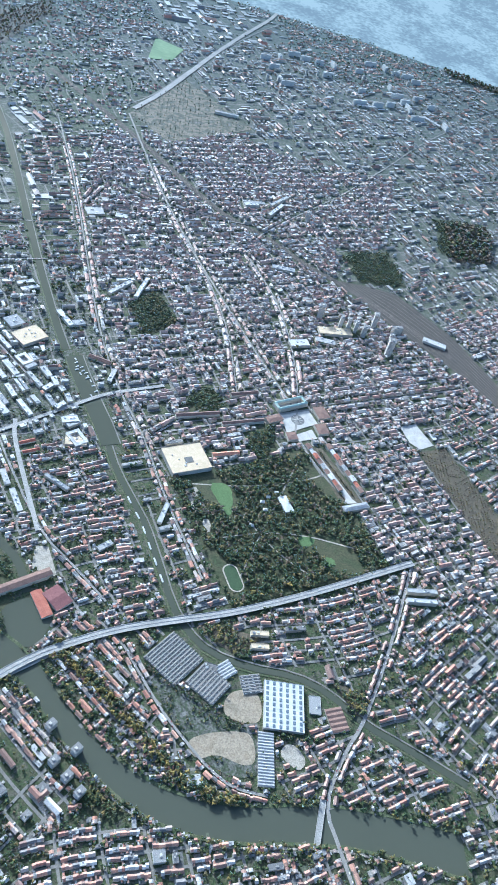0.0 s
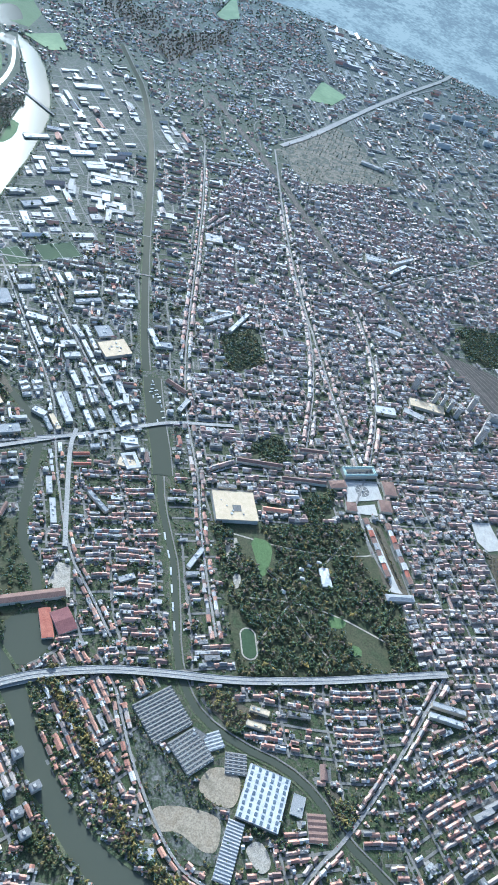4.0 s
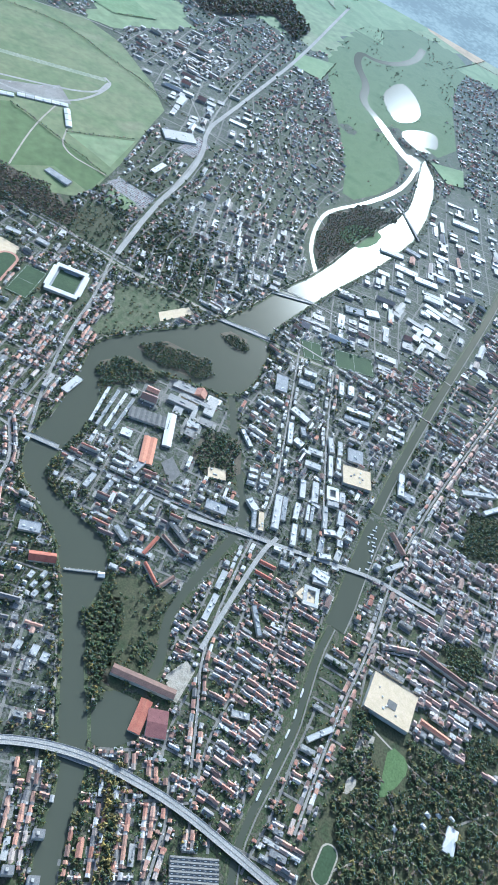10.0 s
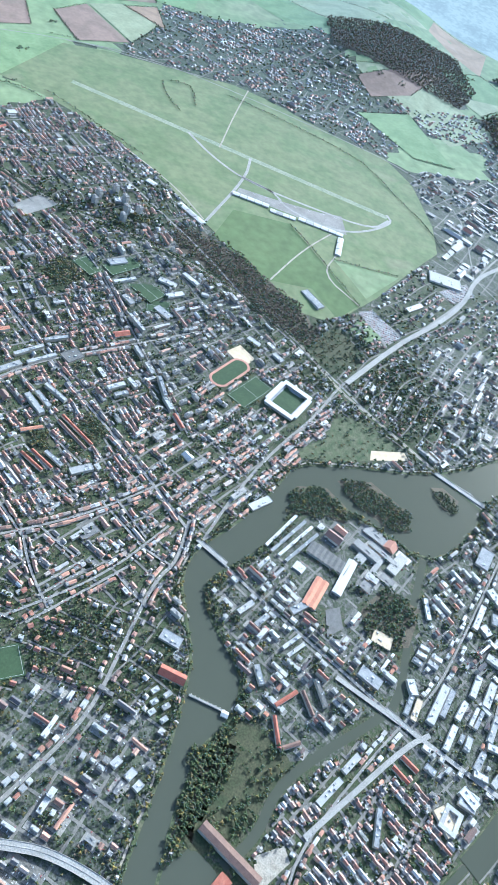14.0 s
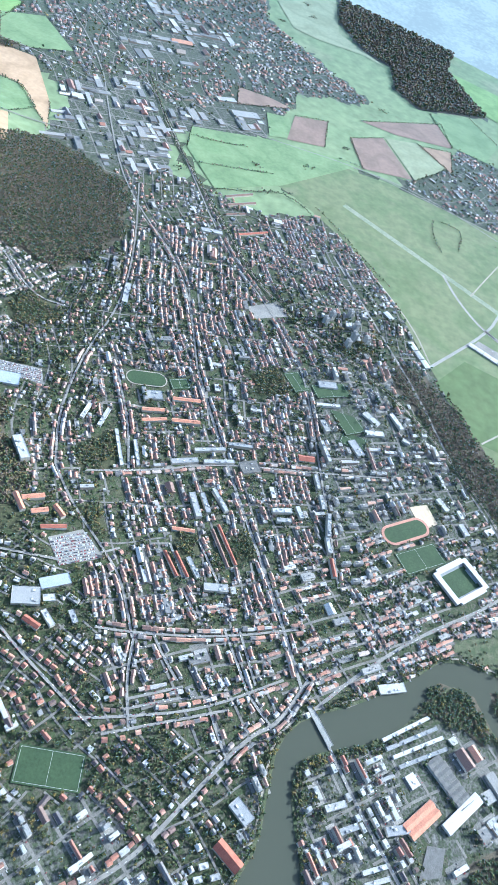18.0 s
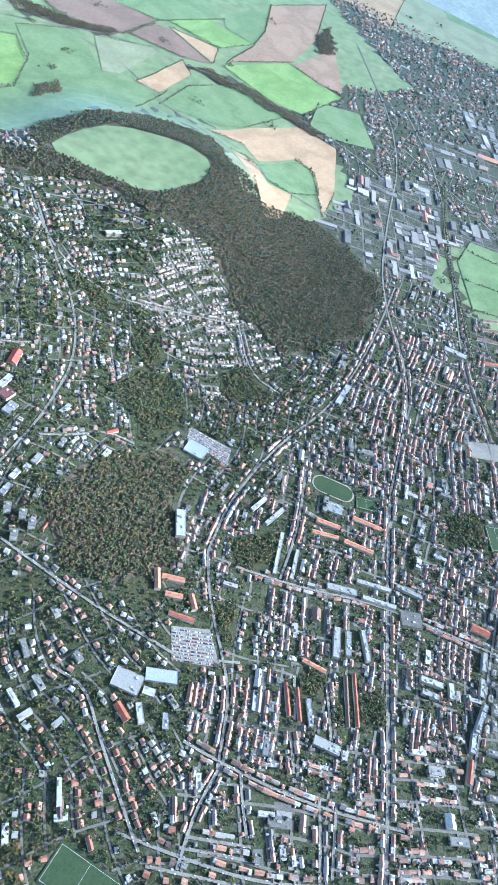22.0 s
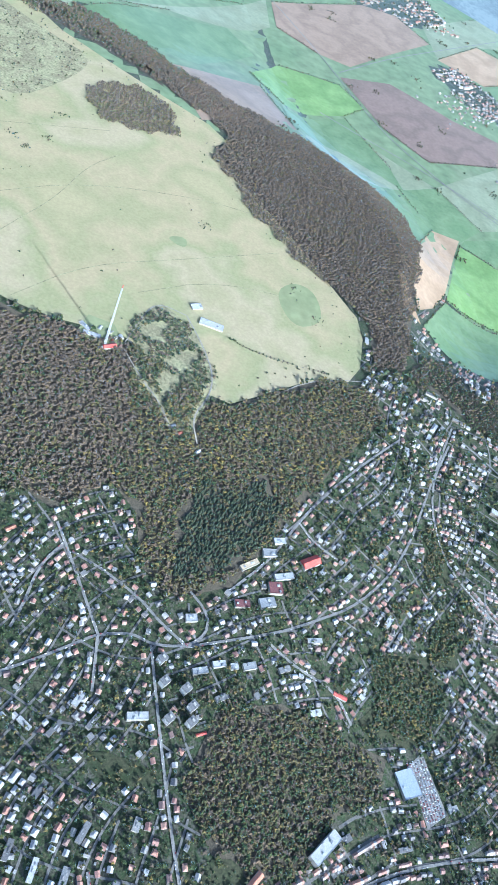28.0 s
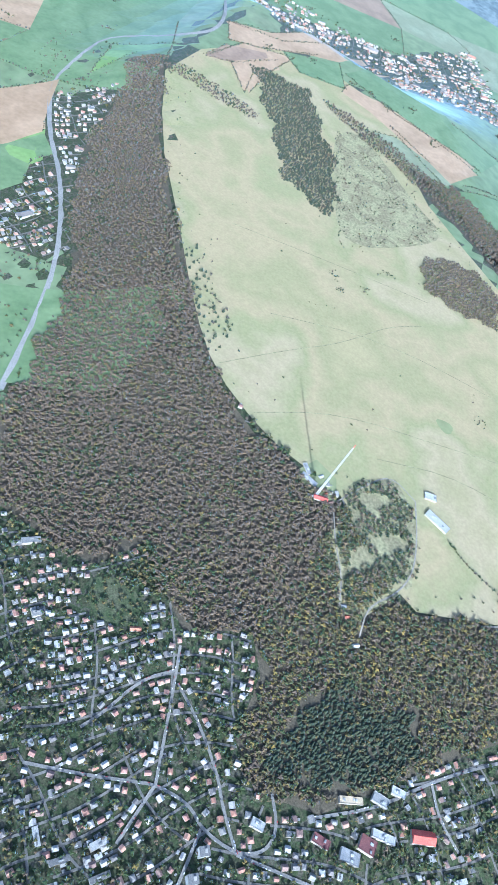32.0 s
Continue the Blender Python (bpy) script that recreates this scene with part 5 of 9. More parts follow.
SEEDS += [
    (1750, 650, -55, "terrace"), (1900, 450, -55, "terrace"), (1850, 900, 23, "terrace"), (2200, 800, 23, "terrace"), (2250, 580, 23, "block"), (2500, 850, 20, "terrace"), (2600, 600, 20, "block"), (2450, 1300, 20, "terrace"), (2800, 900, 20, "terrace"),
    (1600, 950, 113, "terrace"), (1450, 950, 30, "terrace"), (1300, 1000, 40, "villa"), (1700, 1080, 25, "terrace"), (2000, 1200, 23, "terrace"), (1250, 1250, 60, "villa"), (1050, 1150, 45, "block"), (1000, 1400, 60, "villa"),
]
SEEDS += [
    (1500, 1350, 70, "villa"), (1400, 1650, 60, "villa"), (1650, 1450, 75, "villa"), (1500, 1850, 60, "villa"), (1850, 1250, 30, "villa"), (2100, 1400, 20, "terrace"), (1400, 2150, 30, "villa"), (1000, 2000, 60, "villa"), (1150, 1700, 60, "villa"),
    (1850, 1900, 20, "villa"), (2150, 2100, 45, "villa"), (2300, 2450, 50, "villa"), (2640, 1960, -25, "rows"), (2440, 1970, 30, "villa"), (2550, 2250, -20, "villa"), (2300, 1900, 40, "villa"), (2250, 1550, 20, "villa"), (2600, 1500, 15, "villa"), (2650, 1800, -30, "rows"),
]
SEEDS += [
    (2950, 1200, 15, "terrace"), (3250, 1150, 15, "terrace"), (3500, 1300, 15, "villa"), (3300, 850, 20, "terrace"), (3100, 700, 25, "villa"), (3900, 1650, 30, "indus"), (4200, 1750, 25, "indus"), (4600, 1500, 30, "villa"), (4700, 2200, 25, "villa"), (5100, 1900, 25, "villa"), (4900, 1200, 30, "villa"), (4400, 2050, 25, "villa"),
    (2250, -300, -55, "villa"), (2500, -600, -55, "villa"), (2150, -650, -50, "block"), (2350, -950, -55, "villa"), (2900, -1150, 40, "indus"), (2600, -1400, -50, "villa"), (2300, -1500, 10, "villa"), (3000, -1600, 30, "villa"), (3400, -1500, 30, "block"), (2800, -1900, 30, "villa"), (2700, -250, -30, "indus"),
]
SEEDS += [
    (4700, -500, 40, "villa"), (4500, -900, 40, "villa"), (4200, -1300, 30, "villa"), (3900, -1500, 20, "field"), (4600, -1600, 20, "field"), (3700, -1900, 20, "villa"), (4000, -2600, 20, "field"), (5000, 300, 30, "field"), (4800, 700, 20, "field"),
    (3900, 1250, 20, "field"), (4300, 900, 20, "field"), (3900, 2250, 30, "field"), (3700, 3000, 30, "field"), (3300, 3500, 30, "field"), (4300, 2900, 20, "field"), (4500, 3600, 10, "field"), (3000, 4200, 40, "field"), (3600, 4400, 30, "field"), (2400, 4600, 40, "field"), (2000, 5200, 40, "field"), (2900, 5200, 35, "field"),
]
SEEDS += [
    (-2200, -3300, 30, "villa"), (-1300, -3300, 30, "block"), (-600, -4000, 30, "villa"), (400, -4200, 20, "indus"), (1300, -3900, 30, "villa"), (2300, -4200, 30, "villa"), (-2000, -2000, 40, "villa"), (-2300, -900, 40, "villa"), (-300, -4800, 20, "villa"), (3000, -4700, 30, "field"),
    (4700, -3300, 20, "field"), (5600, -400, 20, "field"), (5700, 700, 20, "field"), (5600, 1600, 25, "villa"), (5900, 2300, 25, "villa"), (5300, 2700, 20, "field"), (5300, 3600, 20, "field"), (4600, 4700, 20, "field"), (4100, 5600, 20, "field"), (3000, 6300, 20, "field"), (1900, 6500, 20, "field"), (600, 6400, 30, "field"), (5500, -2600, 20, "field"),
]
SEEDS += [
    (2700, 3050, 60, "villa"), (1300, 5500, 30, "field"), (-300, 4900, 30, "field"), (-600, 4000, 50, "field"), (100, 3300, 55, "villa"), (300, 2700, 60, "field"), (3600, 5000, 30, "field"), (4300, 4300, 30, "field"), (200, 2000, 30, "villa"), (-600, 2400, 30, "field"), (-700, 1600, 20, "villa"), (2400, 5800, 30, "field"),
    (700, 5900, 30, "villa"), (1150, 6150, 30, "villa"), (3950, 5500, 30, "villa"), (3550, 6330, 30, "villa"), (3500, 5300, 0, "field"), (4400, 5100, 0, "field"), (4500, 5900, 0, "field"), (3650, 5950, 0, "field"), (4200, -1650, 40, "villa"), (4250, -850, 40, "villa"), (3500, -1900, 30, "villa"), (5600, 800, 40, "villa"), (5300, 1150, 40, "villa"), (4750, -150, 40, "villa"),
]
SEEDS += [
    (5000, 1750, 30, "indus"), (5500, 1600, 30, "indus"), (4480, 1200, 30, "indus"), (7000, 2500, 0, "field"), (7500, 500, 0, "field"), (6800, 3800, 0, "field"), (8800, 1000, 0, "field"), (5500, 5200, 0, "field"), (4600, 6600, 0, "field"), (2200, 7300, 0, "field"),
    (500, 7600, 0, "field"), (7000, -2000, 0, "field"), (6000, -3800, 0, "field"), (8500, -1500, 0, "field"), (6500, -600, 0, "field"), (3800, -5600, 0, "field"), (2600, -6000, 30, "villa"), (1600, -5000, 30, "villa"), (300, -6000, 30, "villa"), (-1000, -6800, 0, "field"), (-3000, -5500, 0, "field"), (600, -7500, 0, "field"),
]
# the older quarters south of the park are built as closely as the centre
SEEDS = [(x, y, deg, "old" if how == "terrace" and x < 900 and -2000 < y < 100 else how) for x, y, deg, how in SEEDS]
S = np.array([s[:2] for s in SEEDS], float)
MANNER = {  # street spacing, cross street, house width, depth, height, set-back, gap, share built
    "old": (46, 76, 8.5, 12.5, 9, 9.4, 0.2, 0.98), "terrace": (42, 110, 6.5, 8.4, 6, 8.0, 0.3, 0.97), "villa": (46, 120, 12.5, 10.2, 5.0, 11.6, 5.5, 0.9),
    "rows": (36, 110, 6.0, 7.5, 4.5, 8.6, 0.6, 0.85), "block": (47, 130, 19, 10, 10, 11.5, 4.0, 0.86), "indus": (70, 150, 44, 26, 7, 19.5, 4, 0.95),
}


def owner(X, Y):
    best, who = np.full(X.shape, 1e18), np.zeros(X.shape, int)
    for k, (sx, sy) in enumerate(S):
        d = (X - sx) ** 2 + (Y - sy) ** 2
        hit = d < best
        best[hit], who[hit] = d[hit], k
    return who


def clear(X, Y, yaw, w, d):
    """Whether footprints lie on free ground."""
    c, s = np.cos(yaw), np.sin(yaw)
    ok = taken(X, Y) == 0
    for a, b in ((-0.5, -0.5), (0.5, -0.5), (0.5, 0.5), (-0.5, 0.5)):
        ok &= taken(X + a * w * c - b * d * s, Y + a * w * s + b * d * c) == 0
    return ok


LOTS, LANES, GREEN = [], [], []


def lay_out(k, seed):
    sx, sy, deg, manner = seed
    if manner == "field":
        return
    step, cross, w, d, h, back, gap, share = MANNER[manner]
    if math.hypot(sx - 1150, sy - 1300) > 3300:  # broader strokes far off
        step, cross, w, d, back, gap = (1.3 * v for v in (step, cross, w, d, back, gap))
    a = radians(deg)
    ca, sa_ = math.cos(a), math.sin(a)
    R = 640 if math.hypot(sx - 1150, sy - 1300) < 3300 else 950
    amp = {"villa": 34, "rows": 22, "terrace": 13, "old": 6}.get(manner, 5)
    ph = RNG.uniform(0, 6.28, 4)

    def place(u, v):
        """From street coordinates to the plan, gently warped so that no street is quite straight."""
        uu = u + amp * 0.7 * np.sin(v / 120 + ph[0]) + amp * 0.3 * np.sin(v / 47 + ph[1])
        vv = v + amp * np.sin(u / 170 + ph[2]) + amp * 0.4 * np.sin(u / 71 + ph[3])
        return sx + uu * ca - vv * sa_, sy + uu * sa_ + vv * ca

    def heading(u, v):
        (xa, ya), (xb, yb) = place(u, v), place(u + 2, v)
        return np.arctan2(yb - ya, xb - xa)

    vs = np.cumsum(step * RNG.uniform(0.75, 1.55, int(2.4 * R / step))) - 1.15 * R
    crossings = np.cumsum(cross * RNG.uniform(0.6, 1.4, int(2.4 * R / cross) + 1)) - 1.15 * R
    joined = manner in ("terrace", "old")
    per = RNG.choice((1, 1, 1, 2, 2, 3), int(2.4 * R / w)) if joined else np.ones(int(2.4 * R / (w + gap)))
    wide_ = per * w
    ends = np.cumsum(wide_ + gap)
    U, V = np.meshgrid(ends - wide_ / 2 - 1.1 * R, vs)
    U = U + RNG.uniform(-20, 20, len(vs))[:, None]
    WIDE = np.tile(wide_ / w, (len(vs), 1))
    lot_kind = RNG.random((len(crossings) + 2, len(vs) + 2))

    def block_of(u, v):
        return lot_kind[np.searchsorted(crossings, u), np.searchsorted(vs, v)]

    special = {"old": 0.14, "terrace": 0.22, "villa": 0.08, "rows": 0.0, "block": 0.12, "indus": 0.05}[manner]

    def off_line(v, lines):
        return np.abs(np.asarray(v)[..., None] - lines).min(-1)

    def density(x, y):
        wave = np.sin(x / 83 + ph[0]) * np.sin(y / 67 + ph[1]) + 0.5 * np.sin(x / 37 + y / 51 + ph[2])
        return np.clip(0.72 + 0.42 * wave, 0.15, 1) if manner == "villa" else np.clip((0.95 if manner == "old" else 0.9 if manner == "terrace" else 0.8) + 0.26 * wave, 0.3, 1)

    sets = []
    for side in (-1, 1):
        u = U + RNG.normal(0, gap * 0.12 + 0.01, U.shape)
        v = V + side * (back + RNG.normal(0, 0.6 + gap * 0.5, U.shape))
        x, y = place(u, v)
        yaw = heading(u, v)
        if manner in ("villa", "block", "indus"):
            yaw = yaw + np.where(RNG.random(x.shape) < 0.35, np.pi / 2, 0) + RNG.normal(0, 0.08 if manner == "villa" else 0.02, x.shape)
        kind_ = block_of(u, v)
        keep = (off_line(u, crossings) > 4 + WIDE * w * 0.5) & (RNG.random(x.shape) < share * density(x, y) * 1.12) & (kind_ > special) & ((kind_ < 0.93) | (RNG.random(x.shape) < 0.3))
        sets.append((x[keep], y[keep], yaw[keep], WIDE[keep]))
    # terraces along the cross streets
    if manner in ("terrace", "old"):
        for uc in crossings:
            for side in (-1, 1):
                v = np.arange(-R, R, w + gap)
                u = np.full(v.shape, uc + side * back)
                x, y = place(u, v)
                keep = (off_line(v, vs) > back + d * 0.5 + w * 0.5) & (RNG.random(v.shape) < share * density(x, y)) & (block_of(u, v) > special)
                sets.append((x[keep], y[keep], heading(u, v)[keep] + np.pi / 2, np.ones(keep.sum())))
    # back buildings in the courts
    if manner == "old":
        x, y = place(U + 3, V + step / 2 + RNG.normal(0, 2, U.shape))
        keep = RNG.random(x.shape) < 0.8
        sets.append((x[keep], y[keep], np.full(keep.sum(), a) + np.where(RNG.random(keep.sum()) < 0.5, 0, np.pi / 2), np.ones(keep.sum())))
    # larger buildings, alone or in pairs, that take a whole block
    big_ = []
    for i in range(len(crossings) - 1):
        for j in range(len(vs) - 1):
            if lot_kind[i + 1, j + 1] < special:
                lu, lv = crossings[i + 1] - crossings[i] - 14, vs[j + 1] - vs[j] - 12
                for n_ in range(RNG.integers(1, 4)):
                    turn_ = RNG.random() < 0.35
                    l_ = min(lu * RNG.uniform(0.25, 0.6), 60) if not turn_ else lv * RNG.uniform(0.6, 0.95)
                    big_.append(((crossings[i] + crossings[i + 1]) / 2 + lu * RNG.uniform(-0.35, 0.35), (vs[j] + vs[j + 1]) / 2 + lv * RNG.uniform(-0.25, 0.25), turn_, l_, RNG.uniform(9, 16 if RNG.random() < 0.7 else 26)))
    big_ = np.array(big_).reshape(-1, 5)
    mids = (vs[1:] + vs[:-1]) / 2
    roomy = mids[np.diff(vs) > 2 * back + d + 13]
    extra = 0
    if manner in ("terrace", "villa", "old") and len(roomy):
        u, v = np.meshgrid(np.arange(-R, R, 95.0), roomy)
        u = u + RNG.uniform(-30, 30, u.shape)
        keep = RNG.random(u.shape) < 0.45
        x, y = place(u[keep], v[keep])
        sets.append((x, y, heading(u[keep], v[keep]), np.ones(len(x))))
        extra = keep.sum()
    nb_ = len(big_)
    if nb_:
        x, y = place(big_[:, 0], big_[:, 1])
        sets.insert(0, (x, y, heading(big_[:, 0], big_[:, 1]) + np.where(big_[:, 2] > 0.5, np.pi / 2, 0), np.ones(nb_)))
    x, y, yaw, times_ = (np.concatenate(c) for c in zip(*sets))
    n = len(x)
    ww, dd = w * times_ * (RNG.uniform(0.96, 1.0, n) if joined else RNG.uniform(0.85, 1.12, n)), d * RNG.uniform(0.85, 1.15, n)
    hh = h * RNG.uniform(0.75, 1.25, n)
    if manner in ("block", "indus"):
        ww, dd = ww * np.where(RNG.random(n) < 0.25, RNG.uniform(1.6, 2.3, n), RNG.uniform(0.45, 1.2, n)), dd * RNG.uniform(0.65, 1.2, n)
        hh = hh * RNG.uniform(0.6, 1.5, n)
    if extra:
        ww[-extra:], dd[-extra:], hh[-extra:] = RNG.uniform(18, 42, extra), RNG.uniform(10, 14, extra), RNG.uniform(4, 11, extra)
    if nb_:
        ww[:nb_], dd[:nb_], hh[:nb_] = big_[:, 3], big_[:, 4], RNG.uniform(5, 13, nb_)
    ok = (owner(x, y) == k) & clear(x, y, yaw, ww, dd) & (np.hypot(x - MID[0], y - MID[1]) < 6300)
    far_off = math.hypot(sx - 1150, sy - 1300) > 3300
    flat = RNG.random(n) < (0.25 if far_off and manner == "block" else 0) + {"old": 0.25, "terrace": 0.14, "villa": 0.14, "rows": 0.0, "block": 0.55, "indus": 0.82}[manner]
    if extra:
        flat[-extra:] = RNG.random(extra) < 0.75
    flat[:nb_] = RNG.random(nb_) < 0.68
    LOTS.append(np.c_[x, y, yaw, ww, dd, hh, flat, np.full(n, ("old", "terrace", "villa", "rows", "block", "indus").index(manner))][ok])
    # lanes in short pieces
    bit = 20.0 if R < 700 else 38.0
    for lane in range(2):
        if lane == 0:
            u, v = np.meshgrid(np.arange(-R, R, bit), vs)
            u2, v2 = u + bit, v
        else:
            u, v = np.meshgrid(crossings, np.arange(-R, R, bit))
            u2, v2 = u, v + bit
        (xa, ya), (xb, yb) = place(u.ravel(), v.ravel()), place(u2.ravel(), v2.ravel())
        t0, t1 = taken(xa, ya), taken(xb, yb)
        ok = (owner((xa + xb) / 2, (ya + yb) / 2) == k) & np.isin(t0, (0, 2, 7)) & np.isin(t1, (0, 2, 7))
        wide = 6.5 if manner != "villa" else 5.0
        LANES.append(np.c_[xa, ya, xb, yb, np.full(len(xa), wide), np.full(len(xa), 1.0 + 0.3 * lane + 0.25 * (k % 10) / 10)][ok])
    # garden trees between the rows
    n = int((2 * R) ** 2 / {"old": 420, "terrace": 95, "villa": 42, "rows": 95, "block": 80, "indus": 80}[manner])
    u, v = RNG.uniform(-R, R, n), RNG.uniform(-R, R, n)
    vv = off_line(v, vs)
    x, y = place(u, v)
    ok = (vv > (3.5 if manner == "villa" else back * 0.55)) & (owner(x, y) == k) & (taken(x, y) == 0)
    if manner == "villa":
        ok &= RNG.random(n) < 1.35 - density(x, y)
    else:
        ok &= vv > back + d * 0.5
    GREEN.append(np.c_[x, y][ok])


LANDMARK_CLAIMS = []


# ---- landmark buildings ----
def quad_frame(q):
    """Middle, length, width and heading of a four-cornered plan."""
    q = np.array(q, float)
    a, b = (q[1] - q[0] + q[2] - q[3]) / 2, (q[3] - q[0] + q[2] - q[1]) / 2
    return q.mean(0), np.linalg.norm(a), np.linalg.norm(b), math.atan2(a[1], a[0])


def gable_bm(w, d, rise, z, over=0.5):
    """A ridged roof, ridge along x, with closed gables."""
    bm = bmesh.new()
    a, b = w / 2 + over, d / 2 + over
    v = [bm.verts.new(p) for p in ((-a, -b, z), (a, -b, z), (a, b, z), (-a, b, z), (-a, 0, z + rise), (a, 0, z + rise))]
    for f in ((0, 1, 5, 4), (2, 3, 4, 5), (1, 2, 5), (3, 0, 4), (3, 2, 1, 0)):
        bm.faces.new([v[k] for k in f])
    return bm


def hip_bm(w, d, rise, z, over=0.5):
    bm = bmesh.new()
    a, b = w / 2 + over, d / 2 + over
    r = max(0.2, a - b)
    v = [bm.verts.new(p) for p in ((-a, -b, z), (a, -b, z), (a, b, z), (-a, b, z), (-r, 0, z + rise), (r, 0, z + rise))]
    for f in ((0, 1, 5, 4), (2, 3, 4, 5), (1, 2, 5), (3, 0, 4), (3, 2, 1, 0)):
        bm.faces.new([v[k] for k in f])
    return bm


def moved(bm, x=0.0, y=0.0, z=0.0, turn=0.0):
    bmesh.ops.transform(bm, verts=bm.verts, matrix=pose(x, y, z, 0, 0, turn))
    return bm


def stand(name, mid, deg, label, category, group=""):
    ob = new(name)
    ob.matrix_world = pose(mid[0], mid[1], lift(*mid) + 0.3, 0, 0, deg)
    return tagged(ob, label, category, group)


def claim_quad(mid, L, Wd, a, pad=3.0):
    c, s = math.cos(a), math.sin(a)
    claim([(mid[0] + u * (L / 2 + pad) * c - v * (Wd / 2 + pad) * s, mid[1] + u * (L / 2 + pad) * s + v * (Wd / 2 + pad) * c) for u, v in ((-1, -1), (1, -1), (1, 1), (-1, 1))], 3)


def parapet(ob, L, Wd, z, mat, t=0.5, h=0.8):
    for x, y, a, b in ((0, Wd / 2 - t / 2, L, t), (0, -Wd / 2 + t / 2, L, t), (L / 2 - t / 2, 0, t, Wd - 2 * t), (-L / 2 + t / 2, 0, t, Wd - 2 * t)):
        part("parapet", moved(box_bm(a, b, h, z), x, y), mat, ob)


def flat_hall(q, h, mat, label, name="hall", boxes=3, strips=0, walls="concrete"):
    """A flat-roofed hall with parapets, roof boxes or rooflight strips."""
    mid, L, Wd, a = quad_frame(q)
    claim_quad(mid, L, Wd, a)
    ob = stand(name, mid, math.degrees(a), label, "building")
    part("wall", box_bm(L - 0.4, Wd - 0.4, h, -2), M[walls], ob)
    top = part("roof", box_bm(L, Wd, 0.5, h - 2), M[mat], ob)
    parapet(top, L, Wd, h - 1.5, M[mat])
    r = random.Random(int(mid[0] * 7 + mid[1]))
    for k in range(boxes):
        part("roof_unit", moved(box_bm(r.uniform(3, 7), r.uniform(3, 6), r.uniform(1.5, 3), h - 1.5), r.uniform(-L, L) * 0.36, r.uniform(-Wd, Wd) * 0.36), M["grey" if k % 2 else "white"], top)
    for k in range(strips):
        part("rooflight", moved(box_bm(L * 0.86, Wd / strips * 0.3, 0.9, h - 1.5), 0, Wd * ((k + 0.5) / strips - 0.5)), M["glass"], top)
    return ob


def ridge_hall(q, h, rise, mat, label, name="hall", bays=1, walls="wall_one", hip=False, chimneys=0, lights=0):
    """A hall or house with one or several ridged roofs side by side, ridges along the first side."""
    mid, L, Wd, a = quad_frame(q)
    claim_quad(mid, L, Wd, a)
    ob = stand(name, mid, math.degrees(a), label, "building")
    part("wall", box_bm(L, Wd, h, -2), M[walls], ob)
    tops = []
    for k in range(bays):
        bm = (hip_bm if hip else gable_bm)(L, Wd / bays - 0.1, rise, h - 2, 0.4 if bays == 1 else 0.0)
        tops.append(part("roof", moved(bm, 0, Wd * ((k + 0.5) / bays - 0.5)), M[mat], ob))
    for k in range(bays if lights else 0):
        for i in range(lights):
            part("rooflight", moved(box_bm(L / lights * 0.4, Wd / bays * 0.28, 0.6, h - 2 + rise * 0.3), L * ((i + 0.5) / lights - 0.5), Wd * ((k + 0.5) / bays - 0.5) - Wd / bays * 0.2), M["white"], tops[k])
    for k in range(chimneys):
        part("chimney", moved(box_bm(1.2, 1.8, 2.5, h - 2 + rise * 0.6), L * ((k + 0.5) / chimneys - 0.5), 1.5), M["redroof"], tops[0])
    return ob


def court(q, h, deep, mat, label, name="court_building", pitched=True, rise=4.0):
    """Four wings round a court."""
    mid, L, Wd, a = quad_frame(q)
    claim_quad(mid, L, Wd, a)
    ob = stand(name, mid, math.degrees(a), label, "building")
    for x, y, l, turn in ((0, Wd / 2 - deep / 2, L, 0), (0, -Wd / 2 + deep / 2, L, 0), (L / 2 - deep / 2, 0, Wd - 2 * deep, 90), (-L / 2 + deep / 2, 0, Wd - 2 * deep, 90)):
        part("wing", moved(box_bm(l, deep, h, -2), x, y, 0, turn), M["wall_one"], ob)
        roof = gable_bm(l, deep, rise, h - 2, 0.0) if pitched else box_bm(l, deep, 0.6, h - 2)
        part("roof", moved(roof, x, y, 0, turn), M[mat], ob)
    part("yard", box_bm(L - 2 * deep, Wd - 2 * deep, 0.4, 0.9), M["paving"], ob)
    return ob


def tower_block(x, y, deg, L, Wd, h, mat="roof_flat", label="white concrete apartment tower with a flat roof", group="apartment towers", walls="concrete"):
    claim_quad((x, y), L, Wd, radians(deg))
    ob = stand("apartment_block", (x, y), deg, label, "apartment block", group)
    part("wall", box_bm(L, Wd, h + 2, -2), M[walls], ob)
    top = part("roof", box_bm(L + 0.6, Wd + 0.6, 0.6, h), M[mat], ob)
    part("lift_room", moved(box_bm(L * 0.25, Wd * 0.4, 3, h + 0.6), L * 0.1, 0), M["concrete"], top)
    for f in range(1, int(h / 3), 2 if h > 25 else 1):
        part("balcony_band", box_bm(L + 1.2, Wd * 0.8, 0.5, f * 3), M["white"], ob)
    return ob


# the square, the palace front and the long promenade
SQ = [(56, -32), (-47, -77), (-77, -10), (35, 61)]
claim(SQ, 3)
tagged(drape("pavement_square", SQ, 1.8, 40, M["paving"]), "broad pale paved town square", "square", kind="structure")
ring_bm = bmesh.new()
bmesh.ops.create_circle(ring_bm, cap_ends=True, segments=40, radius=24)
round_bed = new("round_pavement")
round_bed.matrix_world = pose(-6, -12, lift(-6, -12) + 2.0)
disc = part("disc", moved(ring_bm), M["dark"], round_bed)
for k in range(8):
    part("pale_band", moved(box_bm(21, 2.2, 0.25, 0.05), 12.5 * math.cos(k * 0.785), 12.5 * math.sin(k * 0.785), 0, k * 45), M["paving"], disc)
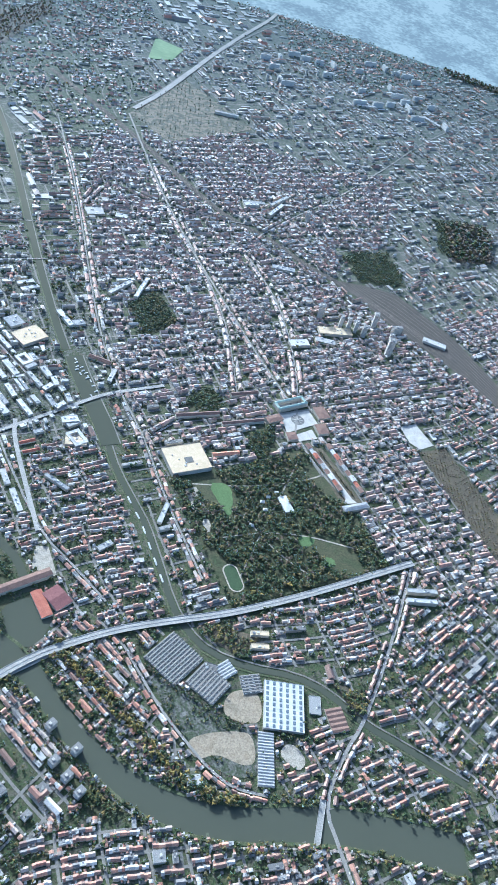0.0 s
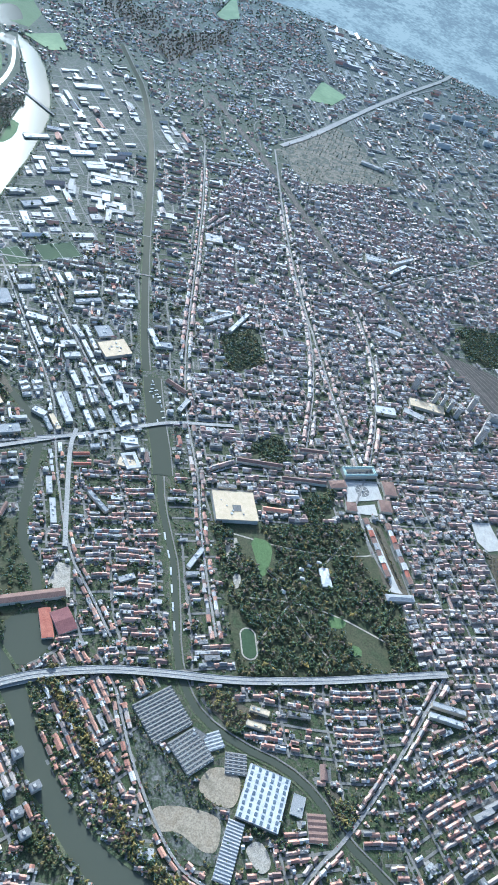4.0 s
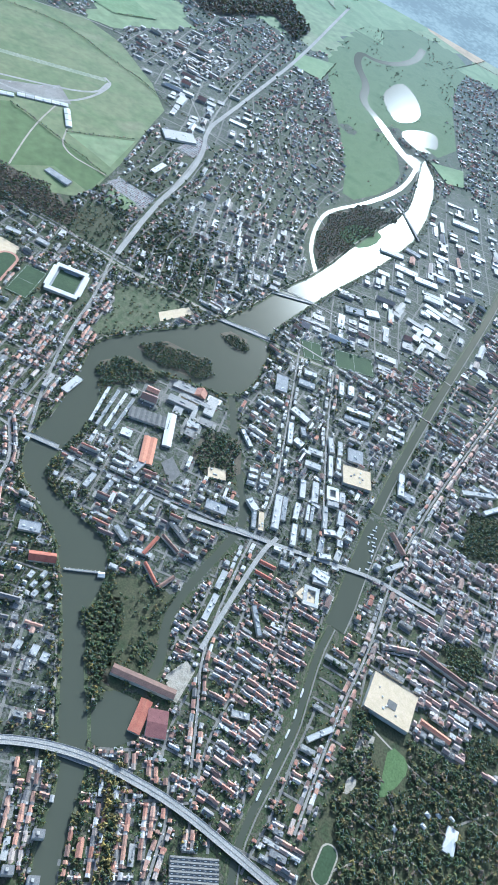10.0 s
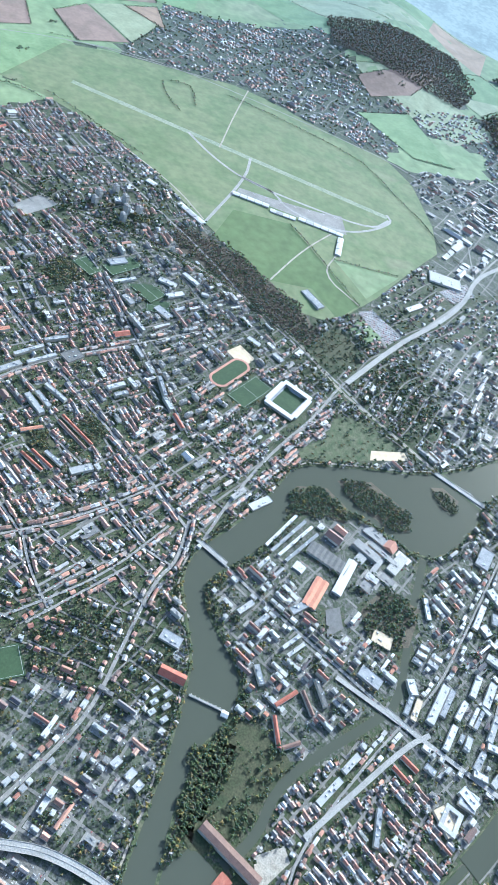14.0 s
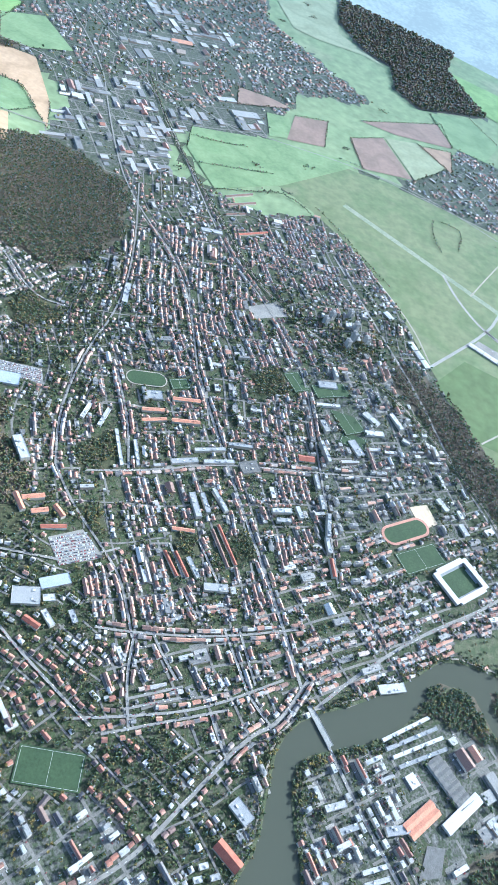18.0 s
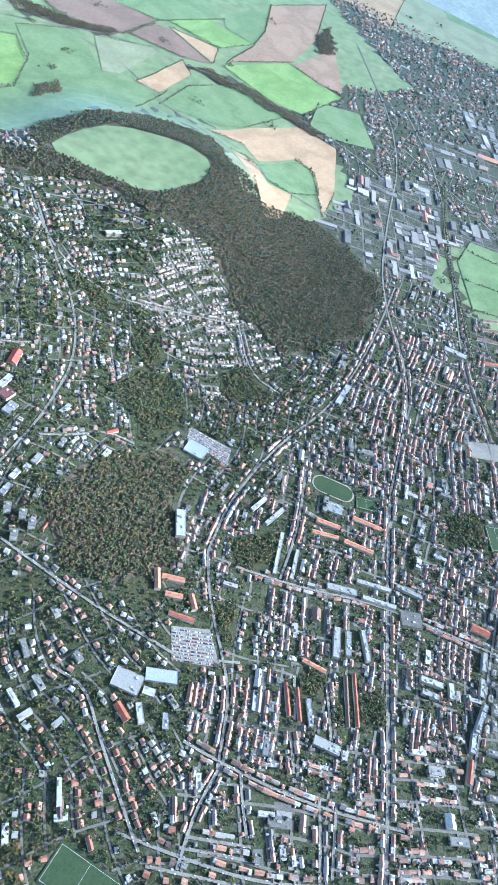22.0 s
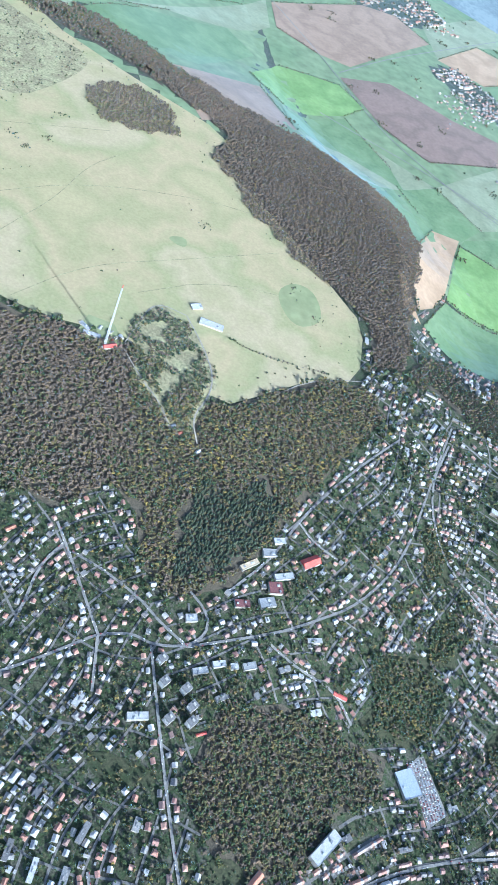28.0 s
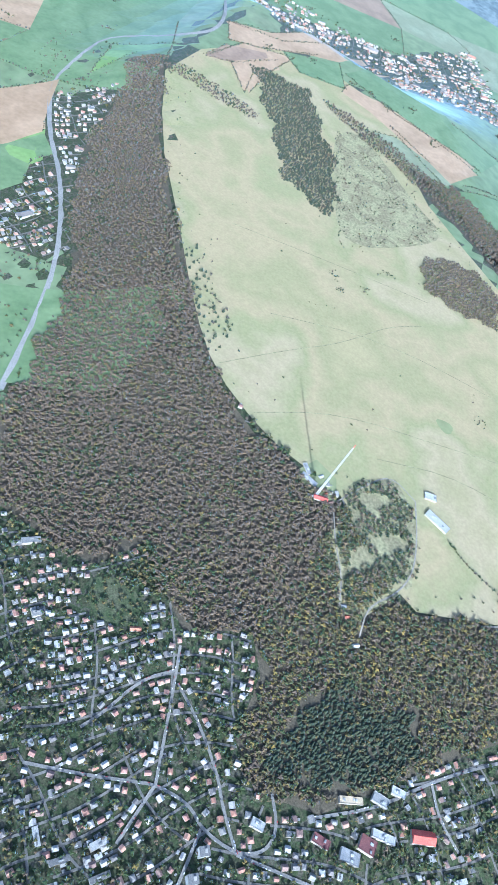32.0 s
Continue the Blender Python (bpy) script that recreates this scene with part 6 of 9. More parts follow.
part("statue_base", box_bm(5, 5, 4, 0), M["concrete"], round_bed)
tagged(round_bed, "dark round paving with pale bands round a small plinth in the square", "paving")
court([(80, -70), (-25, -128), (-42, -92), (62, -30)], 18, 10, "copper", "pale palace round a court behind the square", "palace", True, 4)
for q, lab in (([(112, 12), (60, -18), (48, 8), (98, 40)], "pale pavilion building beside the square"), ([(-60, -80), (-105, -96), (-118, -40), (-82, -25)], "pale pavilion building beside the square"), ([(45, 70), (10, 62), (-2, 92), (30, 104)], "low pale pavilion at the square's corner"), ([(-60, 8), (-100, -6), (-112, 40), (-76, 52)], "low pale pavilion at the square's corner")):
    ridge_hall(q, 14, 3, "brownroof", lab, "pavilion_building", 1, "wall_one", True)
claim([(8, 62), (-54, 22), (-71, 66), (0, 93)], 3)
tagged(drape("pavement_forecourt", [(6, 64), (-54, 24), (-71, 66), (-2, 93)], 1.8, 40, M["paving"]), "pale paved street between low pavilions", "pavement", kind="structure")
PROM = [(-30, 118), (-84, 105), (-200, 330), (-130, 345)]
claim(PROM, 3)
tagged(drape("ground_promenade", PROM, 1.6, 60, M["litter"]), "dark gravel under rows of clipped trees", "promenade", kind="structure")
tagged(drape("pavement_promenade", [(-48, 130), (-60, 126), (-166, 316), (-182, 330), (-136, 342), (-146, 318)], 2.0, 60, M["paving"]), "long pale promenade between rows of trees", "promenade", kind="structure")
for side in (-18, 18):
    px_, py_ = np.linspace(-55, -155, 26) + side * 0.9, np.linspace(135, 312, 26) + side * 0.45
    PROM_TREES = np.c_[px_, py_] if side < 0 else np.r_[PROM_TREES, np.c_[px_, py_]]
ridge_hall([(-126, 363), (-210, 329), (-216, 350), (-132, 384)], 15, 4, "grey", "long pale government palace closing the promenade", "palace", 1, "wall_one", True)
for xa, ya, xb, yb in ((-30, 106, -130, 295), (-102, 92, -202, 290)):
    for k in range(9):
        f_, g_, wide_ = k / 9, (k + 0.97) / 9, (9.5, 7.5, 8.5)[k % 3]
        p_, q_ = (xa + (xb - xa) * f_, ya + (yb - ya) * f_), (xa + (xb - xa) * g_, ya + (yb - ya) * g_)
        ridge_hall([(p_[0] + wide_ * 0.88, p_[1] + wide_ * 0.46), (q_[0] + wide_ * 0.88, q_[1] + wide_ * 0.46), (q_[0] - wide_ * 0.88, q_[1] - wide_ * 0.46), (p_[0] - wide_ * 0.88, p_[1] - wide_ * 0.46)], (12, 10.5, 13, 11)[k % 4], 4, ("brownroof", "roof_pale", "redroof", "brownroof", "grey")[k % 5], "tall old town house along the promenade", "town_house", 1, "wall_one", False, 1)


# big roofs along park, canal and river
flat_hall([(441, 244), (321, 183), (292, 295), (408, 339)], 19, "beige", "large university block with a beige gravel roof", "faculty_building", 5)
part("court_roof", moved(box_bm(26, 22, 0.5, 18.2), 4, -10), M["dark"], bpy.data.objects["faculty_building"], "dark sunken court")
flat_hall([(133, 971), (30, 974), (40, 1096), (135, 1092)], 12, "white", "big white factory hall with rows of rooflights", "factory_hall", 0, 0)
mid, L, Wd, a = quad_frame([(133, 971), (30, 974), (40, 1096), (135, 1092)])
for i in range(6):
    for j in range(9):
        part("rooflight", moved(box_bm(6.5, 8.0, 1.2, 10.5), L * ((i + 0.5) / 6 - 0.5), Wd * ((j + 0.5) / 9 - 0.5)), M["glass"], bpy.data.objects["factory_hall"])
ridge_hall([(430, 951), (368, 859), (279, 936), (353, 1003)], 7, 2.4, "dark", "long dark sawtooth workshop by the canal", "workshop", 12, "concrete", lights=9)
ridge_hall([(333, 998), (278, 942), (216, 988), (251, 1047)], 7, 2.2, "dark", "dark sawtooth workshop with glazed ridges", "workshop", 9, "concrete", lights=7)
ridge_hall([(260, 949), (226, 928), (195, 950), (228, 981)], 6, 1.8, "grey", "grey sawtooth workshop with glazed ridges", "workshop", 5, "concrete", lights=3)
ridge_hall([(198, 965), (139, 951), (138, 1001), (178, 1011)], 6, 1.8, "dark", "dark sawtooth workshop with glazed ridges", "workshop", 6, "concrete", lights=4)
ridge_hall([(118, 1102), (156, 1098), (142, 1226), (105, 1223)], 7, 1.6, "grey", "long grey shed with a ribbed roof", "shed", 18, "concrete")
ridge_hall([(-26, 1027), (-53, 1017), (-87, 1073), (-29, 1088)], 6, 2.0, "brownroof", "low brown workshop beside the white hall", "workshop", 5)
flat_hall([(22, 993), (-3, 1001), (-17, 1039), (16, 1046)], 6, "roof_pale", "low pale store beside the white hall", "store", 2)
ridge_hall([(76, 358), (49, 348), (30, 405), (58, 418)], 8, 3.0, "white", "white tent hall in the park", "pavilion", 1, "white", True)
flat_hall([(984, -202), (910, -272), (879, -202), (945, -135)], 14, "beige", "wide quay building with a pale roof", "quay_building", 6)
ridge_hall([(1286, 414), (1358, 347), (1332, 309), (1260, 390)], 9, 4, "orangeroof", "long hall with an orange tile roof", "red_hall", 2)
ridge_hall([(1309, 312), (1401, 224), (1384, 197), (1289, 298)], 10, 2, "white", "long white hall with a low roof", "white_hall", 1, "concrete")
ridge_hall([(1440, 343), (1476, 314), (1372, 220), (1345, 260)], 9, 2.5, "dark", "dark sawtooth factory with glazed ridges", "factory", 8, "concrete")
ridge_hall([(825, 815), (695, 726), (681, 749), (813, 833)], 16, 4, "brownroof", "tall old mill across the river arm", "mill", 1)
ridge_hall([(694, 801), (658, 764), (628, 822), (658, 852)], 10, 4, "maroon", "dark red tiled mill house beside the pond", "mill_house", 1)
ridge_hall([(708, 785), (659, 859), (688, 872), (722, 809)], 9, 3, "redroof", "narrow mill wing with a tiled roof", "mill_house", 1)

# the stadium
mid, L, Wd, a = quad_frame([(2016, 295), (1917, 216), (2017, 100), (2109, 182)])
claim_quad(mid, L, Wd, a, 10)
stadium = stand("stadium", mid, math.degrees(a), "football stadium with white stand roofs round a pitch", "stadium")
for x, y, l, d in ((0, Wd / 2 - 9, L - 14, 18), (0, -Wd / 2 + 9, L - 14, 18), (L / 2 - 9, 0, 18, Wd - 36), (-L / 2 + 9, 0, 18, Wd - 36)):
    stand_body = part("stand", moved(box_bm(l - 2, d - 6, 10, 0), x, y), M["concrete"], stadium)
    part("stand_roof", moved(box_bm(l, d, 0.8, 12), x, y), M["white"], stand_body)
    kx, ky = (-12 if x > 0 else 12) if x else 0, (-12 if y > 0 else 12) if y else 0
    for tier in range(3):
        part("seating_tier", moved(box_bm(l - 60 if y else 3.4, 3.4 if y else d - 4, 6 - 1.8 * tier, 0), x + kx * (0.72 + 0.2 * tier), y + ky * (0.72 + 0.2 * tier)), M["grey"], stand_body, "grey seating step")
part("pitch", box_bm(L - 40, Wd - 40, 0.3, 1.2), M["pitch"], stadium)


def sports_ground(q, label, red=False, oval=False):
    mid, L, Wd, a = quad_frame(q)
    claim_quad(mid, L, Wd, a)
    ob = stand("sports_ground", mid, math.degrees(a), label, "sports ground", "sports grounds")
    rim = bmesh.new()
    bmesh.ops.create_circle(rim, cap_ends=True, segments=48, radius=1)
    if oval:
        for v in rim.verts:
            x, y = v.co.x, v.co.y
            v.co = ((L / 2 - Wd / 2) * (1 if x > 1e-6 else -1 if x < -1e-6 else 0) + x * Wd / 2, y * Wd / 2, 1.6)
        part("running_track", rim, M["track" if red else "gravel"], ob)
        bm = bmesh.new()
        bmesh.ops.create_circle(bm, cap_ends=True, segments=48, radius=1)
        for v in bm.verts:
            x, y = v.co.x, v.co.y
            w2 = Wd / 2 - (9 if red else 4)
            v.co = ((L / 2 - Wd / 2) * (1 if x > 1e-6 else -1 if x < -1e-6 else 0) + x * w2, y * w2, 1.9)
        part("pitch", bm, M["pitch"], ob)
    else:
        rim.free()
        part("pitch", box_bm(L, Wd, 0.4, 1.2), M["pitch"], ob)
        for x, y, l, d in ((0, Wd / 2 - 4, L - 8, 0.5), (0, -Wd / 2 + 4, L - 8, 0.5), (L / 2 - 4, 0, 0.5, Wd - 8), (-L / 2 + 4, 0, 0.5, Wd - 8), (0, 0, 0.5, Wd - 8)):
            part("line", moved(box_bm(l, d, 0.15, 1.6), x, y), M["white"], ob)
    return ob


sports_ground([(2130, 462), (2233, 302), (2166, 285), (2061, 425)], "oval red running track round a green pitch", True, True)
sports_ground([(2057, 411), (2128, 270), (2078, 243), (1974, 365)], "green training pitch beside the stadium")
sports_ground([(1268, 1281), (1277, 1135), (1199, 1136), (1190, 1265)], "fenced green pitch among houses")
sports_ground([(2450, 1325), (2485, 1195), (2421, 1185), (2385, 1310)], "green pitch with a pale oval track", False, True)
sports_ground([(2436, 600), (2505, 580), (2480, 500), (2410, 520)], "green playing field with white lines")
sports_ground([(250, 640), (215, 725), (175, 712), (205, 625)], "small green oval with a pale path in the park", False, True)


# terminal, hangars and runway of the airfield
tagged(ribbon("road_runway", [(4001, 620), (3175, -733)], 34, 1.8, M["airstrip"]), "long pale worn grass runway", "runway", kind="structure")
tagged(ribbon("road_taxiway", smooth([(3700, 130), (3500, 60), (3330, -60), (3180, -330), (3060, -600), (3150, -730)]), 14, 1.9, M["highway"]), "curving taxiway", "taxiway", kind="structure")
APRON = [(3272, -1), (3211, -163), (3149, -360), (3140, -467), (2995, -435), (3096, -222), (3226, 30)]
tagged(drape("pavement_apron", APRON, 1.75, 60, M["street"]), "grey asphalt apron in front of the hangars", "apron", kind="structure")
for (xa, ya), (xb, yb), n_, h in (((3220, 47), (3146, -105), 5, 9), ((3120, -100), (3070, -207), 4, 8), ((3079, -224), (2981, -412), 6, 8), ((2959, -388), (2830, -318), 3, 9), ((3237, 425), (3200, 392), 1, 8), ((3090, 320), (2960, 248), 3, 8)):
    for k in range(n_):
        ax, ay, bx, by = (xa + (xb - xa) * k / n_, ya + (yb - ya) * k / n_, xa + (xb - xa) * (k + 0.9) / n_, ya + (yb - ya) * (k + 0.9) / n_)
        ln_ = math.hypot(bx - ax, by - ay)
        ox, oy = -(by - ay) / ln_ * 13, (bx - ax) / ln_ * 13
        ridge_hall([(ax - ox, ay - oy), (bx - ox, by - oy), (bx + ox, by + oy), (ax + ox, ay + oy)], h, 2.5, "white" if k % 3 != 1 else "roof_pale", "white airfield hangar beside the apron", "hangar", 1, "concrete")
flat_hall([(2590, -55), (2590, -85), (2505, -130), (2480, -95)], 8, "grey", "large grey hall among trees", "hall", 3)

# car parks
CAR = [(-0.5, -0.5, 0), (0.5, -0.5, 0), (0.5, 0.5, 0), (-0.5, 0.5, 0), (-0.42, -0.45, 0.62), (0.36, -0.45, 0.62), (0.36, 0.45, 0.62), (-0.42, 0.45, 0.62), (-0.3, -0.4, 1), (0.2, -0.4, 1), (0.2, 0.4, 1), (-0.3, 0.4, 1)]
CARF = [(0, 1, 5, 4), (1, 2, 6, 5), (2, 3, 7, 6), (3, 0, 4, 7), (4, 5, 9, 8), (5, 6, 10, 9), (6, 7, 11, 10), (7, 4, 8, 11), (8, 9, 10, 11)]


def car_park(q, label):
    mid, L, Wd, a = quad_frame(q)
    claim_quad(mid, L, Wd, a)
    tagged(drape("pavement_car_park", [tuple(p) for p in q], 1.3, 40, M["street"]), "asphalt car park", "car park", kind="structure")
    pos = [(u, v) for v in np.arange(-Wd / 2 + 4, Wd / 2 - 3, 8.0) for u in np.arange(-L / 2 + 3, L / 2 - 2, 2.7) if RNG.random() < 0.85]
    u, v = np.array(pos).T
    x, y = mid[0] + u * math.cos(a) - v * math.sin(a), mid[1] + u * math.sin(a) + v * math.cos(a)
    n = len(x)
    me = many("parked_cars", CAR, CARF, np.c_[x, y, height(x, y) + 1.35], np.full(n, a + np.pi / 2), np.c_[np.full(n, 4.3), np.full(n, 1.8), np.full(n, 1.45)], M["car"])
    tagged(new("parked_cars", me), label, "cars", kind="stuff")


car_park([(1746, 1367), (1805, 1292), (1746, 1220), (1682, 1319)], "rows of parked cars on a large asphalt lot")
car_park([(2292, 1690), (2322, 1555), (2261, 1530), (2246, 1663)], "rows of parked cars beside a blue-roofed hall")
flat_hall([(2250, 1660), (2262, 1600), (2215, 1590), (2205, 1650)], 9, "blue", "hall with a blue-grey roof", "blue_hall", 1)
flat_hall([(1665, 1290), (1640, 1275), (1610, 1340), (1635, 1355)], 9, "blue", "long hall with a pale blue roof", "blue_hall", 0)

# place, heading, length, width, height and manner of further buildings, quarter by quarter
ROW_A = [(1989, 1512, 34, 80, 25, 20, "W"), (1815, 1462, 37, 55, 14, 12, "O"), (1844, 1434, 117, 56, 14, 12, "O"), (1808, 1407, 118, 42, 14, 12, "O"), (1828, 1362, 48, 40, 14, 12, "O"), (1778, 1362, 110, 63, 12, 9, "R"), (1581, 1367, 104, 65, 45, 9, "W"), (1593, 1316, 110, 28, 18, 8, "W"), (1524, 1336, 69, 43, 16, 9, "R"), (1545, 1304, 45, 45, 14, 9, "W"), (1567, 1250, 34, 35, 14, 8, "G"), (2372, 1215, 110, 48, 35, 9, "G"), (2306, 1207, 110, 70, 14, 12, "O")]
ROW_B = [(2302, 1102, 106, 88, 14, 12, "O"), (2395, 1116, 106, 90, 14, 10, "O"), (2269, 1196, 116, 78, 12, 10, "O"), (1998, 1022, 24, 83, 18, 14, "W"), (2017, 995, 25, 67, 14, 12, "G"), (2147, 1079, 116, 84, 18, 10, "W"), (2119, 1270, 20, 135, 10, 9, "W"), (2121, 1218, 18, 96, 10, 9, "W"), (2072, 770, 109, 61, 16, 14, "W"), (2039, 761, 105, 45, 14, 14, "W"), (2085, 716, 25, 41, 14, 14, "W"), (2204, 883, 119, 62, 45, 8, "D")]
ROW_C = [(2312, 707, 103, 54, 25, 9, "R"), (2357, 648, 22, 86, 12, 22, "W"), (2225, 667, 14, 56, 12, 15, "W"), (2150, 648, 14, 52, 12, 15, "W"), (2000, 622, 13, 56, 12, 14, "W"), (1925, 606, 13, 60, 12, 14, "R"), (2800, 1406, 5, 112, 20, 9, "W"), (3371, 1183, 105, 89, 25, 9, "W"), (4547, 1178, 120, 150, 60, 10, "W"), (3728, 1112, 132, 150, 14, 8, "B"), (3665, 1092, 130, 150, 14, 8, "B"), (3565, 1108, 126, 96, 14, 8, "B"), (3464, 1018, 129, 150, 14, 8, "R"), (2675, 655, 107, 71, 30, 8, "G")]
ROW_D = [(2580, 489, 56, 67, 25, 9, "W"), (2516, 476, 107, 71, 22, 9, "W"), (2426, 539, 35, 67, 30, 8, "G"), (2476, 654, 28, 50, 20, 12, "W"), (1858, 2021, 179, 37, 18, 9, "K"), (1946, 2059, 179, 35, 30, 11, "K"), (1921, 2024, 8, 41, 24, 9, "G"), (1972, 2089, 8, 51, 16, 9, "W"), (2050, 2129, 22, 52, 26, 10, "T"), (1941, 2147, 179, 36, 20, 9, "W"), (1971, 2179, 4, 32, 16, 9, "W"), (1886, 2117, 25, 52, 14, 7, "S")]
ROW_E = [(1607, 1785, 179, 46, 16, 12, "W"), (1738, 1742, 11, 25, 6, 4, "T"), (1511, 2759, 166, 48, 14, 7, "W"), (1558, 2723, 20, 38, 14, 8, "T"), (1494, 2787, 133, 35, 12, 6, "W"), (1825, 2941, 16, 35, 22, 8, "W"), (1864, 2874, 163, 73, 26, 8, "W"), (1735, 1990, 2, 28, 18, 9, "W"), (1746, 1872, 7, 36, 14, 8, "G"), (1790, 1885, 6, 31, 14, 8, "W"), (1825, 1879, 5, 18, 14, 8, "W"), (1861, 1879, 9, 32, 16, 8, "W"), (2090, 1817, 153, 34, 10, 7, "T")]
ROW_F = [(1236, 791, 49, 55, 30, 9, "G"), (1146, 809, 53, 66, 28, 9, "R"), (1612, 431, 110, 78, 25, 8, "W"), (2717, -823, 66, 150, 80, 9, "W"), (1756, 926, 102, 65, 22, 12, "W"), (2527, -566, 112, 111, 25, 7, "W"), (2220, 165, 27, 45, 20, 9, "W"), (2299, 234, 40, 51, 20, 9, "W"), (2526, 359, 66, 28, 16, 9, "W"), (2605, 395, 34, 74, 18, 10, "W"), (2577, 647, 107, 89, 14, 9, "W"), (2067, 625, 1, 84, 12, 20, "G"), (1152, 222, 50, 56, 40, 6, "S")]
ROW_G = [(1057, 304, 37, 64, 34, 11, "G"), (701, 258, 7, 64, 34, 10, "S"), (733, 173, 22, 51, 28, 14, "W")]
ROW_H = [(1542, -852, 50, 83, 38, 9, "G"), (1501, -924, 54, 62, 45, 10, "W"), (418, 489, 76, 78, 14, 12, "W"), (565, 629, 43, 45, 16, 9, "W"), (1657, -1347, 37, 113, 40, 9, "W"), (1563, -1388, 42, 113, 40, 9, "W"), (1412, -1196, 35, 46, 30, 9, "W"), (1571, -1182, 41, 81, 30, 9, "G"), (1775, -1375, 44, 114, 35, 9, "W"), (1741, -1502, 23, 76, 30, 9, "G"), (1811, -2049, 43, 150, 45, 9, "W")]
ROW_I = [(1218, 41, 163, 68, 14, 9, "W"), (655, -646, 23, 72, 16, 14, "W"), (-131, -660, 74, 28, 24, 62, "G"), (-215, -626, 81, 28, 13, 48, "W"), (-246, -620, 80, 28, 13, 48, "W"), (-276, -610, 79, 28, 13, 48, "W"), (-400, -495, 81, 28, 24, 70, "G"), (-187, -569, 10, 139, 45, 14, "S")]
ROW_J = [(-141, -493, 175, 80, 30, 12, "W"), (-32, -446, 19, 80, 40, 14, "W"), (10, -965, 0, 101, 30, 14, "G"), (667, -593, 56, 132, 18, 14, "W"), (588, -616, 77, 148, 16, 14, "W"), (842, -1131, 22, 75, 60, 9, "W"), (727, -1135, 3, 51, 35, 9, "W"), (152, -1472, 19, 71, 30, 20, "W"), (31, -1466, 62, 150, 18, 20, "W"), (-127, -1454, 71, 28, 20, 45, "W"), (291, -2471, 1, 135, 25, 15, "W"), (182, -93, 21, 101, 16, 14, "B"), (339, 52, 18, 150, 16, 14, "B")]
ROW_K = [(187, 52, 20, 150, 14, 14, "B"), (241, 212, 19, 90, 16, 12, "O"), (-338, 643, 5, 93, 14, 16, "W"), (-332, 677, 4, 91, 14, 16, "W"), (141, 842, 4, 48, 14, 12, "S"), (141, 880, 4, 47, 14, 12, "S"), (267, 955, 168, 36, 30, 7, "D"), (39, -3218, 95, 28, 14, 30, "W"), (-32, -3214, 93, 28, 14, 30, "W"), (-237, -3487, 92, 28, 14, 30, "W"), (-319, -3521, 91, 28, 14, 30, "W"), (-662, -3667, 90, 28, 14, 30, "W"), (-857, -3576, 89, 28, 14, 30, "W")]
ROW_L = [(-1013, -3790, 86, 28, 14, 30, "W"), (-625, -3142, 17, 150, 25, 12, "W"), (-1075, -3148, 131, 150, 30, 12, "W"), (137, -1512, 10, 113, 25, 10, "W"), (11, -1566, 54, 150, 16, 18, "W"), (-620, -621, 162, 98, 30, 12, "W")]

ROW_M = [(1495, 380, -58, 165, 9, 8, "G"), (1477, 364, -59, 161, 9, 8, "W"), (1454, 352, -60, 151, 9, 8, "G"), (1516, 395, -55, 159, 9, 8, "W"), (1118, 857, -66, 20, 12, 9, "W"), (1103, 831, -66, 20, 12, 9, "W"), (1092, 865, -69, 19, 12, 9, "W"), (1076, 841, -69, 19, 12, 9, "W"), (1070, 876, -68, 18, 12, 9, "W"), (1048, 852, -68, 18, 12, 9, "W"), (977, 974, -60, 24, 17, 11, "W"), (947, 949, -58, 26, 17, 11, "W"), (921, 938, -58, 22, 17, 11, "W")]
ROW_N = [(1292, 578, -65, 54, 15, 12, "W"), (1252, 544, -62, 49, 14, 10, "G"), (973, 598, 170, 75, 10, 11, "R"), (936, 576, -85, 54, 10, 11, "B"), (1044, 548, -71, 70, 10, 11, "R"), (1024, 497, -176, 63, 10, 11, "B"), (1042, 453, 180, 73, 12, 12, "D"), (1112, 598, 178, 51, 14, 12, "G"), (1183, 483, -66, 64, 10, 10, "W"), (1160, 478, -67, 63, 10, 10, "W"), (1274, 426, -72, 60, 20, 9, "G")]
ROW_O = [(869, 439, -63, 61, 16, 9, "W"), (822, 516, -63, 85, 16, 9, "W"), (727, 432, 149, 84, 12, 12, "G")]
ROW_P = [(2212, 1337, -9, 79, 12, 10, "W"), (2215, 1392, -9, 65, 12, 10, "W"), (2184, 978, -68, 98, 12, 12, "W"), (2220, 1012, -66, 100, 12, 12, "W"), (2276, 922, -77, 78, 12, 12, "G"), (2042, 956, -144, 83, 12, 14, "W"), (1906, 1040, -80, 63, 11, 9, "O"), (1798, 994, -145, 65, 12, 9, "G"), (1797, 1026, -146, 80, 9, 9, "R"), (1790, 1054, -145, 80, 9, 9, "R"), (1882, 932, -151, 124, 9, 9, "B"), (1900, 915, -150, 131, 9, 9, "R")]

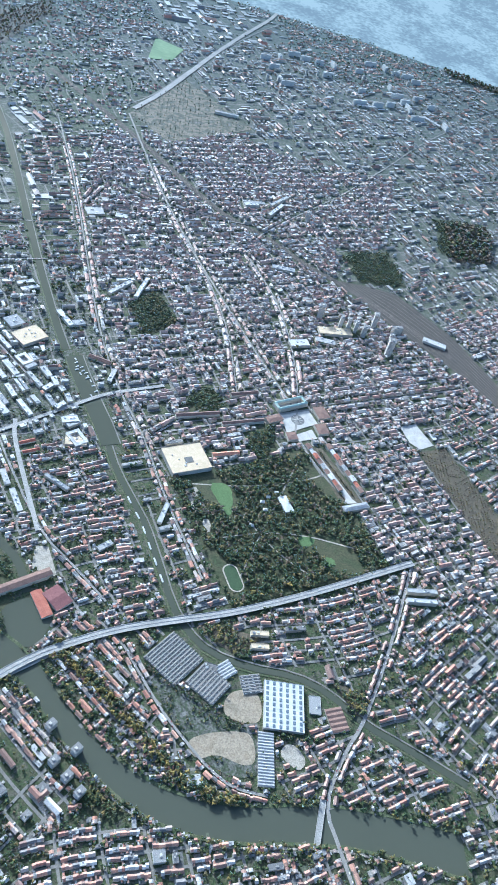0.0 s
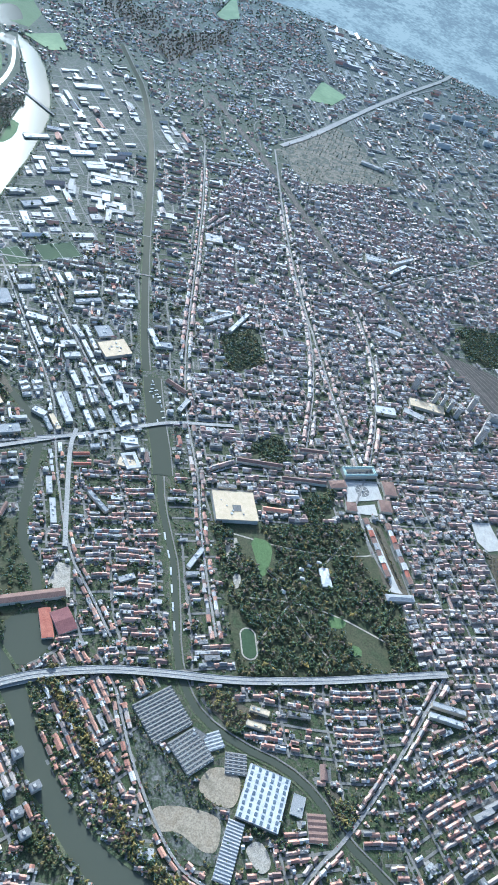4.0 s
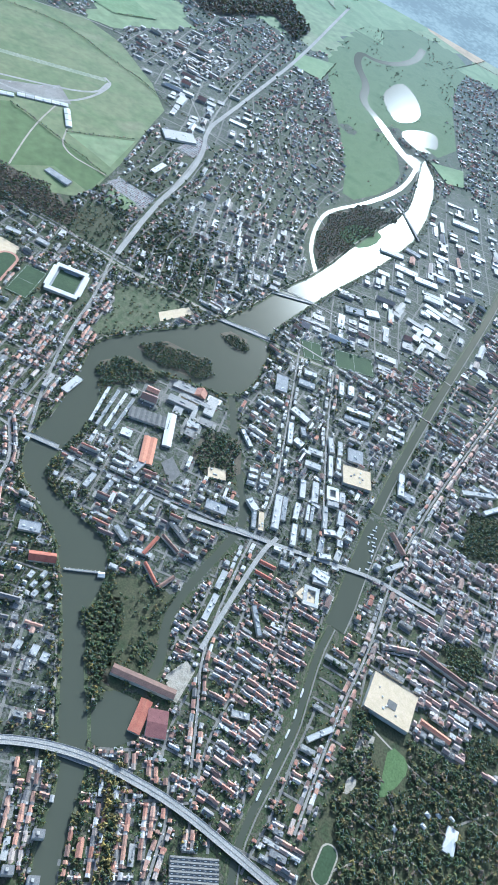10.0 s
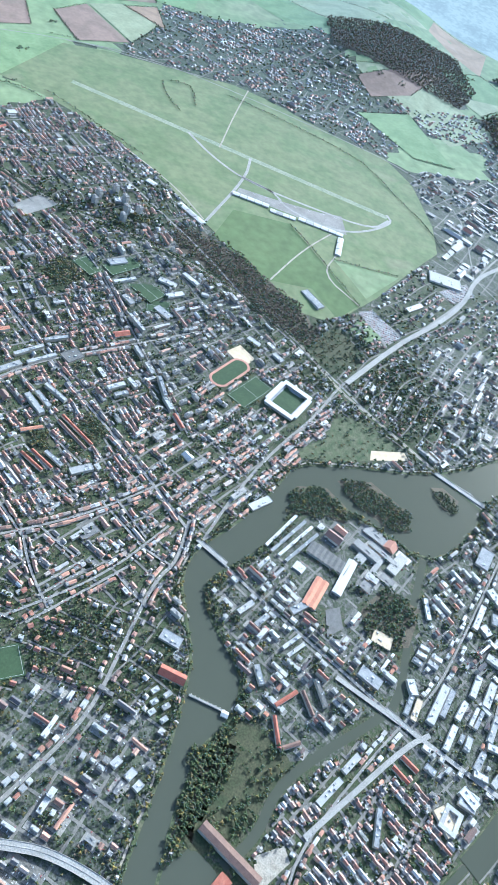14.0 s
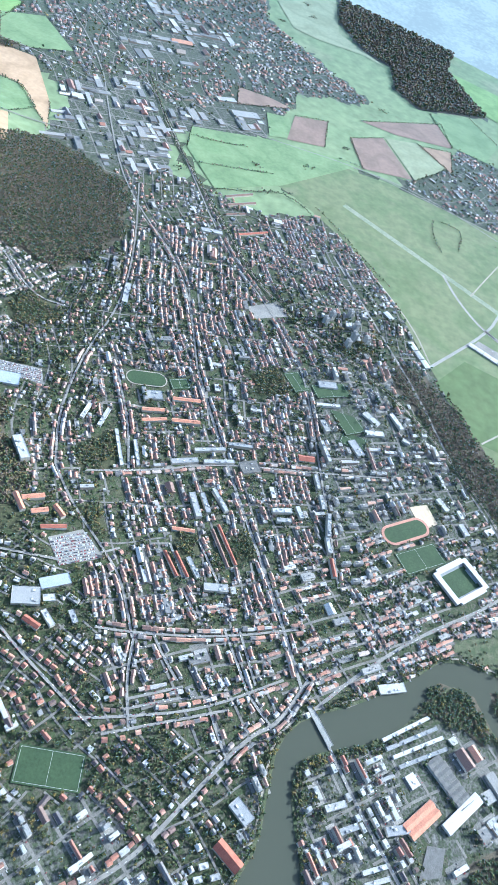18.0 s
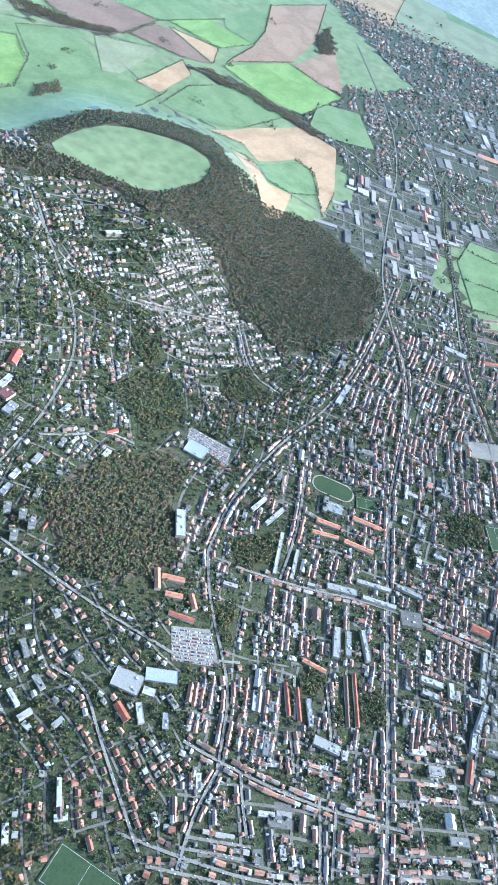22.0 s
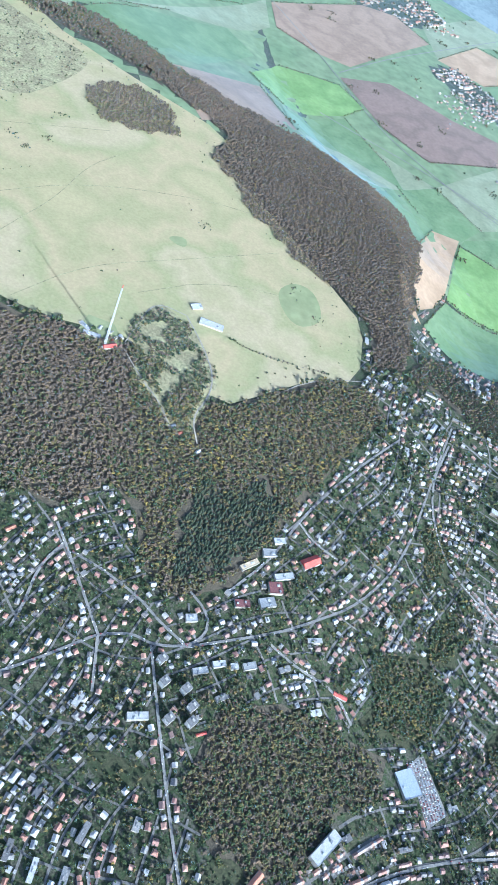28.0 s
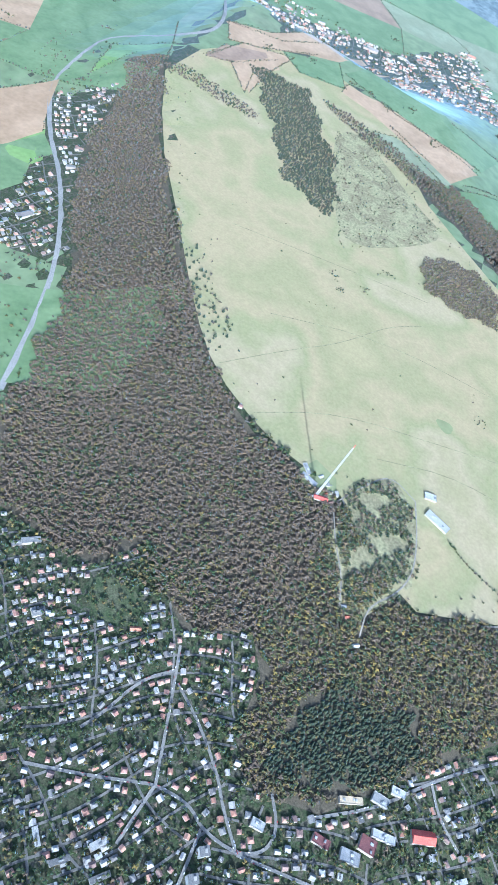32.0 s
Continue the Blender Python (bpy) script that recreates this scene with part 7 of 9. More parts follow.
ROW_Q = [(983, 5, 132, 72, 17, 12, "W"), (954, -24, 131, 82, 21, 12, "W"), (870, 14, 132, 82, 15, 12, "W"), (894, -48, -135, 38, 19, 12, "W"), (824, 39, -126, 39, 18, 12, "W"), (806, 96, 125, 57, 16, 10, "G"), (772, 114, -128, 39, 17, 12, "W"), (896, -95, 131, 40, 20, 12, "W"), (843, -33, 128, 56, 20, 12, "W"), (808, 6, 115, 45, 18, 12, "W"), (780, 38, 130, 25, 17, 12, "W"), (753, 75, 117, 40, 17, 12, "W"), (959, 142, 130, 127, 22, 12, "W"), (957, 112, 130, 90, 15, 10, "G"), (931, 83, 127, 63, 16, 12, "W"), (910, 54, 128, 61, 10, 12, "W"), (900, 43, 128, 61, 11, 10, "G"), (874, 150, 130, 77, 16, 12, "W"), (850, 108, 133, 42, 15, 12, "W"), (866, 118, 130, 26, 11, 10, "G"), (972, 226, 135, 57, 13, 10, "G"), (957, 210, 135, 65, 16, 9, "S"), (1013, 196, 171, 43, 23, 12, "W"), (1108, 108, -135, 27, 14, 12, "W"), (1092, 126, -135, 28, 14, 12, "W"), (1077, 146, -141, 28, 14, 10, "G"), (1075, 85, -135, 31, 14, 12, "W"), (1060, 106, -140, 30, 15, 12, "W"), (1072, -142, -141, 50, 22, 12, "W"), (1036, -94, -140, 53, 22, 12, "W"), (1069, -219, 140, 65, 18, 12, "W"), (1006, -151, 132, 89, 14, 12, "W"), (1043, -238, 134, 60, 15, 12, "W"), (1000, -186, 132, 50, 14, 12, "W"), (996, -270, 132, 58, 54, 10, "G"), (1215, -208, -169, 71, 27, 12, "W"), (1170, -116, 132, 95, 17, 12, "W"), (1128, -115, -169, 33, 25, 12, "W"), (1156, -166, 145, 38, 18, 10, "G"), (1353, -246, -138, 43, 80, 10, "G"), (1243, -454, 133, 65, 18, 12, "W"), (1220, -484, 133, 50, 23, 12, "W"), (1169, -538, -144, 39, 31, 12, "W"), (1315, -338, -140, 60, 28, 10, "G"), (1346, -388, -136, 46, 23, 12, "W"), (1133, -432, -138, 91, 19, 12, "W"), (1108, -398, -138, 94, 19, 10, "G"), (1006, -510, -147, 64, 20, 12, "W"), (984, -479, -145, 67, 19, 12, "W"), (834, -338, 128, 97, 20, 12, "W"), (784, -326, -153, 42, 30, 10, "G"), (684, -144, 163, 79, 21, 9, "B"), (634, -69, -101, 69, 15, 12, "W"), (838, 289, -150, 48, 13, 8, "R"), (820, 324, -152, 50, 12, 8, "R"), (815, 242, -146, 29, 17, 10, "G")]

WAYS = {
    "W": ("roof_pale", "flat-roofed building with a pale roof"), "G": ("grey", "flat-roofed building with a grey roof"), "D": ("dark", "low hall with a dark flat roof"), "S": ("beige", "building with a beige gravel roof"), "K": ("maroon", "school building with a dark red flat roof"),
    "O": ("orangeroof", "long building with an orange tiled roof"), "R": ("redroof", "building with a dark red tiled roof"), "B": ("brownroof", "long building with a brown tiled roof"), "T": ("brightred", "building with a bright red roof"),
}
for x, y, deg, L, Wd, h, way in itertools.chain(ROW_A, ROW_B, ROW_C, ROW_D, ROW_E, ROW_F, ROW_G, ROW_H, ROW_I, ROW_J, ROW_K, ROW_L, ROW_M, ROW_N, ROW_O, ROW_P, ROW_Q):
    mat, label = WAYS[way]
    a = radians(deg)
    u, v = Vector((math.cos(a), math.sin(a))) * L / 2, Vector((-math.sin(a), math.cos(a))) * Wd / 2
    c = Vector((x, y))
    q = [tuple(p) for p in (c - u - v, c + u - v, c + u + v, c - u + v)]
    if h >= 30:
        tower_block(x, y, deg, L, Wd, h, label="tall pale concrete tower block", group="tower blocks")
    elif way in "ORBT":
        ridge_hall(q, h, Wd * 0.3, mat, label, "long_building", 1, "wall_one", L < 25, 2 if way == "O" else 0)
    else:
        flat_hall(q, h, mat, label, "flat_roofed_building", 2 + L // 40, 0, "wall_one")

for q in [[(953, -83), (923, -110), (892, -70), (921, -41)], [(758, 170), (728, 145), (698, 177), (733, 210)], [(733, 231), (700, 206), (665, 256), (703, 288)]]:
    court(q, 12, 11, "roof_pale", "square block of pale flat roofs round a court", pitched=False)
for k, (x, y) in enumerate([(42, -3603), (-60, -3676), (-167, -3813), (-248, -3776), (-350, -3767), (-455, -3782), (-13, -3451), (-646, -3798), (-759, -4019), (-867, -4010), (-945, -3944), (-1033, -3944), (-1086, -3863), (-851, -3598), (-880, -3457), (-924, -3371), (-802, -3256), (-931, -3265), (-1036, -3502), (-1117, -3397), (-969, -3114), (-1156, -3082), (-621, -3397), (-577, -3158), (-707, -3198), (-45, -3228), (-92, -3188), (-395, -3548)]):
    tower_block(x, y, (15, 100, 25, 20)[k % 4], (75, 60, 95)[k % 3], 18, 30, "roof_pale", "long white apartment slab with a flat roof", "white apartment slabs", "white")
for x, y, deg, L, h in ((-360, -664, 80, 30, 66), (-456, -647, 20, 44, 34), (-421, -575, 80, 24, 40), (-308, -590, 79, 28, 46)):
    tower_block(x, y, deg, L, 18, h, label="tall grey office tower beside the railway", group="office towers")
for x, y in [(3019, 682), (3068, 656), (3116, 582), (3049, 557), (2925, 590), (2983, 564), (2982, 515)]:
    tower_block(x, y, 25, 24, 15, 38)
for x, y in [(1663, 1900), (1665, 1851), (1710, 1833), (1721, 1796), (1670, 1775), (1716, 1764)]:
    tower_block(x, y, 35, 19, 17, 20, label="square white apartment block with a flat roof", group="square apartment blocks")
for x, y in [(616, 1136), (553, 1185), (596, 1213), (564, 1243), (533, 1273)]:
    tower_block(x, y, 50, 22, 16, 22, label="square white apartment block with a flat roof", group="square apartment blocks")
for k, (x, y) in enumerate([(2173, 602), (2197, 562), (2246, 517), (2119, 600), (2139, 561), (2187, 513), (2074, 588), (2100, 545), (2007, 570), (2027, 524), (1954, 565), (1968, 527), (1944, 494), (1905, 535)]):
    tower_block(x, y, 113 if k % 3 else 23, 26, 11, 14, label="small pale apartment slab among lawns", group="apartment slabs")
sports_ground([(1487, -500), (1442, -568), (1387, -480), (1438, -421)], "green playing field with white lines")
sports_ground([(1406, -598), (1299, -724), (1246, -631), (1348, -521)], "green playing field with white lines")
sports_ground([(2572, 625), (2619, 554), (2505, 524), (2460, 593)], "green playing field with white lines")
sports_ground([(2655, 713), (2714, 590), (2660, 571), (2592, 689)], "green playing field with white lines")
sports_ground([(2670, 808), (2704, 754), (2619, 725), (2583, 777)], "green playing field with white lines")
sports_ground([(2466, 1186), (2495, 1128), (2453, 1113), (2424, 1170)], "green playing field with white lines")
claim([(-386, -68), (-449, -98), (-501, 0), (-447, 32), (-410, 7)], 4)
tagged(drape("pavement_yard", [(-386, -68), (-449, -98), (-501, 0), (-447, 32), (-410, 7)], 1.5, 40, M["paving"]), "pale paved market square", "yard", kind="structure")
claim([(362, 379), (328, 364), (291, 450), (328, 470)], 4)
tagged(drape("pavement_yard", [(362, 379), (328, 364), (291, 450), (328, 470)], 1.5, 40, M["gravel"]), "bare gravel court in the park", "yard", kind="structure")
claim([(2963, 985), (3067, 862), (2991, 823), (2906, 949)], 4)
tagged(drape("pavement_yard", [(2963, 985), (3067, 862), (2991, 823), (2906, 949)], 1.5, 40, M["street"]), "grey asphalt yard round a roundabout", "yard", kind="structure")
claim([(2251, 351), (2283, 289), (2216, 255), (2172, 309)], 4)
tagged(drape("pavement_yard", [(2251, 351), (2283, 289), (2216, 255), (2172, 309)], 1.5, 40, M["beige"]), "sandy yard beside the running track", "yard", kind="structure")
claim([(1259, 352), (1261, 308), (1200, 322), (1182, 378)], 4)
tagged(drape("pavement_yard", [(1259, 352), (1261, 308), (1200, 322), (1182, 378)], 1.5, 40, M["dark"]), "dark asphalt factory yard", "yard", kind="structure")
claim([(739, 729), (743, 656), (709, 655), (670, 746)], 4)
tagged(drape("pavement_yard", [(739, 729), (743, 656), (709, 655), (670, 746)], 1.5, 40, M["gravel"]), "pale yard beside the mill", "yard", kind="structure")
# waste ground, rubble and yards between the workshops and the river
WASTE = [(420, 974), (331, 1014), (245, 1068), (156, 1106), (119, 1173), (168, 1211), (238, 1203), (294, 1153), (358, 1084)]
claim(WASTE, 4)
tagged(drape("ground_waste", smooth(WASTE, True, 1), 1.0, 40, M["paved"]), "overgrown waste ground by the old factory", "waste ground", kind="structure")
for q, mat, lab in (([(318, 1137), (267, 1113), (196, 1102), (160, 1107), (151, 1172), (180, 1183), (220, 1169), (246, 1161), (294, 1180)], "earth", "bare sandy rubble of a cleared site"), ([(237, 1066), (219, 1003), (142, 995), (135, 1076), (182, 1084)], "earth", "bare earth yard between workshop and hall"), ([(101, 1143), (69, 1113), (30, 1155), (51, 1185), (78, 1167)], "gravel", "pale gravel yard beside the long shed")):
    claim(q, 3)
    tagged(drape("pavement_yard", smooth(q, True, 2), 1.5, 30, M[mat]), lab, "yard", kind="structure")
tagged(ribbon("road_taxiway", smooth([(3540, -139), (3357, -57), (2961, 256)]), 13, 1.9, M["highway"]), "pale concrete airfield taxiway", "taxiway", kind="structure")
tagged(ribbon("road_taxiway", smooth([(3357, -57), (3274, -172), (3149, -188), (3019, -367), (3031, -547), (3131, -743), (3197, -741)]), 13, 1.9, M["highway"]), "pale concrete airfield taxiway", "taxiway", kind="structure")
tagged(ribbon("road_farm_track", smooth([(1147, 2951), (1281, 3151), (1411, 3320), (1514, 3532), (1625, 3643)]), 3, 2.2, M["heath"]), "faint worn track over the hilltop", "track", kind="structure")
claim_line(smooth([(1791, 2897), (1830, 2776), (1846, 2670), (1821, 2588), (1769, 2520), (1778, 2440)]), 7, 3)
claim_line([(1598, 2722), (1636, 2632), (1685, 2559), (1709, 2484)], 6, 3)
tagged(ribbon("road_farm_track", smooth([(1791, 2897), (1830, 2776), (1846, 2670), (1821, 2588), (1769, 2520), (1778, 2440)]), 4, 2.6, M["gravel"]), "pale gravel track over the hilltop", "track", kind="structure")
tagged(ribbon("road_farm_track", smooth([(2430, 2745), (2170, 2723), (1995, 2613)]), 4, 2.2, M["gravel"]), "pale gravel track over the hilltop", "track", kind="structure")


# the radio mast on the hilltop
mast = stand("radio_mast", (1545, 2728), 10, "tall white lattice radio mast with a red tip", "radio mast")
for sx_, sy_ in ((-1, -1), (1, -1), (1, 1), (-1, 1)):
    bm = bmesh.new()
    lo, hi = Vector((sx_ * 2.2, sy_ * 2.2, 0)), Vector((sx_ * 1.0, sy_ * 1.0, 205))
    ring_lo = [bm.verts.new(lo + Vector(p)) for p in ((-0.5, -0.5, 0), (0.5, -0.5, 0), (0.5, 0.5, 0), (-0.5, 0.5, 0))]
    ring_hi = [bm.verts.new(hi + Vector(p)) for p in ((-0.4, -0.4, 0), (0.4, -0.4, 0), (0.4, 0.4, 0), (-0.4, 0.4, 0))]
    for k in range(4):
        bm.faces.new((ring_lo[k], ring_lo[(k + 1) % 4], ring_hi[(k + 1) % 4], ring_hi[k]))
    part("leg", bm, M["white"], mast)
for k in range(20):
    s_ = 4.4 - 2.2 * k / 20
    part("brace", box_bm(s_ + 0.6, s_ + 0.6, 0.7, 6 + k * 10), M["white"], mast)
part("tip", box_bm(2.0, 2.0, 9, 205), M["brightred"], mast, "red mast tip")

# the weir across the river
weir = stand("weir", (1068, 743), math.degrees(math.atan2(706 - 779, 1042 - 1095)), "long grey weir across the river", "weir")
part("sill", box_bm(92, 5, 3.2, 0), M["concrete"], weir)
for k in range(9):
    part("gate_pier", moved(box_bm(2, 8, 5, 0), -42 + k * 10.5, 0), M["concrete"], weir)
part("walkway", box_bm(92, 2.2, 0.5, 5), M["grey"], weir)
house_q = [(1046, 712), (1036, 698), (1024, 707), (1034, 721)]
ridge_hall(house_q, 8, 3, "white", "small white keeper's house at the weir", "keepers_house", 1)


# barges and boats on the canal
def boat(x, y, deg, L, Wd, label):
    ob = stand("barge", (x, y), deg, label, "boat", "boats on the canal")
    hull = bmesh.new()
    side = [(-L / 2, -Wd / 2), (L * 0.36, -Wd / 2), (L / 2, 0), (L * 0.36, Wd / 2), (-L / 2, Wd / 2)]
    low = [hull.verts.new((x_ * 0.97, y_ * 0.85, 0.4)) for x_, y_ in side]
    high = [hull.verts.new((x_, y_, 2.2)) for x_, y_ in side]
    hull.faces.new(high)
    for k in range(5):
        hull.faces.new((low[k], low[(k + 1) % 5], high[(k + 1) % 5], high[k]))
    part("hull", hull, M["white"], ob)
    part("cabin", moved(box_bm(L * 0.5, Wd * 0.62, 1.6, 2.2), -L * 0.12, 0), M["white"], ob)
    return ob


for k, (x, y) in enumerate([(763, -128), (752, -93), (738, -92), (736, -58), (719, -67), (713, -42), (698, -31), (687, -9), (675, 16), (687, 39), (758, -112), (730, -75), (709, -50), (751, -77)]):
    boat(x, y, 35 if k % 3 else 120, 13, 4.4, "small white motor boat moored in the basin")
QUAY = [(560, 375), (527, 425), (497, 483), (470, 530), (450, 582), (430, 632), (410, 682), (388, 735), (372, 775)]
for (xa, ya), (xb, yb) in list(zip(QUAY, QUAY[1:]))[1:7]:
    boat((xa + xb) / 2 + 6, (ya + yb) / 2, math.degrees(math.atan2(yb - ya, xb - xa)), 27, 4.8, "long white barge moored at the quay")


# patches and paths of the airfield
for q, col, lab in (([(3094, 81), (3034, -166), (2766, -229), (2709, -242), (2520, -290), (2440, -165), (2605, -112), (2640, 86), (2896, 225)], "darkgrass", "dark green field beside the hangars"), ([(2806, -290), (2711, -573), (2567, -348)], "pasture", "green plot at the airfield edge"), ([(2452, -275), (2392, -200), (2300, -260), (2350, -330)], "pasture", "pale rough grass plot")):
    tagged(drape("field", q, 1.7, 60, M[col]), lab, "field", "fields")
for line in ([(2640, 60), (2860, -170), (3010, -380)], [(3000, 240), (3200, 300), (3400, 420), (3600, 560)], [(4250, -350), (3950, -180), (3600, 0)], [(2520, -300), (2700, -190), (2850, -330)]):
    tagged(ribbon("road_airfield_path", smooth(line), 7, 2.0, M["gravel"]), "pale path across airfield grass", "track", kind="structure")
for line in ([(200, 690), (120, 480), (60, 330), (0, 180)], [(390, 360), (150, 330), (-60, 250), (-110, 190)], [(300, 560), (60, 480), (-200, 520)], [(330, 470), (200, 420), (100, 560), (-20, 640)]):
    tagged(ribbon("pavement_park_path", smooth(line), 5, 1.4, M["gravel"]), "pale gravel walk in the park", "path", kind="structure")
car_park([(2645, -752), (2713, -944), (2620, -930), (2570, -790)], "rows of parked cars in front of a supermarket")
car_park([(2491, -281), (2499, -346), (2362, -433), (2301, -329)], "rows of cars on a dealer's lot")
claim([(1795, -33), (1782, -159), (1745, -159), (1755, -11)], 3)
tagged(drape("ground_sand_court", [(1795, -33), (1782, -159), (1745, -159), (1755, -11)], 1.6, 40, M["beige"]), "beige sand court by the river", "court", kind="structure")
for q, col in (([(2102, 3077), (2180, 3150), (2250, 3130), (2265, 3040), (2240, 2960), (2138, 2926)], "greener"), ([(940, 4529), (1030, 4673), (1404, 4348), (1555, 4270), (1478, 4075), (1236, 3780), (1082, 4137)], "heath"), ([(1750, 3250), (1830, 3270), (1820, 3200)], "greener")):
    tagged(drape("ground_patch", smooth(q, True, 2), 2.1, 60, M[col]), "rough patch of greener ground on the hilltop", "grassland", kind="structure")
# the compound round the mast and the hilltop farm
tagged(drape("pavement_mast_yard", [(1470, 2760), (1505, 2835), (1574, 2812), (1599, 2744), (1544, 2711)], 2.3, 40, M["greener"]), "grassy fenced compound round the radio mast", "yard", kind="structure")
for x, y, a_, w_, d_, mat, lab in ((1535, 2790, 60, 14, 9, "roof_pale", "white equipment building at the mast"), (1566, 2748, 55, 8, 6, "redroof", "red-roofed farmhouse on the hilltop"), (1584, 2728, 55, 18, 9, "brownroof", "brown-roofed barn on the hilltop"),
                                   (1532, 2716, 20, 13, 8, "roof_pale", "pale-roofed shed on the hilltop"), (1718, 2490, 30, 14, 9, "grey", "grey house at the wood edge"), (1735, 2470, 30, 12, 9, "redroof", "house at the wood edge"), (1779, 2418, 40, 15, 9, "white", "white house in a clearing"), (1339, 2216, 30, 24, 10, "orangeroof", "house in a clearing"), (1373, 2241, 40, 16, 10, "grey", "house in a clearing")):
    c_, s_ = math.cos(radians(a_)), math.sin(radians(a_))
    ridge_hall([(x + u * w_ / 2 * c_ - v * d_ / 2 * s_, y + u * w_ / 2 * s_ + v * d_ / 2 * c_) for u, v in ((-1, -1), (1, -1), (1, 1), (-1, 1))], 5, 3, mat, lab, "farm_building", 1)
for line in ([(1598, 2722), (1636, 2632), (1685, 2559), (1709, 2484)], [(1599, 2744), (1640, 2830), (1700, 2935), (1791, 2897)]):
    tagged(ribbon("road_farm_track", smooth(line), 3.5, 2.6, M["gravel"]), "pale gravel track over the hilltop", "track", kind="structure")

for q, col, lab in (([(296, 342), (234, 329), (214, 375), (221, 474), (249, 429)], "grass", "green lawn in the park"), ([(26, 497), (-34, 493), (-25, 525), (17, 536)], "grass", "green lawn in the park"), ([(307, 486), (283, 480), (277, 525), (295, 534)], "gravel", "bare gravel court in the park"),
                    ([(-55, 560), (-85, 560), (-90, 590), (-60, 595)], "grass", "green lawn in the park")):
    claim(q, 3)
    tagged(drape("ground_plot", smooth(q, True, 1), 1.7, 40, M[col]), lab, "plot", kind="structure")
for x, y in ((117, 415), (106, 362), (80, 339), (125, 385), (159, 482)):
    ridge_hall([(x - 7, y - 5), (x + 7, y - 5), (x + 7, y + 5), (x - 7, y + 5)], 6, 3, "white", "small white tent in the park", "tent", 1, "white", True)

# faint tracks worn into the hilltop grass
for line in ([(1300, 2860), (1500, 3040), (1800, 3150), (2160, 3290)], [(1180, 3260), (1500, 3440), (1900, 3500), (2090, 3480)], [(1650, 2960), (1900, 3080), (2230, 3060)], [(900, 3560), (1200, 3660), (1600, 3780)]):
    tagged(ribbon("road_worn_track", smooth(line), 3, 2.0, M["heath"]), "faint worn track in hilltop grass", "track", kind="structure")


# light aircraft on the apron
def light_aircraft(x, y, deg):
    ob = stand("light_aircraft", (x, y), deg, "small white light aircraft parked on the apron", "aircraft", "light aircraft")
    body = bmesh.new()
    bmesh.ops.create_cone(body, cap_ends=True, segments=10, radius1=0.75, radius2=0.25, depth=7.5, matrix=Matrix.Translation((0, 0, 3.0)) @ Euler((0, math.pi / 2, 0)).to_matrix().to_4x4())
    fuselage = part("fuselage", body, M["white"], ob)
    part("cabin", moved(box_bm(1.9, 1.1, 0.8, 3.4), -1.6, 0), M["glass"], fuselage)
    part("wing", moved(box_bm(1.6, 10.8, 0.22, 3.6), -1.5, 0), M["white"], ob)
    part("tailplane", moved(box_bm(0.9, 3.4, 0.16, 3.2), 3.4, 0), M["white"], ob)
    part("tail_fin", moved(box_bm(1.0, 0.16, 1.5, 3.2), 3.4, 0), M["brightred"], ob, "red tail fin")
    for wx, wy in ((-1.2, 1.1), (-1.2, -1.1), (-3.2, 0)):
        part("wheel_leg", moved(box_bm(0.35, 0.3, 1.4, 1.2), wx, wy), M["dark"], ob)


for k, (x, y) in enumerate(((3232, -60), (3212, -112), (3190, -178), (3168, -240), (3150, -305), (3132, -372), (3118, -425))):
    light_aircraft(x, y, 155 + 14 * (k % 3))

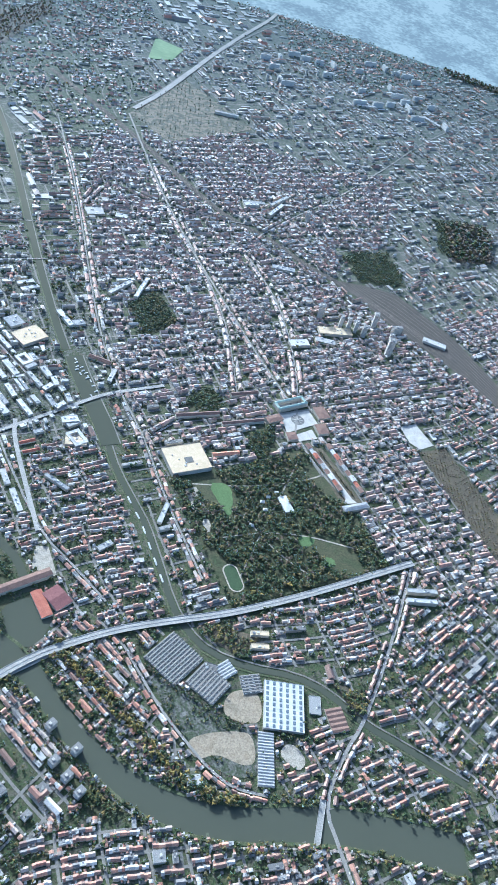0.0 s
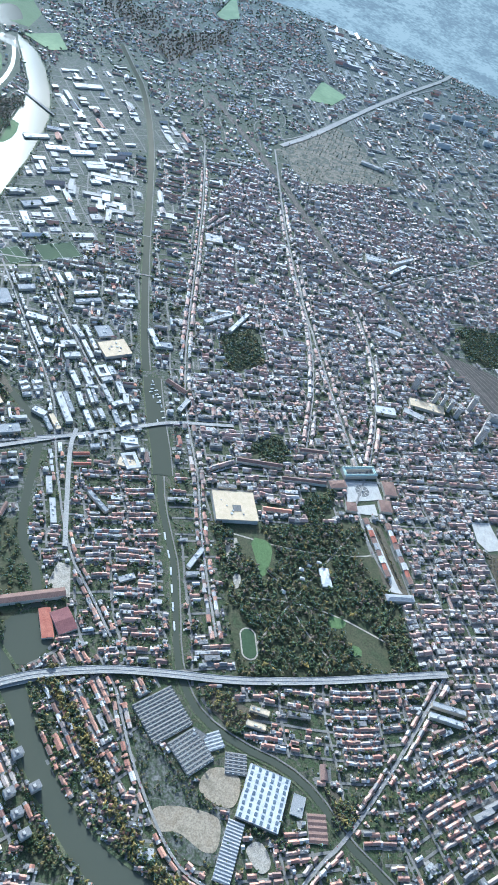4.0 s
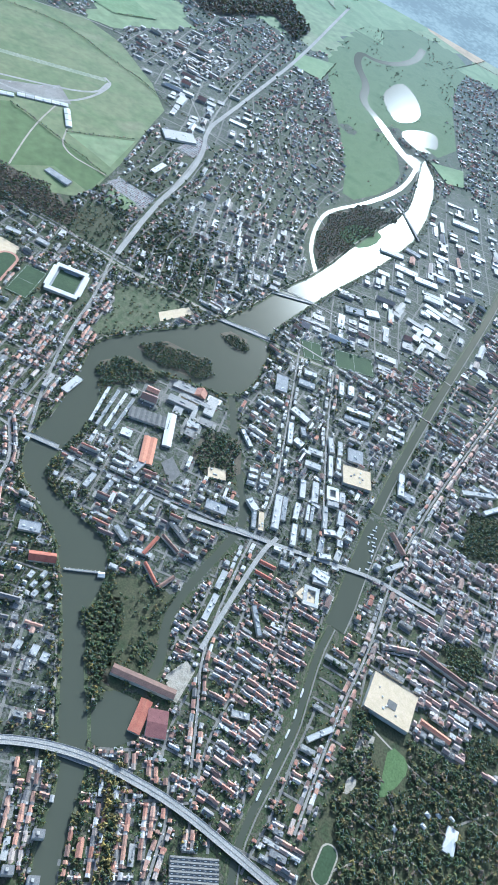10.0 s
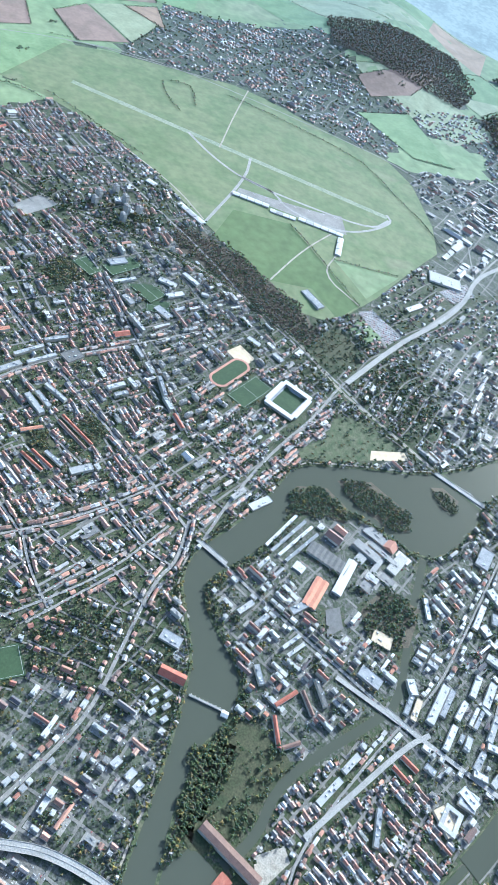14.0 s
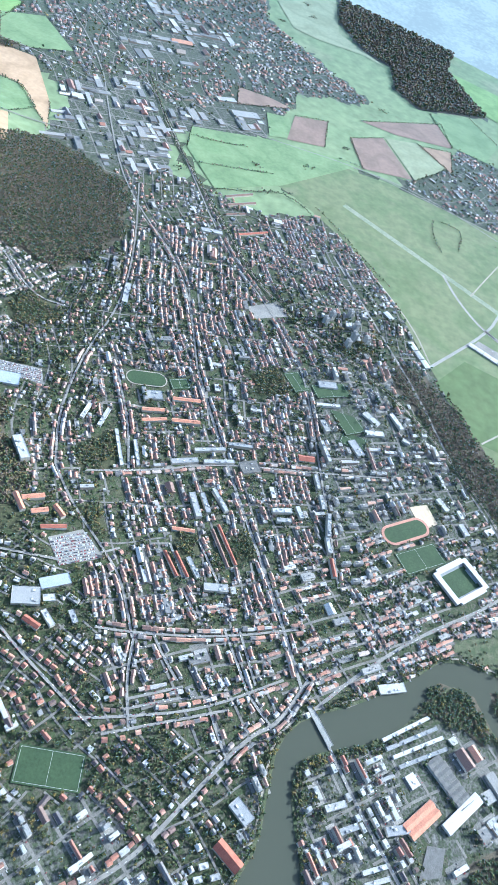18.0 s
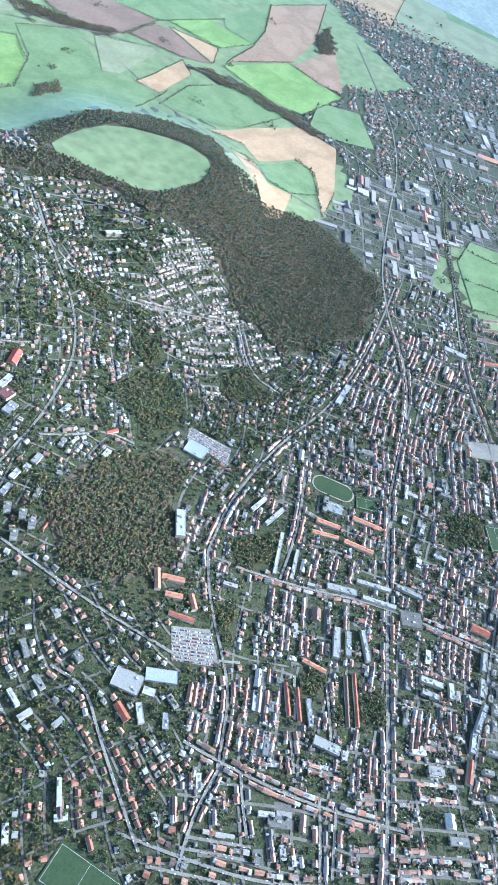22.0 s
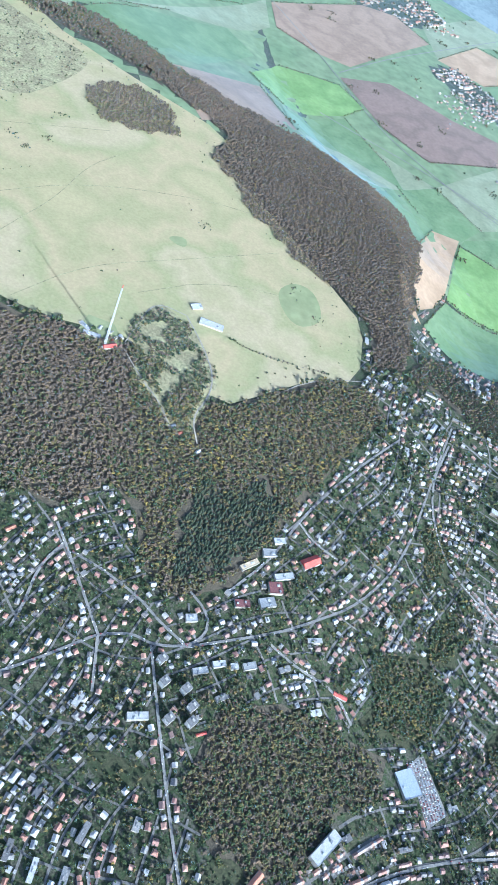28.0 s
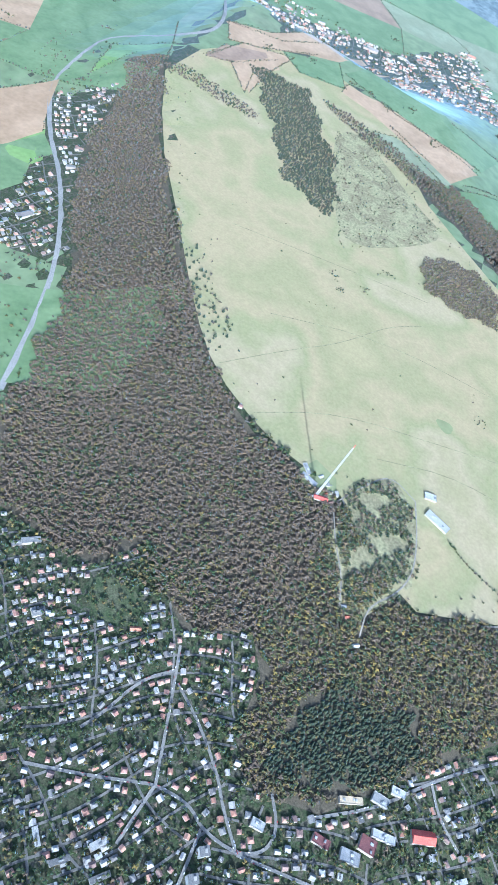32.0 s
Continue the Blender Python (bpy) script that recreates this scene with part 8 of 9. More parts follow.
# ---- lay out the town ----
def frontage(line, back):
    """Houses in rows along both sides of a main street, as the district there builds."""
    P = np.array(smooth(line))
    run = np.r_[0, np.cumsum(np.hypot(*np.diff(P, axis=0).T))]
    rows_ = []
    for side in (-1, 1):
        s_ = 2.0
        while s_ < run[-1]:
            x, y = np.interp(s_, run, P[:, 0]), np.interp(s_, run, P[:, 1])
            manner = SEEDS[int(owner(np.array([x]), np.array([y]))[0])][3]
            if manner in ("field", "indus") or math.hypot(x - 1150, y - 1300) > 3000:
                s_ += 15
                continue
            n_ = int(RNG.choice((1, 1, 1, 2, 2, 3))) if manner in ("old", "terrace") else 1
            w, d, h, gap = {"old": (8.5, 12, 9, 0.2), "terrace": (6.5, 8.6, 6.5, 0.3), "villa": (11.5, 9.6, 5, 5), "rows": (6.5, 7.5, 5, 1), "block": (15, 9.5, 9, 3)}[manner]
            w = w * n_ * (RNG.uniform(0.7, 1.5) if manner == "block" else 1)
            ahead = min(s_ + w, run[-1])
            xb, yb = np.interp(ahead, run, P[:, 0]), np.interp(ahead, run, P[:, 1])
            yaw = math.atan2(yb - y, xb - x)
            out = side * (back + d / 2 + abs(RNG.normal(0, 1.2 + gap * 0.9)))
            w, yaw = (w * RNG.uniform(0.75, 1.2), yaw + RNG.normal(0, 0.15) + (1.57 if RNG.random() < 0.3 else 0)) if manner == "villa" else (w, yaw)
            if RNG.random() < (0.72 if manner in ("villa", "block") else 0.84):
                rows_.append(((x + xb) / 2 - math.sin(yaw) * out, (y + yb) / 2 + math.cos(yaw) * out, yaw, w - 0.15, d * RNG.uniform(0.8, 1.25), h * RNG.uniform(0.8, 1.25), float(RNG.random() < (0.75 if manner == "block" else 0.08)), ("old", "terrace", "villa", "rows", "block").index(manner)))
            s_ += w + gap * RNG.uniform(0.6, 1.6) + (RNG.uniform(5, 12) if RNG.random() < 0.06 else 0)
    if rows_:
        A = np.array(rows_)
        LOTS.append(A[clear(A[:, 0], A[:, 1], A[:, 2], A[:, 3], A[:, 4])])
        for x, y, *_ in LOTS[-1]:
            block(lambda X, Y: (np.hypot(X - x, Y - y) < 11) & (taken(X, Y) == 0), (x - 11, y - 11, x + 11, y + 11), 7)


def hamlet(x, y, wide, long, deg, n):
    """A village of houses round a bent street, among the fields."""
    u, v = RNG.normal(0, long / 2, n), RNG.normal(0, wide / 2, n)
    a = radians(deg)
    X, Y = x + u * math.cos(a) - v * math.sin(a), y + u * math.sin(a) + v * math.cos(a)
    ok = np.isin(taken(X, Y), (0, 6))
    A = np.c_[X, Y, a + RNG.normal(0, 0.25, n) + np.where(RNG.random(n) < 0.4, np.pi / 2, 0), RNG.uniform(10, 20, n), RNG.uniform(9, 12, n), RNG.uniform(4, 7, n), np.zeros(n), np.full(n, 2)]
    LOTS.append(A[ok])
    for px_, py_ in A[ok, :2]:
        claim([(px_ - 8, py_ - 8), (px_ + 8, py_ - 8), (px_ + 8, py_ + 8), (px_ - 8, py_ + 8)], 7)
    GREEN.append(np.c_[x + RNG.normal(0, long / 2, n), y + RNG.normal(0, wide / 2, n)])


for place_ in [(3824, 5231, 170, 330, 40, 110), (3856, 4367, 170, 420, 70, 190), (3699, 3906, 60, 140, 60, 25), (3557, 3806, 50, 150, 20, 30)]:
    hamlet(*place_)
for k, line in enumerate(STREETS):
    if k in (0, 1, 13):  # country roads without houses
        continue
    frontage(line, (ROADS["street"][0] if k < 9 else ROADS["street"][0] * 0.72) / 2 + 3.4)
for k, seed in enumerate(SEEDS):
    lay_out(k, seed)
LOT = np.concatenate(LOTS)
NEAR = np.argsort(np.hypot(LOT[:, 0] - 1150, LOT[:, 1] - 1300) + 3000 * (LOT[:, 7] == 5))[:300]
chosen = np.zeros(len(LOT), bool)
chosen[NEAR] = True
SLABS = np.argsort(np.hypot(LOT[:, 0] - 1050, LOT[:, 1] - 250) + 9000 * ((LOT[:, 7] != 4) | chosen))[:230]
chosen[SLABS] = True

BOXV = [(-0.5, -0.5, 0), (0.5, -0.5, 0), (0.5, 0.5, 0), (-0.5, 0.5, 0), (-0.5, -0.5, 1), (0.5, -0.5, 1), (0.5, 0.5, 1), (-0.5, 0.5, 1)]
SIDEF = [(0, 1, 5, 4), (1, 2, 6, 5), (2, 3, 7, 6), (3, 0, 4, 7)]
GABLEV = [(-0.53, -0.56, 0), (0.53, -0.56, 0), (0.53, 0.56, 0), (-0.53, 0.56, 0), (-0.53, 0, 1), (0.53, 0, 1)]
GABLEF = [(0, 1, 5), (0, 5, 4), (2, 3, 4), (2, 4, 5), (1, 2, 5), (3, 0, 4)]
HIPV = GABLEV[:4] + [(-0.2, 0, 1), (0.2, 0, 1)]
SLABV = [(x * 1.02, y * 1.02, z) for x, y, z in BOXV]
SLABF = SIDEF + [(4, 5, 6, 7)]
for kind, word in enumerate(("old_town", "terraced", "villa", "row", "apartment", "works")):
    part_of = LOT[(LOT[:, 7] == kind) & ~chosen]
    if not len(part_of):
        continue
    z = height(part_of[:, 0], part_of[:, 1])
    pos = np.c_[part_of[:, :2], z - 3]
    wall = many(word + "_walls", BOXV, SIDEF, pos, part_of[:, 2], np.c_[part_of[:, 3], part_of[:, 4], part_of[:, 5] + 3], M["wall"])
    town = tagged(new(word + "_houses", wall), "many pale rendered %s houses along streets" % word.replace("_", " "), "houses", kind="stuff")
    flat = part_of[:, 6] > 0.5
    top = np.c_[part_of[:, :2], z + part_of[:, 5]]
    p = part_of[~flat]
    hip = (RNG.random(len(p)) < (0.5 if kind == 2 else 0.0))
    tile = M[("roof_dark", "roof", "roof_villa", "roof_dark", "roof", "roof")[kind]]
    for tv, pick in ((GABLEV, ~hip), (HIPV, hip)):
        if pick.any():
            q = p[pick]
            roof = new("tiled_roofs", many("tiled_roofs", tv, GABLEF, top[~flat][pick], q[:, 2], np.c_[q[:, 3], q[:, 4], q[:, 4] * RNG.uniform(0.28, 0.42, len(q))], tile))
            roof.parent = town
    p = part_of[flat]
    if len(p):
        roof = new("flat_roofs", many("flat_roofs", SLABV, SLABF, top[flat], p[:, 2], np.c_[p[:, 3], p[:, 4], np.full(len(p), 0.6)], M["roof_flat"]))
        roof.parent = town
        near_by = np.hypot(p[:, 0] - 1150, p[:, 1] - 1000) < 2000
        if near_by.any():
            q = p[near_by]
            box = new("roof_boxes", many("roof_boxes", BOXV, SLABF, top[flat][near_by] + np.c_[RNG.uniform(-3, 3, (len(q), 2)), np.full(len(q), 0.6)], q[:, 2], np.c_[q[:, 3] * 0.2, q[:, 4] * 0.25, np.full(len(q), 1.8)], M["roof_flat"]))
            box.parent = town
            q, t_ = np.repeat(q, 2, axis=0), np.repeat(top[flat][near_by], 2, axis=0)
            slide = RNG.uniform(-0.38, 0.38, len(q)) * q[:, 3]
            across = RNG.uniform(-0.3, 0.3, len(q)) * q[:, 4]
            spot = t_ + np.c_[np.cos(q[:, 2]) * slide - np.sin(q[:, 2]) * across, np.sin(q[:, 2]) * slide + np.cos(q[:, 2]) * across, np.full(len(q), 0.55)]
            vents = new("rooflights", many("rooflights", BOXV, SLABF, spot, q[:, 2], np.c_[RNG.uniform(1, 6, len(q)), RNG.uniform(1, 3, len(q)), RNG.uniform(0.5, 1.4, len(q))], M["roof_flat"]))
            vents.parent = town


# annexes, garages and sheds behind the houses
close = LOT[(np.hypot(LOT[:, 0] - 1150, LOT[:, 1] - 1300) < 2300) & (LOT[:, 7] < 4)]
close = np.concatenate([close[RNG.random(len(close)) < 0.62], close[RNG.random(len(close)) < 0.2]])
n = len(close)
out = np.where(RNG.random(n) < 0.5, 1, -1) * (close[:, 4] * 0.5 + RNG.uniform(1.0, 8, n))
along = RNG.uniform(-3, 3, n)
sx_, sy_ = close[:, 0] - np.sin(close[:, 2]) * out + np.cos(close[:, 2]) * along, close[:, 1] + np.cos(close[:, 2]) * out + np.sin(close[:, 2]) * along
ok = taken(sx_, sy_) == 0
shed = many("garden_sheds", SLABV, SLABF, np.c_[sx_, sy_, height(sx_, sy_) - 1][ok], close[ok, 2], np.c_[RNG.uniform(2.2, 6, n), RNG.uniform(2.2, 6, n), RNG.uniform(3.2, 5.5, n)][ok], M["roof_flat"])
tagged(new("garden_sheds", shed), "small flat-roofed sheds and annexes behind houses", "sheds", kind="stuff")
# tiled back wings at right angles to the street fronts
wing = LOT[(np.hypot(LOT[:, 0] - 1150, LOT[:, 1] - 1100) < 1900) & (LOT[:, 7] < 2) & (LOT[:, 3] < 16)]
wing = wing[RNG.random(len(wing)) < 0.55]
n = len(wing)
long_ = RNG.uniform(4, 8, n)
out, along = np.where(RNG.random(n) < 0.5, 1, -1) * (wing[:, 4] * 0.5 + long_ * 0.5 - 0.6), RNG.uniform(-0.25, 0.25, n) * wing[:, 3]
wx, wy = wing[:, 0] - np.sin(wing[:, 2]) * out + np.cos(wing[:, 2]) * along, wing[:, 1] + np.cos(wing[:, 2]) * out + np.sin(wing[:, 2]) * along
ok = np.isin(taken(wx, wy), (0, 7))
wx, wy, wing, long_ = wx[ok], wy[ok], wing[ok], long_[ok]
wz, deep, tall_ = height(wx, wy), RNG.uniform(3.2, 5.0, len(wx)), wing[:, 5] * RNG.uniform(0.5, 0.8, len(wx))
wings = tagged(new("back_wings", many("back_wings", BOXV, SIDEF, np.c_[wx, wy, wz - 1], wing[:, 2] + np.pi / 2, np.c_[long_, deep, tall_ + 1], M["wall"])), "narrow back wings of terraced houses with tiled roofs", "houses", kind="stuff")
cover = new("wing_roofs", many("wing_roofs", GABLEV, GABLEF, np.c_[wx, wy, wz + tall_], wing[:, 2] + np.pi / 2, np.c_[long_, deep, deep * 0.38], M["roof"]))
cover.parent = wings
# paved yards round the larger buildings and in the courts of the town, with cars on them
town_lot = LOT[(np.hypot(LOT[:, 0] - 1150, LOT[:, 1] - 1300) < 5200) & np.isin(LOT[:, 7], (0, 1, 4, 5))]
town_lot = town_lot[RNG.random(len(town_lot)) < np.array([0.95, 0.55, 0, 0, 0.95, 1.0])[town_lot[:, 7].astype(int)]]
n = len(town_lot)
off = np.where(town_lot[:, 7] > 3, 0, 1) * np.where(RNG.random(n) < 0.5, 1, -1) * town_lot[:, 4] * 0.7
yx, yy = town_lot[:, 0] - np.sin(town_lot[:, 2]) * off, town_lot[:, 1] + np.cos(town_lot[:, 2]) * off
ok = taken(yx, yy) == 0
spread = np.where(town_lot[:, 7] == 5, 30, np.where(town_lot[:, 7] == 4, 28, 11))
yard_size = np.c_[town_lot[:, 3] + spread * RNG.random(n), town_lot[:, 4] + spread * RNG.random(n), np.ones(n)]
yards = many("paved_yards", [(-0.5, -0.5, 0), (0.5, -0.5, 0), (0.5, 0.5, 0), (-0.5, 0.5, 0)], [(0, 1, 2, 3)], np.c_[yx, yy, height(yx, yy) + 0.6 + 0.3 * RNG.random(n)][ok], town_lot[ok, 2], yard_size[ok], M["yard"])
tagged(new("paved_yards", yards), "grey paved yards and parking places round buildings", "yards", kind="stuff")
big = town_lot[ok & (town_lot[:, 7] > 3)]
big = np.repeat(big[np.hypot(big[:, 0] - 1150, big[:, 1] - 900) < 1900], 5, axis=0)
n = len(big)
side, slide = np.where(RNG.random(n) < 0.5, 1, -1) * (big[:, 4] * 0.5 + 3.2 + 6 * RNG.integers(0, 2, n)), RNG.integers(-6, 7, n) * 2.7
ax_, ay_ = big[:, 0] - np.sin(big[:, 2]) * side + np.cos(big[:, 2]) * slide, big[:, 1] + np.cos(big[:, 2]) * side + np.sin(big[:, 2]) * slide
ok = taken(ax_, ay_) == 0
tagged(new("parked_cars", many("parked_cars", CAR, CARF, np.c_[ax_, ay_, height(ax_, ay_) + 0.9][ok], big[ok, 2] + np.pi / 2, np.tile((4.3, 1.8, 1.45), (int(ok.sum()), 1)), M["car"])), "cars parked beside buildings", "cars", kind="stuff")


def unit_mesh(name, v, f, material):
    me = bpy.data.meshes.new(name)
    me.from_pydata(v, [], f)
    me.materials.append(material)
    return me


U_WALL, U_ROOF = unit_mesh("wall", BOXV, SIDEF, M["wall_one"]), unit_mesh("roof", GABLEV, GABLEF, M["roof_one"])
U_BOX = unit_mesh("roof_unit", BOXV, SLABF, M["grey"])
U_FLAT, U_STACK = unit_mesh("roof", SLABV, SLABF, M["roof_pale"]), unit_mesh("chimney", BOXV, SLABF, M["redroof"])
for x, y, yaw, w, d, h, flat, kind in LOT[chosen]:
    house = new("apartment_building" if kind == 4 else "house")
    house.matrix_world = pose(x, y, lift(x, y), 0, 0, math.degrees(yaw))
    if kind == 4:
        tagged(house, "pale rendered apartment building with a flat roof" if flat else "pale rendered apartment building with a tiled roof", "apartment building", "apartment buildings by the river")
    else:
        tagged(house, "small rendered house with a flat roof" if flat else "rendered house with a tiled ridge roof", "house", "houses by the river")
    for nm, me, m in (("wall", U_WALL, Matrix.Translation((0, 0, -2)) @ Matrix.Diagonal((w, d, h + 2, 1))),
                      ("roof", U_FLAT if flat else U_ROOF, Matrix.Translation((0, 0, h)) @ Matrix.Diagonal((w, d, 0.6 if flat else d * 0.36, 1))),
                      ("roof_unit" if flat else "chimney", U_BOX if flat else U_STACK, Matrix.Translation((w * 0.3, d * 0.15, h)) @ Matrix.Diagonal((w * 0.2, d * 0.25, 2.2, 1) if flat else (0.9, 0.7, d * 0.36 + 1, 1)))):
        ob = new(nm, me)
        ob.parent = house
        ob.matrix_local = m

lane = np.concatenate(LANES)
dx, dy = lane[:, 2] - lane[:, 0], lane[:, 3] - lane[:, 1]
ln = np.hypot(dx, dy)
nxv, nyv = -dy / ln * lane[:, 4] / 2, dx / ln * lane[:, 4] / 2
za, zb = height(lane[:, 0], lane[:, 1]) + lane[:, 5], height(lane[:, 2], lane[:, 3]) + lane[:, 5]
LV = np.stack([np.c_[lane[:, 0] - nxv, lane[:, 1] - nyv, za], np.c_[lane[:, 2] - nxv, lane[:, 3] - nyv, zb], np.c_[lane[:, 2] + nxv, lane[:, 3] + nyv, zb], np.c_[lane[:, 0] + nxv, lane[:, 1] + nyv, za]], 1)
tagged(new("road_side_streets", mesh_of("road_side_streets", LV.reshape(-1, 3), np.arange(len(lane) * 4).reshape(-1, 4), M["lane"])), "grey asphalt side streets", "road", kind="structure")

# ---- cars along the kerbs of the main streets ----
kerb = []
for k, line in enumerate(STREETS):
    P = np.array(smooth(line))
    for (xa, ya), (xb, yb) in zip(P, P[1:]):
        run = math.hypot(xb - xa, yb - ya)
        for s_ in np.arange(3, run, 6.5):
            if RNG.random() < 0.4:
                side = 1 if RNG.random() < 0.5 else -1
                ux, uy = (xb - xa) / run, (yb - ya) / run
                kerb.append((xa + ux * s_ - uy * side * 2.4, ya + uy * s_ + ux * side * 2.4, math.atan2(uy, ux), 1.62 + 0.03 * k))
kerb = np.array(kerb)
kerb = kerb[(np.hypot(kerb[:, 0] - 1150, kerb[:, 1] - 1000) < 1900) & (taken(kerb[:, 0], kerb[:, 1]) == 2)]
tagged(new("kerbside_cars", many("kerbside_cars", CAR, CARF, np.c_[kerb[:, 0], kerb[:, 1], height(kerb[:, 0], kerb[:, 1]) + kerb[:, 3]], kerb[:, 2], np.tile((4.2, 1.75, 1.45), (len(kerb), 1)), M["car"])), "cars parked along the main streets", "cars", kind="stuff")

# ---- fields and hedges ----
gu, gv = np.meshgrid(np.arange(-8200, 8201, 60.0), np.arange(-8200, 8201, 60.0))
PU, PV = gu + MID[0] + 700 + RNG.uniform(-22, 22, gu.shape), gv + MID[1] + RNG.uniform(-22, 22, gu.shape)
cell = np.arange(PU.size).reshape(PU.shape)
cell = np.stack([cell[:-1, :-1], cell[:-1, 1:], cell[1:, 1:], cell[1:, :-1]], -1).reshape(-1, 4)
cx, cy = PU.ravel()[cell].mean(1), PV.ravel()[cell].mean(1)
ring_in = np.hypot(cx - MID[0], cy - MID[1]) < 6500
rural = ring_in & np.array([s_[3] == "field" for s_ in SEEDS])[owner(cx, cy)] & ~np.isin(taken(cx, cy), (1, 4, 5))
tagged(new("ground_pasture", mesh_of("ground_pasture", np.c_[PU.ravel(), PV.ravel(), height(PU.ravel(), PV.ravel()) + 0.6], cell[rural], M["pasture"])), "rolling green pasture between fields", "pasture", kind="structure")
paved = ring_in & np.array([s_[3] in ("block", "indus") for s_ in SEEDS])[owner(cx, cy)] & np.isin(taken(cx, cy), (0, 2, 3, 6, 7))
tagged(new("ground_built_up", mesh_of("ground_built_up", np.c_[PU.ravel(), PV.ravel(), height(PU.ravel(), PV.ravel()) + 0.35], cell[paved], M["paved"])), "patchy paved and grassy ground between large buildings", "ground", kind="structure")
FIELD_COL = ["f_green", "f_pale", "f_green", "f_green", "f_tan", "f_brown", "f_green", "f_pale"]
LAND = np.random.default_rng(21)
HEDGE = []
a = radians(27)
du, dv = 640, 400
lattice = {(i, j): (i * du + LAND.uniform(-150, 150) + 110 * (j % 2), j * dv + LAND.uniform(-100, 100)) for i in range(-13, 14) for j in range(-25, 23)}
for i in range(-13, 13):
    for j in range(-25, 22):
        q = [(2600 + u * math.cos(a) - v * math.sin(a), 2600 + u * math.sin(a) + v * math.cos(a)) for u, v in (lattice[i, j], lattice[i + 1, j], lattice[i + 1, j + 1], lattice[i, j + 1])]
        c = np.mean(q, 0)
        own = [SEEDS[w_][3] for w_ in owner(np.array([c[0]] + [p[0] for p in q]), np.array([c[1]] + [p[1] for p in q]))]
        if own[0] != "field" or own.count("field") < 3 or np.hypot(c[0] - MID[0], c[1] - MID[1]) > 6500:
            continue
        t = taken(np.array([p[0] for p in q] + [c[0]]), np.array([p[1] for p in q] + [c[1]]))
        if (t == 1).any() or (t == 6).any() or t[-1] in (4, 5, 3):
            continue
        col = FIELD_COL[LAND.integers(len(FIELD_COL))]
        tagged(drape("field", q, 1.3 + 0.3 * LAND.random(), 90, M[col]), {"f_green": "green grass field", "f_pale": "pale green pasture", "f_brown": "bare brown ploughed field", "f_tan": "tan stubble field", "f_plough": "reddish ploughed field"}[col], "field", "fields")
        for e in range(2):
            if LAND.random() < 0.5:
                (xa, ya), (xb, yb) = q[e], q[e + 1]
                n = int(math.hypot(xb - xa, yb - ya) / 12)
                s = np.linspace(0, 1, max(n, 2))
                HEDGE.append(np.c_[xa + (xb - xa) * s, ya + (yb - ya) * s])
FIELD_WORD = {"f_green": "green grass field", "f_pale": "pale green pasture", "f_brown": "bare brown field", "f_tan": "tan stubble field", "f_plough": "dark ploughed field", "f_bright": "vivid green young crop field"}
for k, (col, q) in enumerate(FIELDS):
    tagged(drape("field", q, 2.2 + 0.02 * k, 70, M[col]), FIELD_WORD[col], "field", "fields")
    for (xa, ya), (xb, yb) in zip(q, q[1:] + q[:1]):
        far_off = math.hypot(xb - xa, yb - ya)
        if RNG.random() < 0.42 and far_off > 60:
            s = np.linspace(0, 1, int(far_off / 11))
            HEDGE.append(np.c_[xa + (xb - xa) * s, ya + (yb - ya) * s] + RNG.normal(0, 2, (len(s), 2)))

belt_ = np.repeat(np.array(smooth([(421, 968), (338, 1015), (245, 1065), (156, 1098), (82, 1105), (15, 1110)], rounds=3)), 3, axis=0)
HEDGE.append(belt_ + RNG.normal(0, 5, belt_.shape))
HEDGE.append(np.array(smooth([(1914, 2829), (1983, 2789), (2073, 2765), (2220, 2745)], rounds=3)))

# hedges and tree lines round the airfield and in the eastern meadows
for line in ([(x + 13, y + 5) for x, y in BRANCH_LINE[:12]], [(x - 14, y - 6) for x, y in BRANCH_LINE[:11]], [(4149, -195), (4030, -391), (3878, -578), (3723, -769), (3551, -849), (3351, -875), (3162, -937), (2953, -946), (2812, -992)],
             [(4178, 147), (4006, 160), (3889, 118)],
             [(4191, 102), (4186, -21), (3960, 27)],
             [(3029, -164), (2890, -208), (2735, -241), (2500, -300)],
             [(2806, -290), (2761, -423), (2723, -579)],
             [(2896, 241), (2778, 146), (2623, 86)],
             [(4122, 1392), (4141, 1284), (4214, 1123)],
             [(3881, 1338), (3940, 1200), (4041, 977)],
             [(3698, 1244), (3798, 1075), (3924, 869)],
             [(3886, 921), (3834, 808), (3747, 749)],
             [(3873, 755), (3746, 640), (3550, 503), (3437, 399)]):
    P = np.array(smooth(line, rounds=2))
    run = np.r_[0, np.cumsum(np.hypot(*np.diff(P, axis=0).T))]
    s = np.arange(0, run[-1], 8.0)
    HEDGE.append(np.c_[np.interp(s, run, P[:, 0]), np.interp(s, run, P[:, 1])] + RNG.normal(0, 2.5, (len(s), 2)))

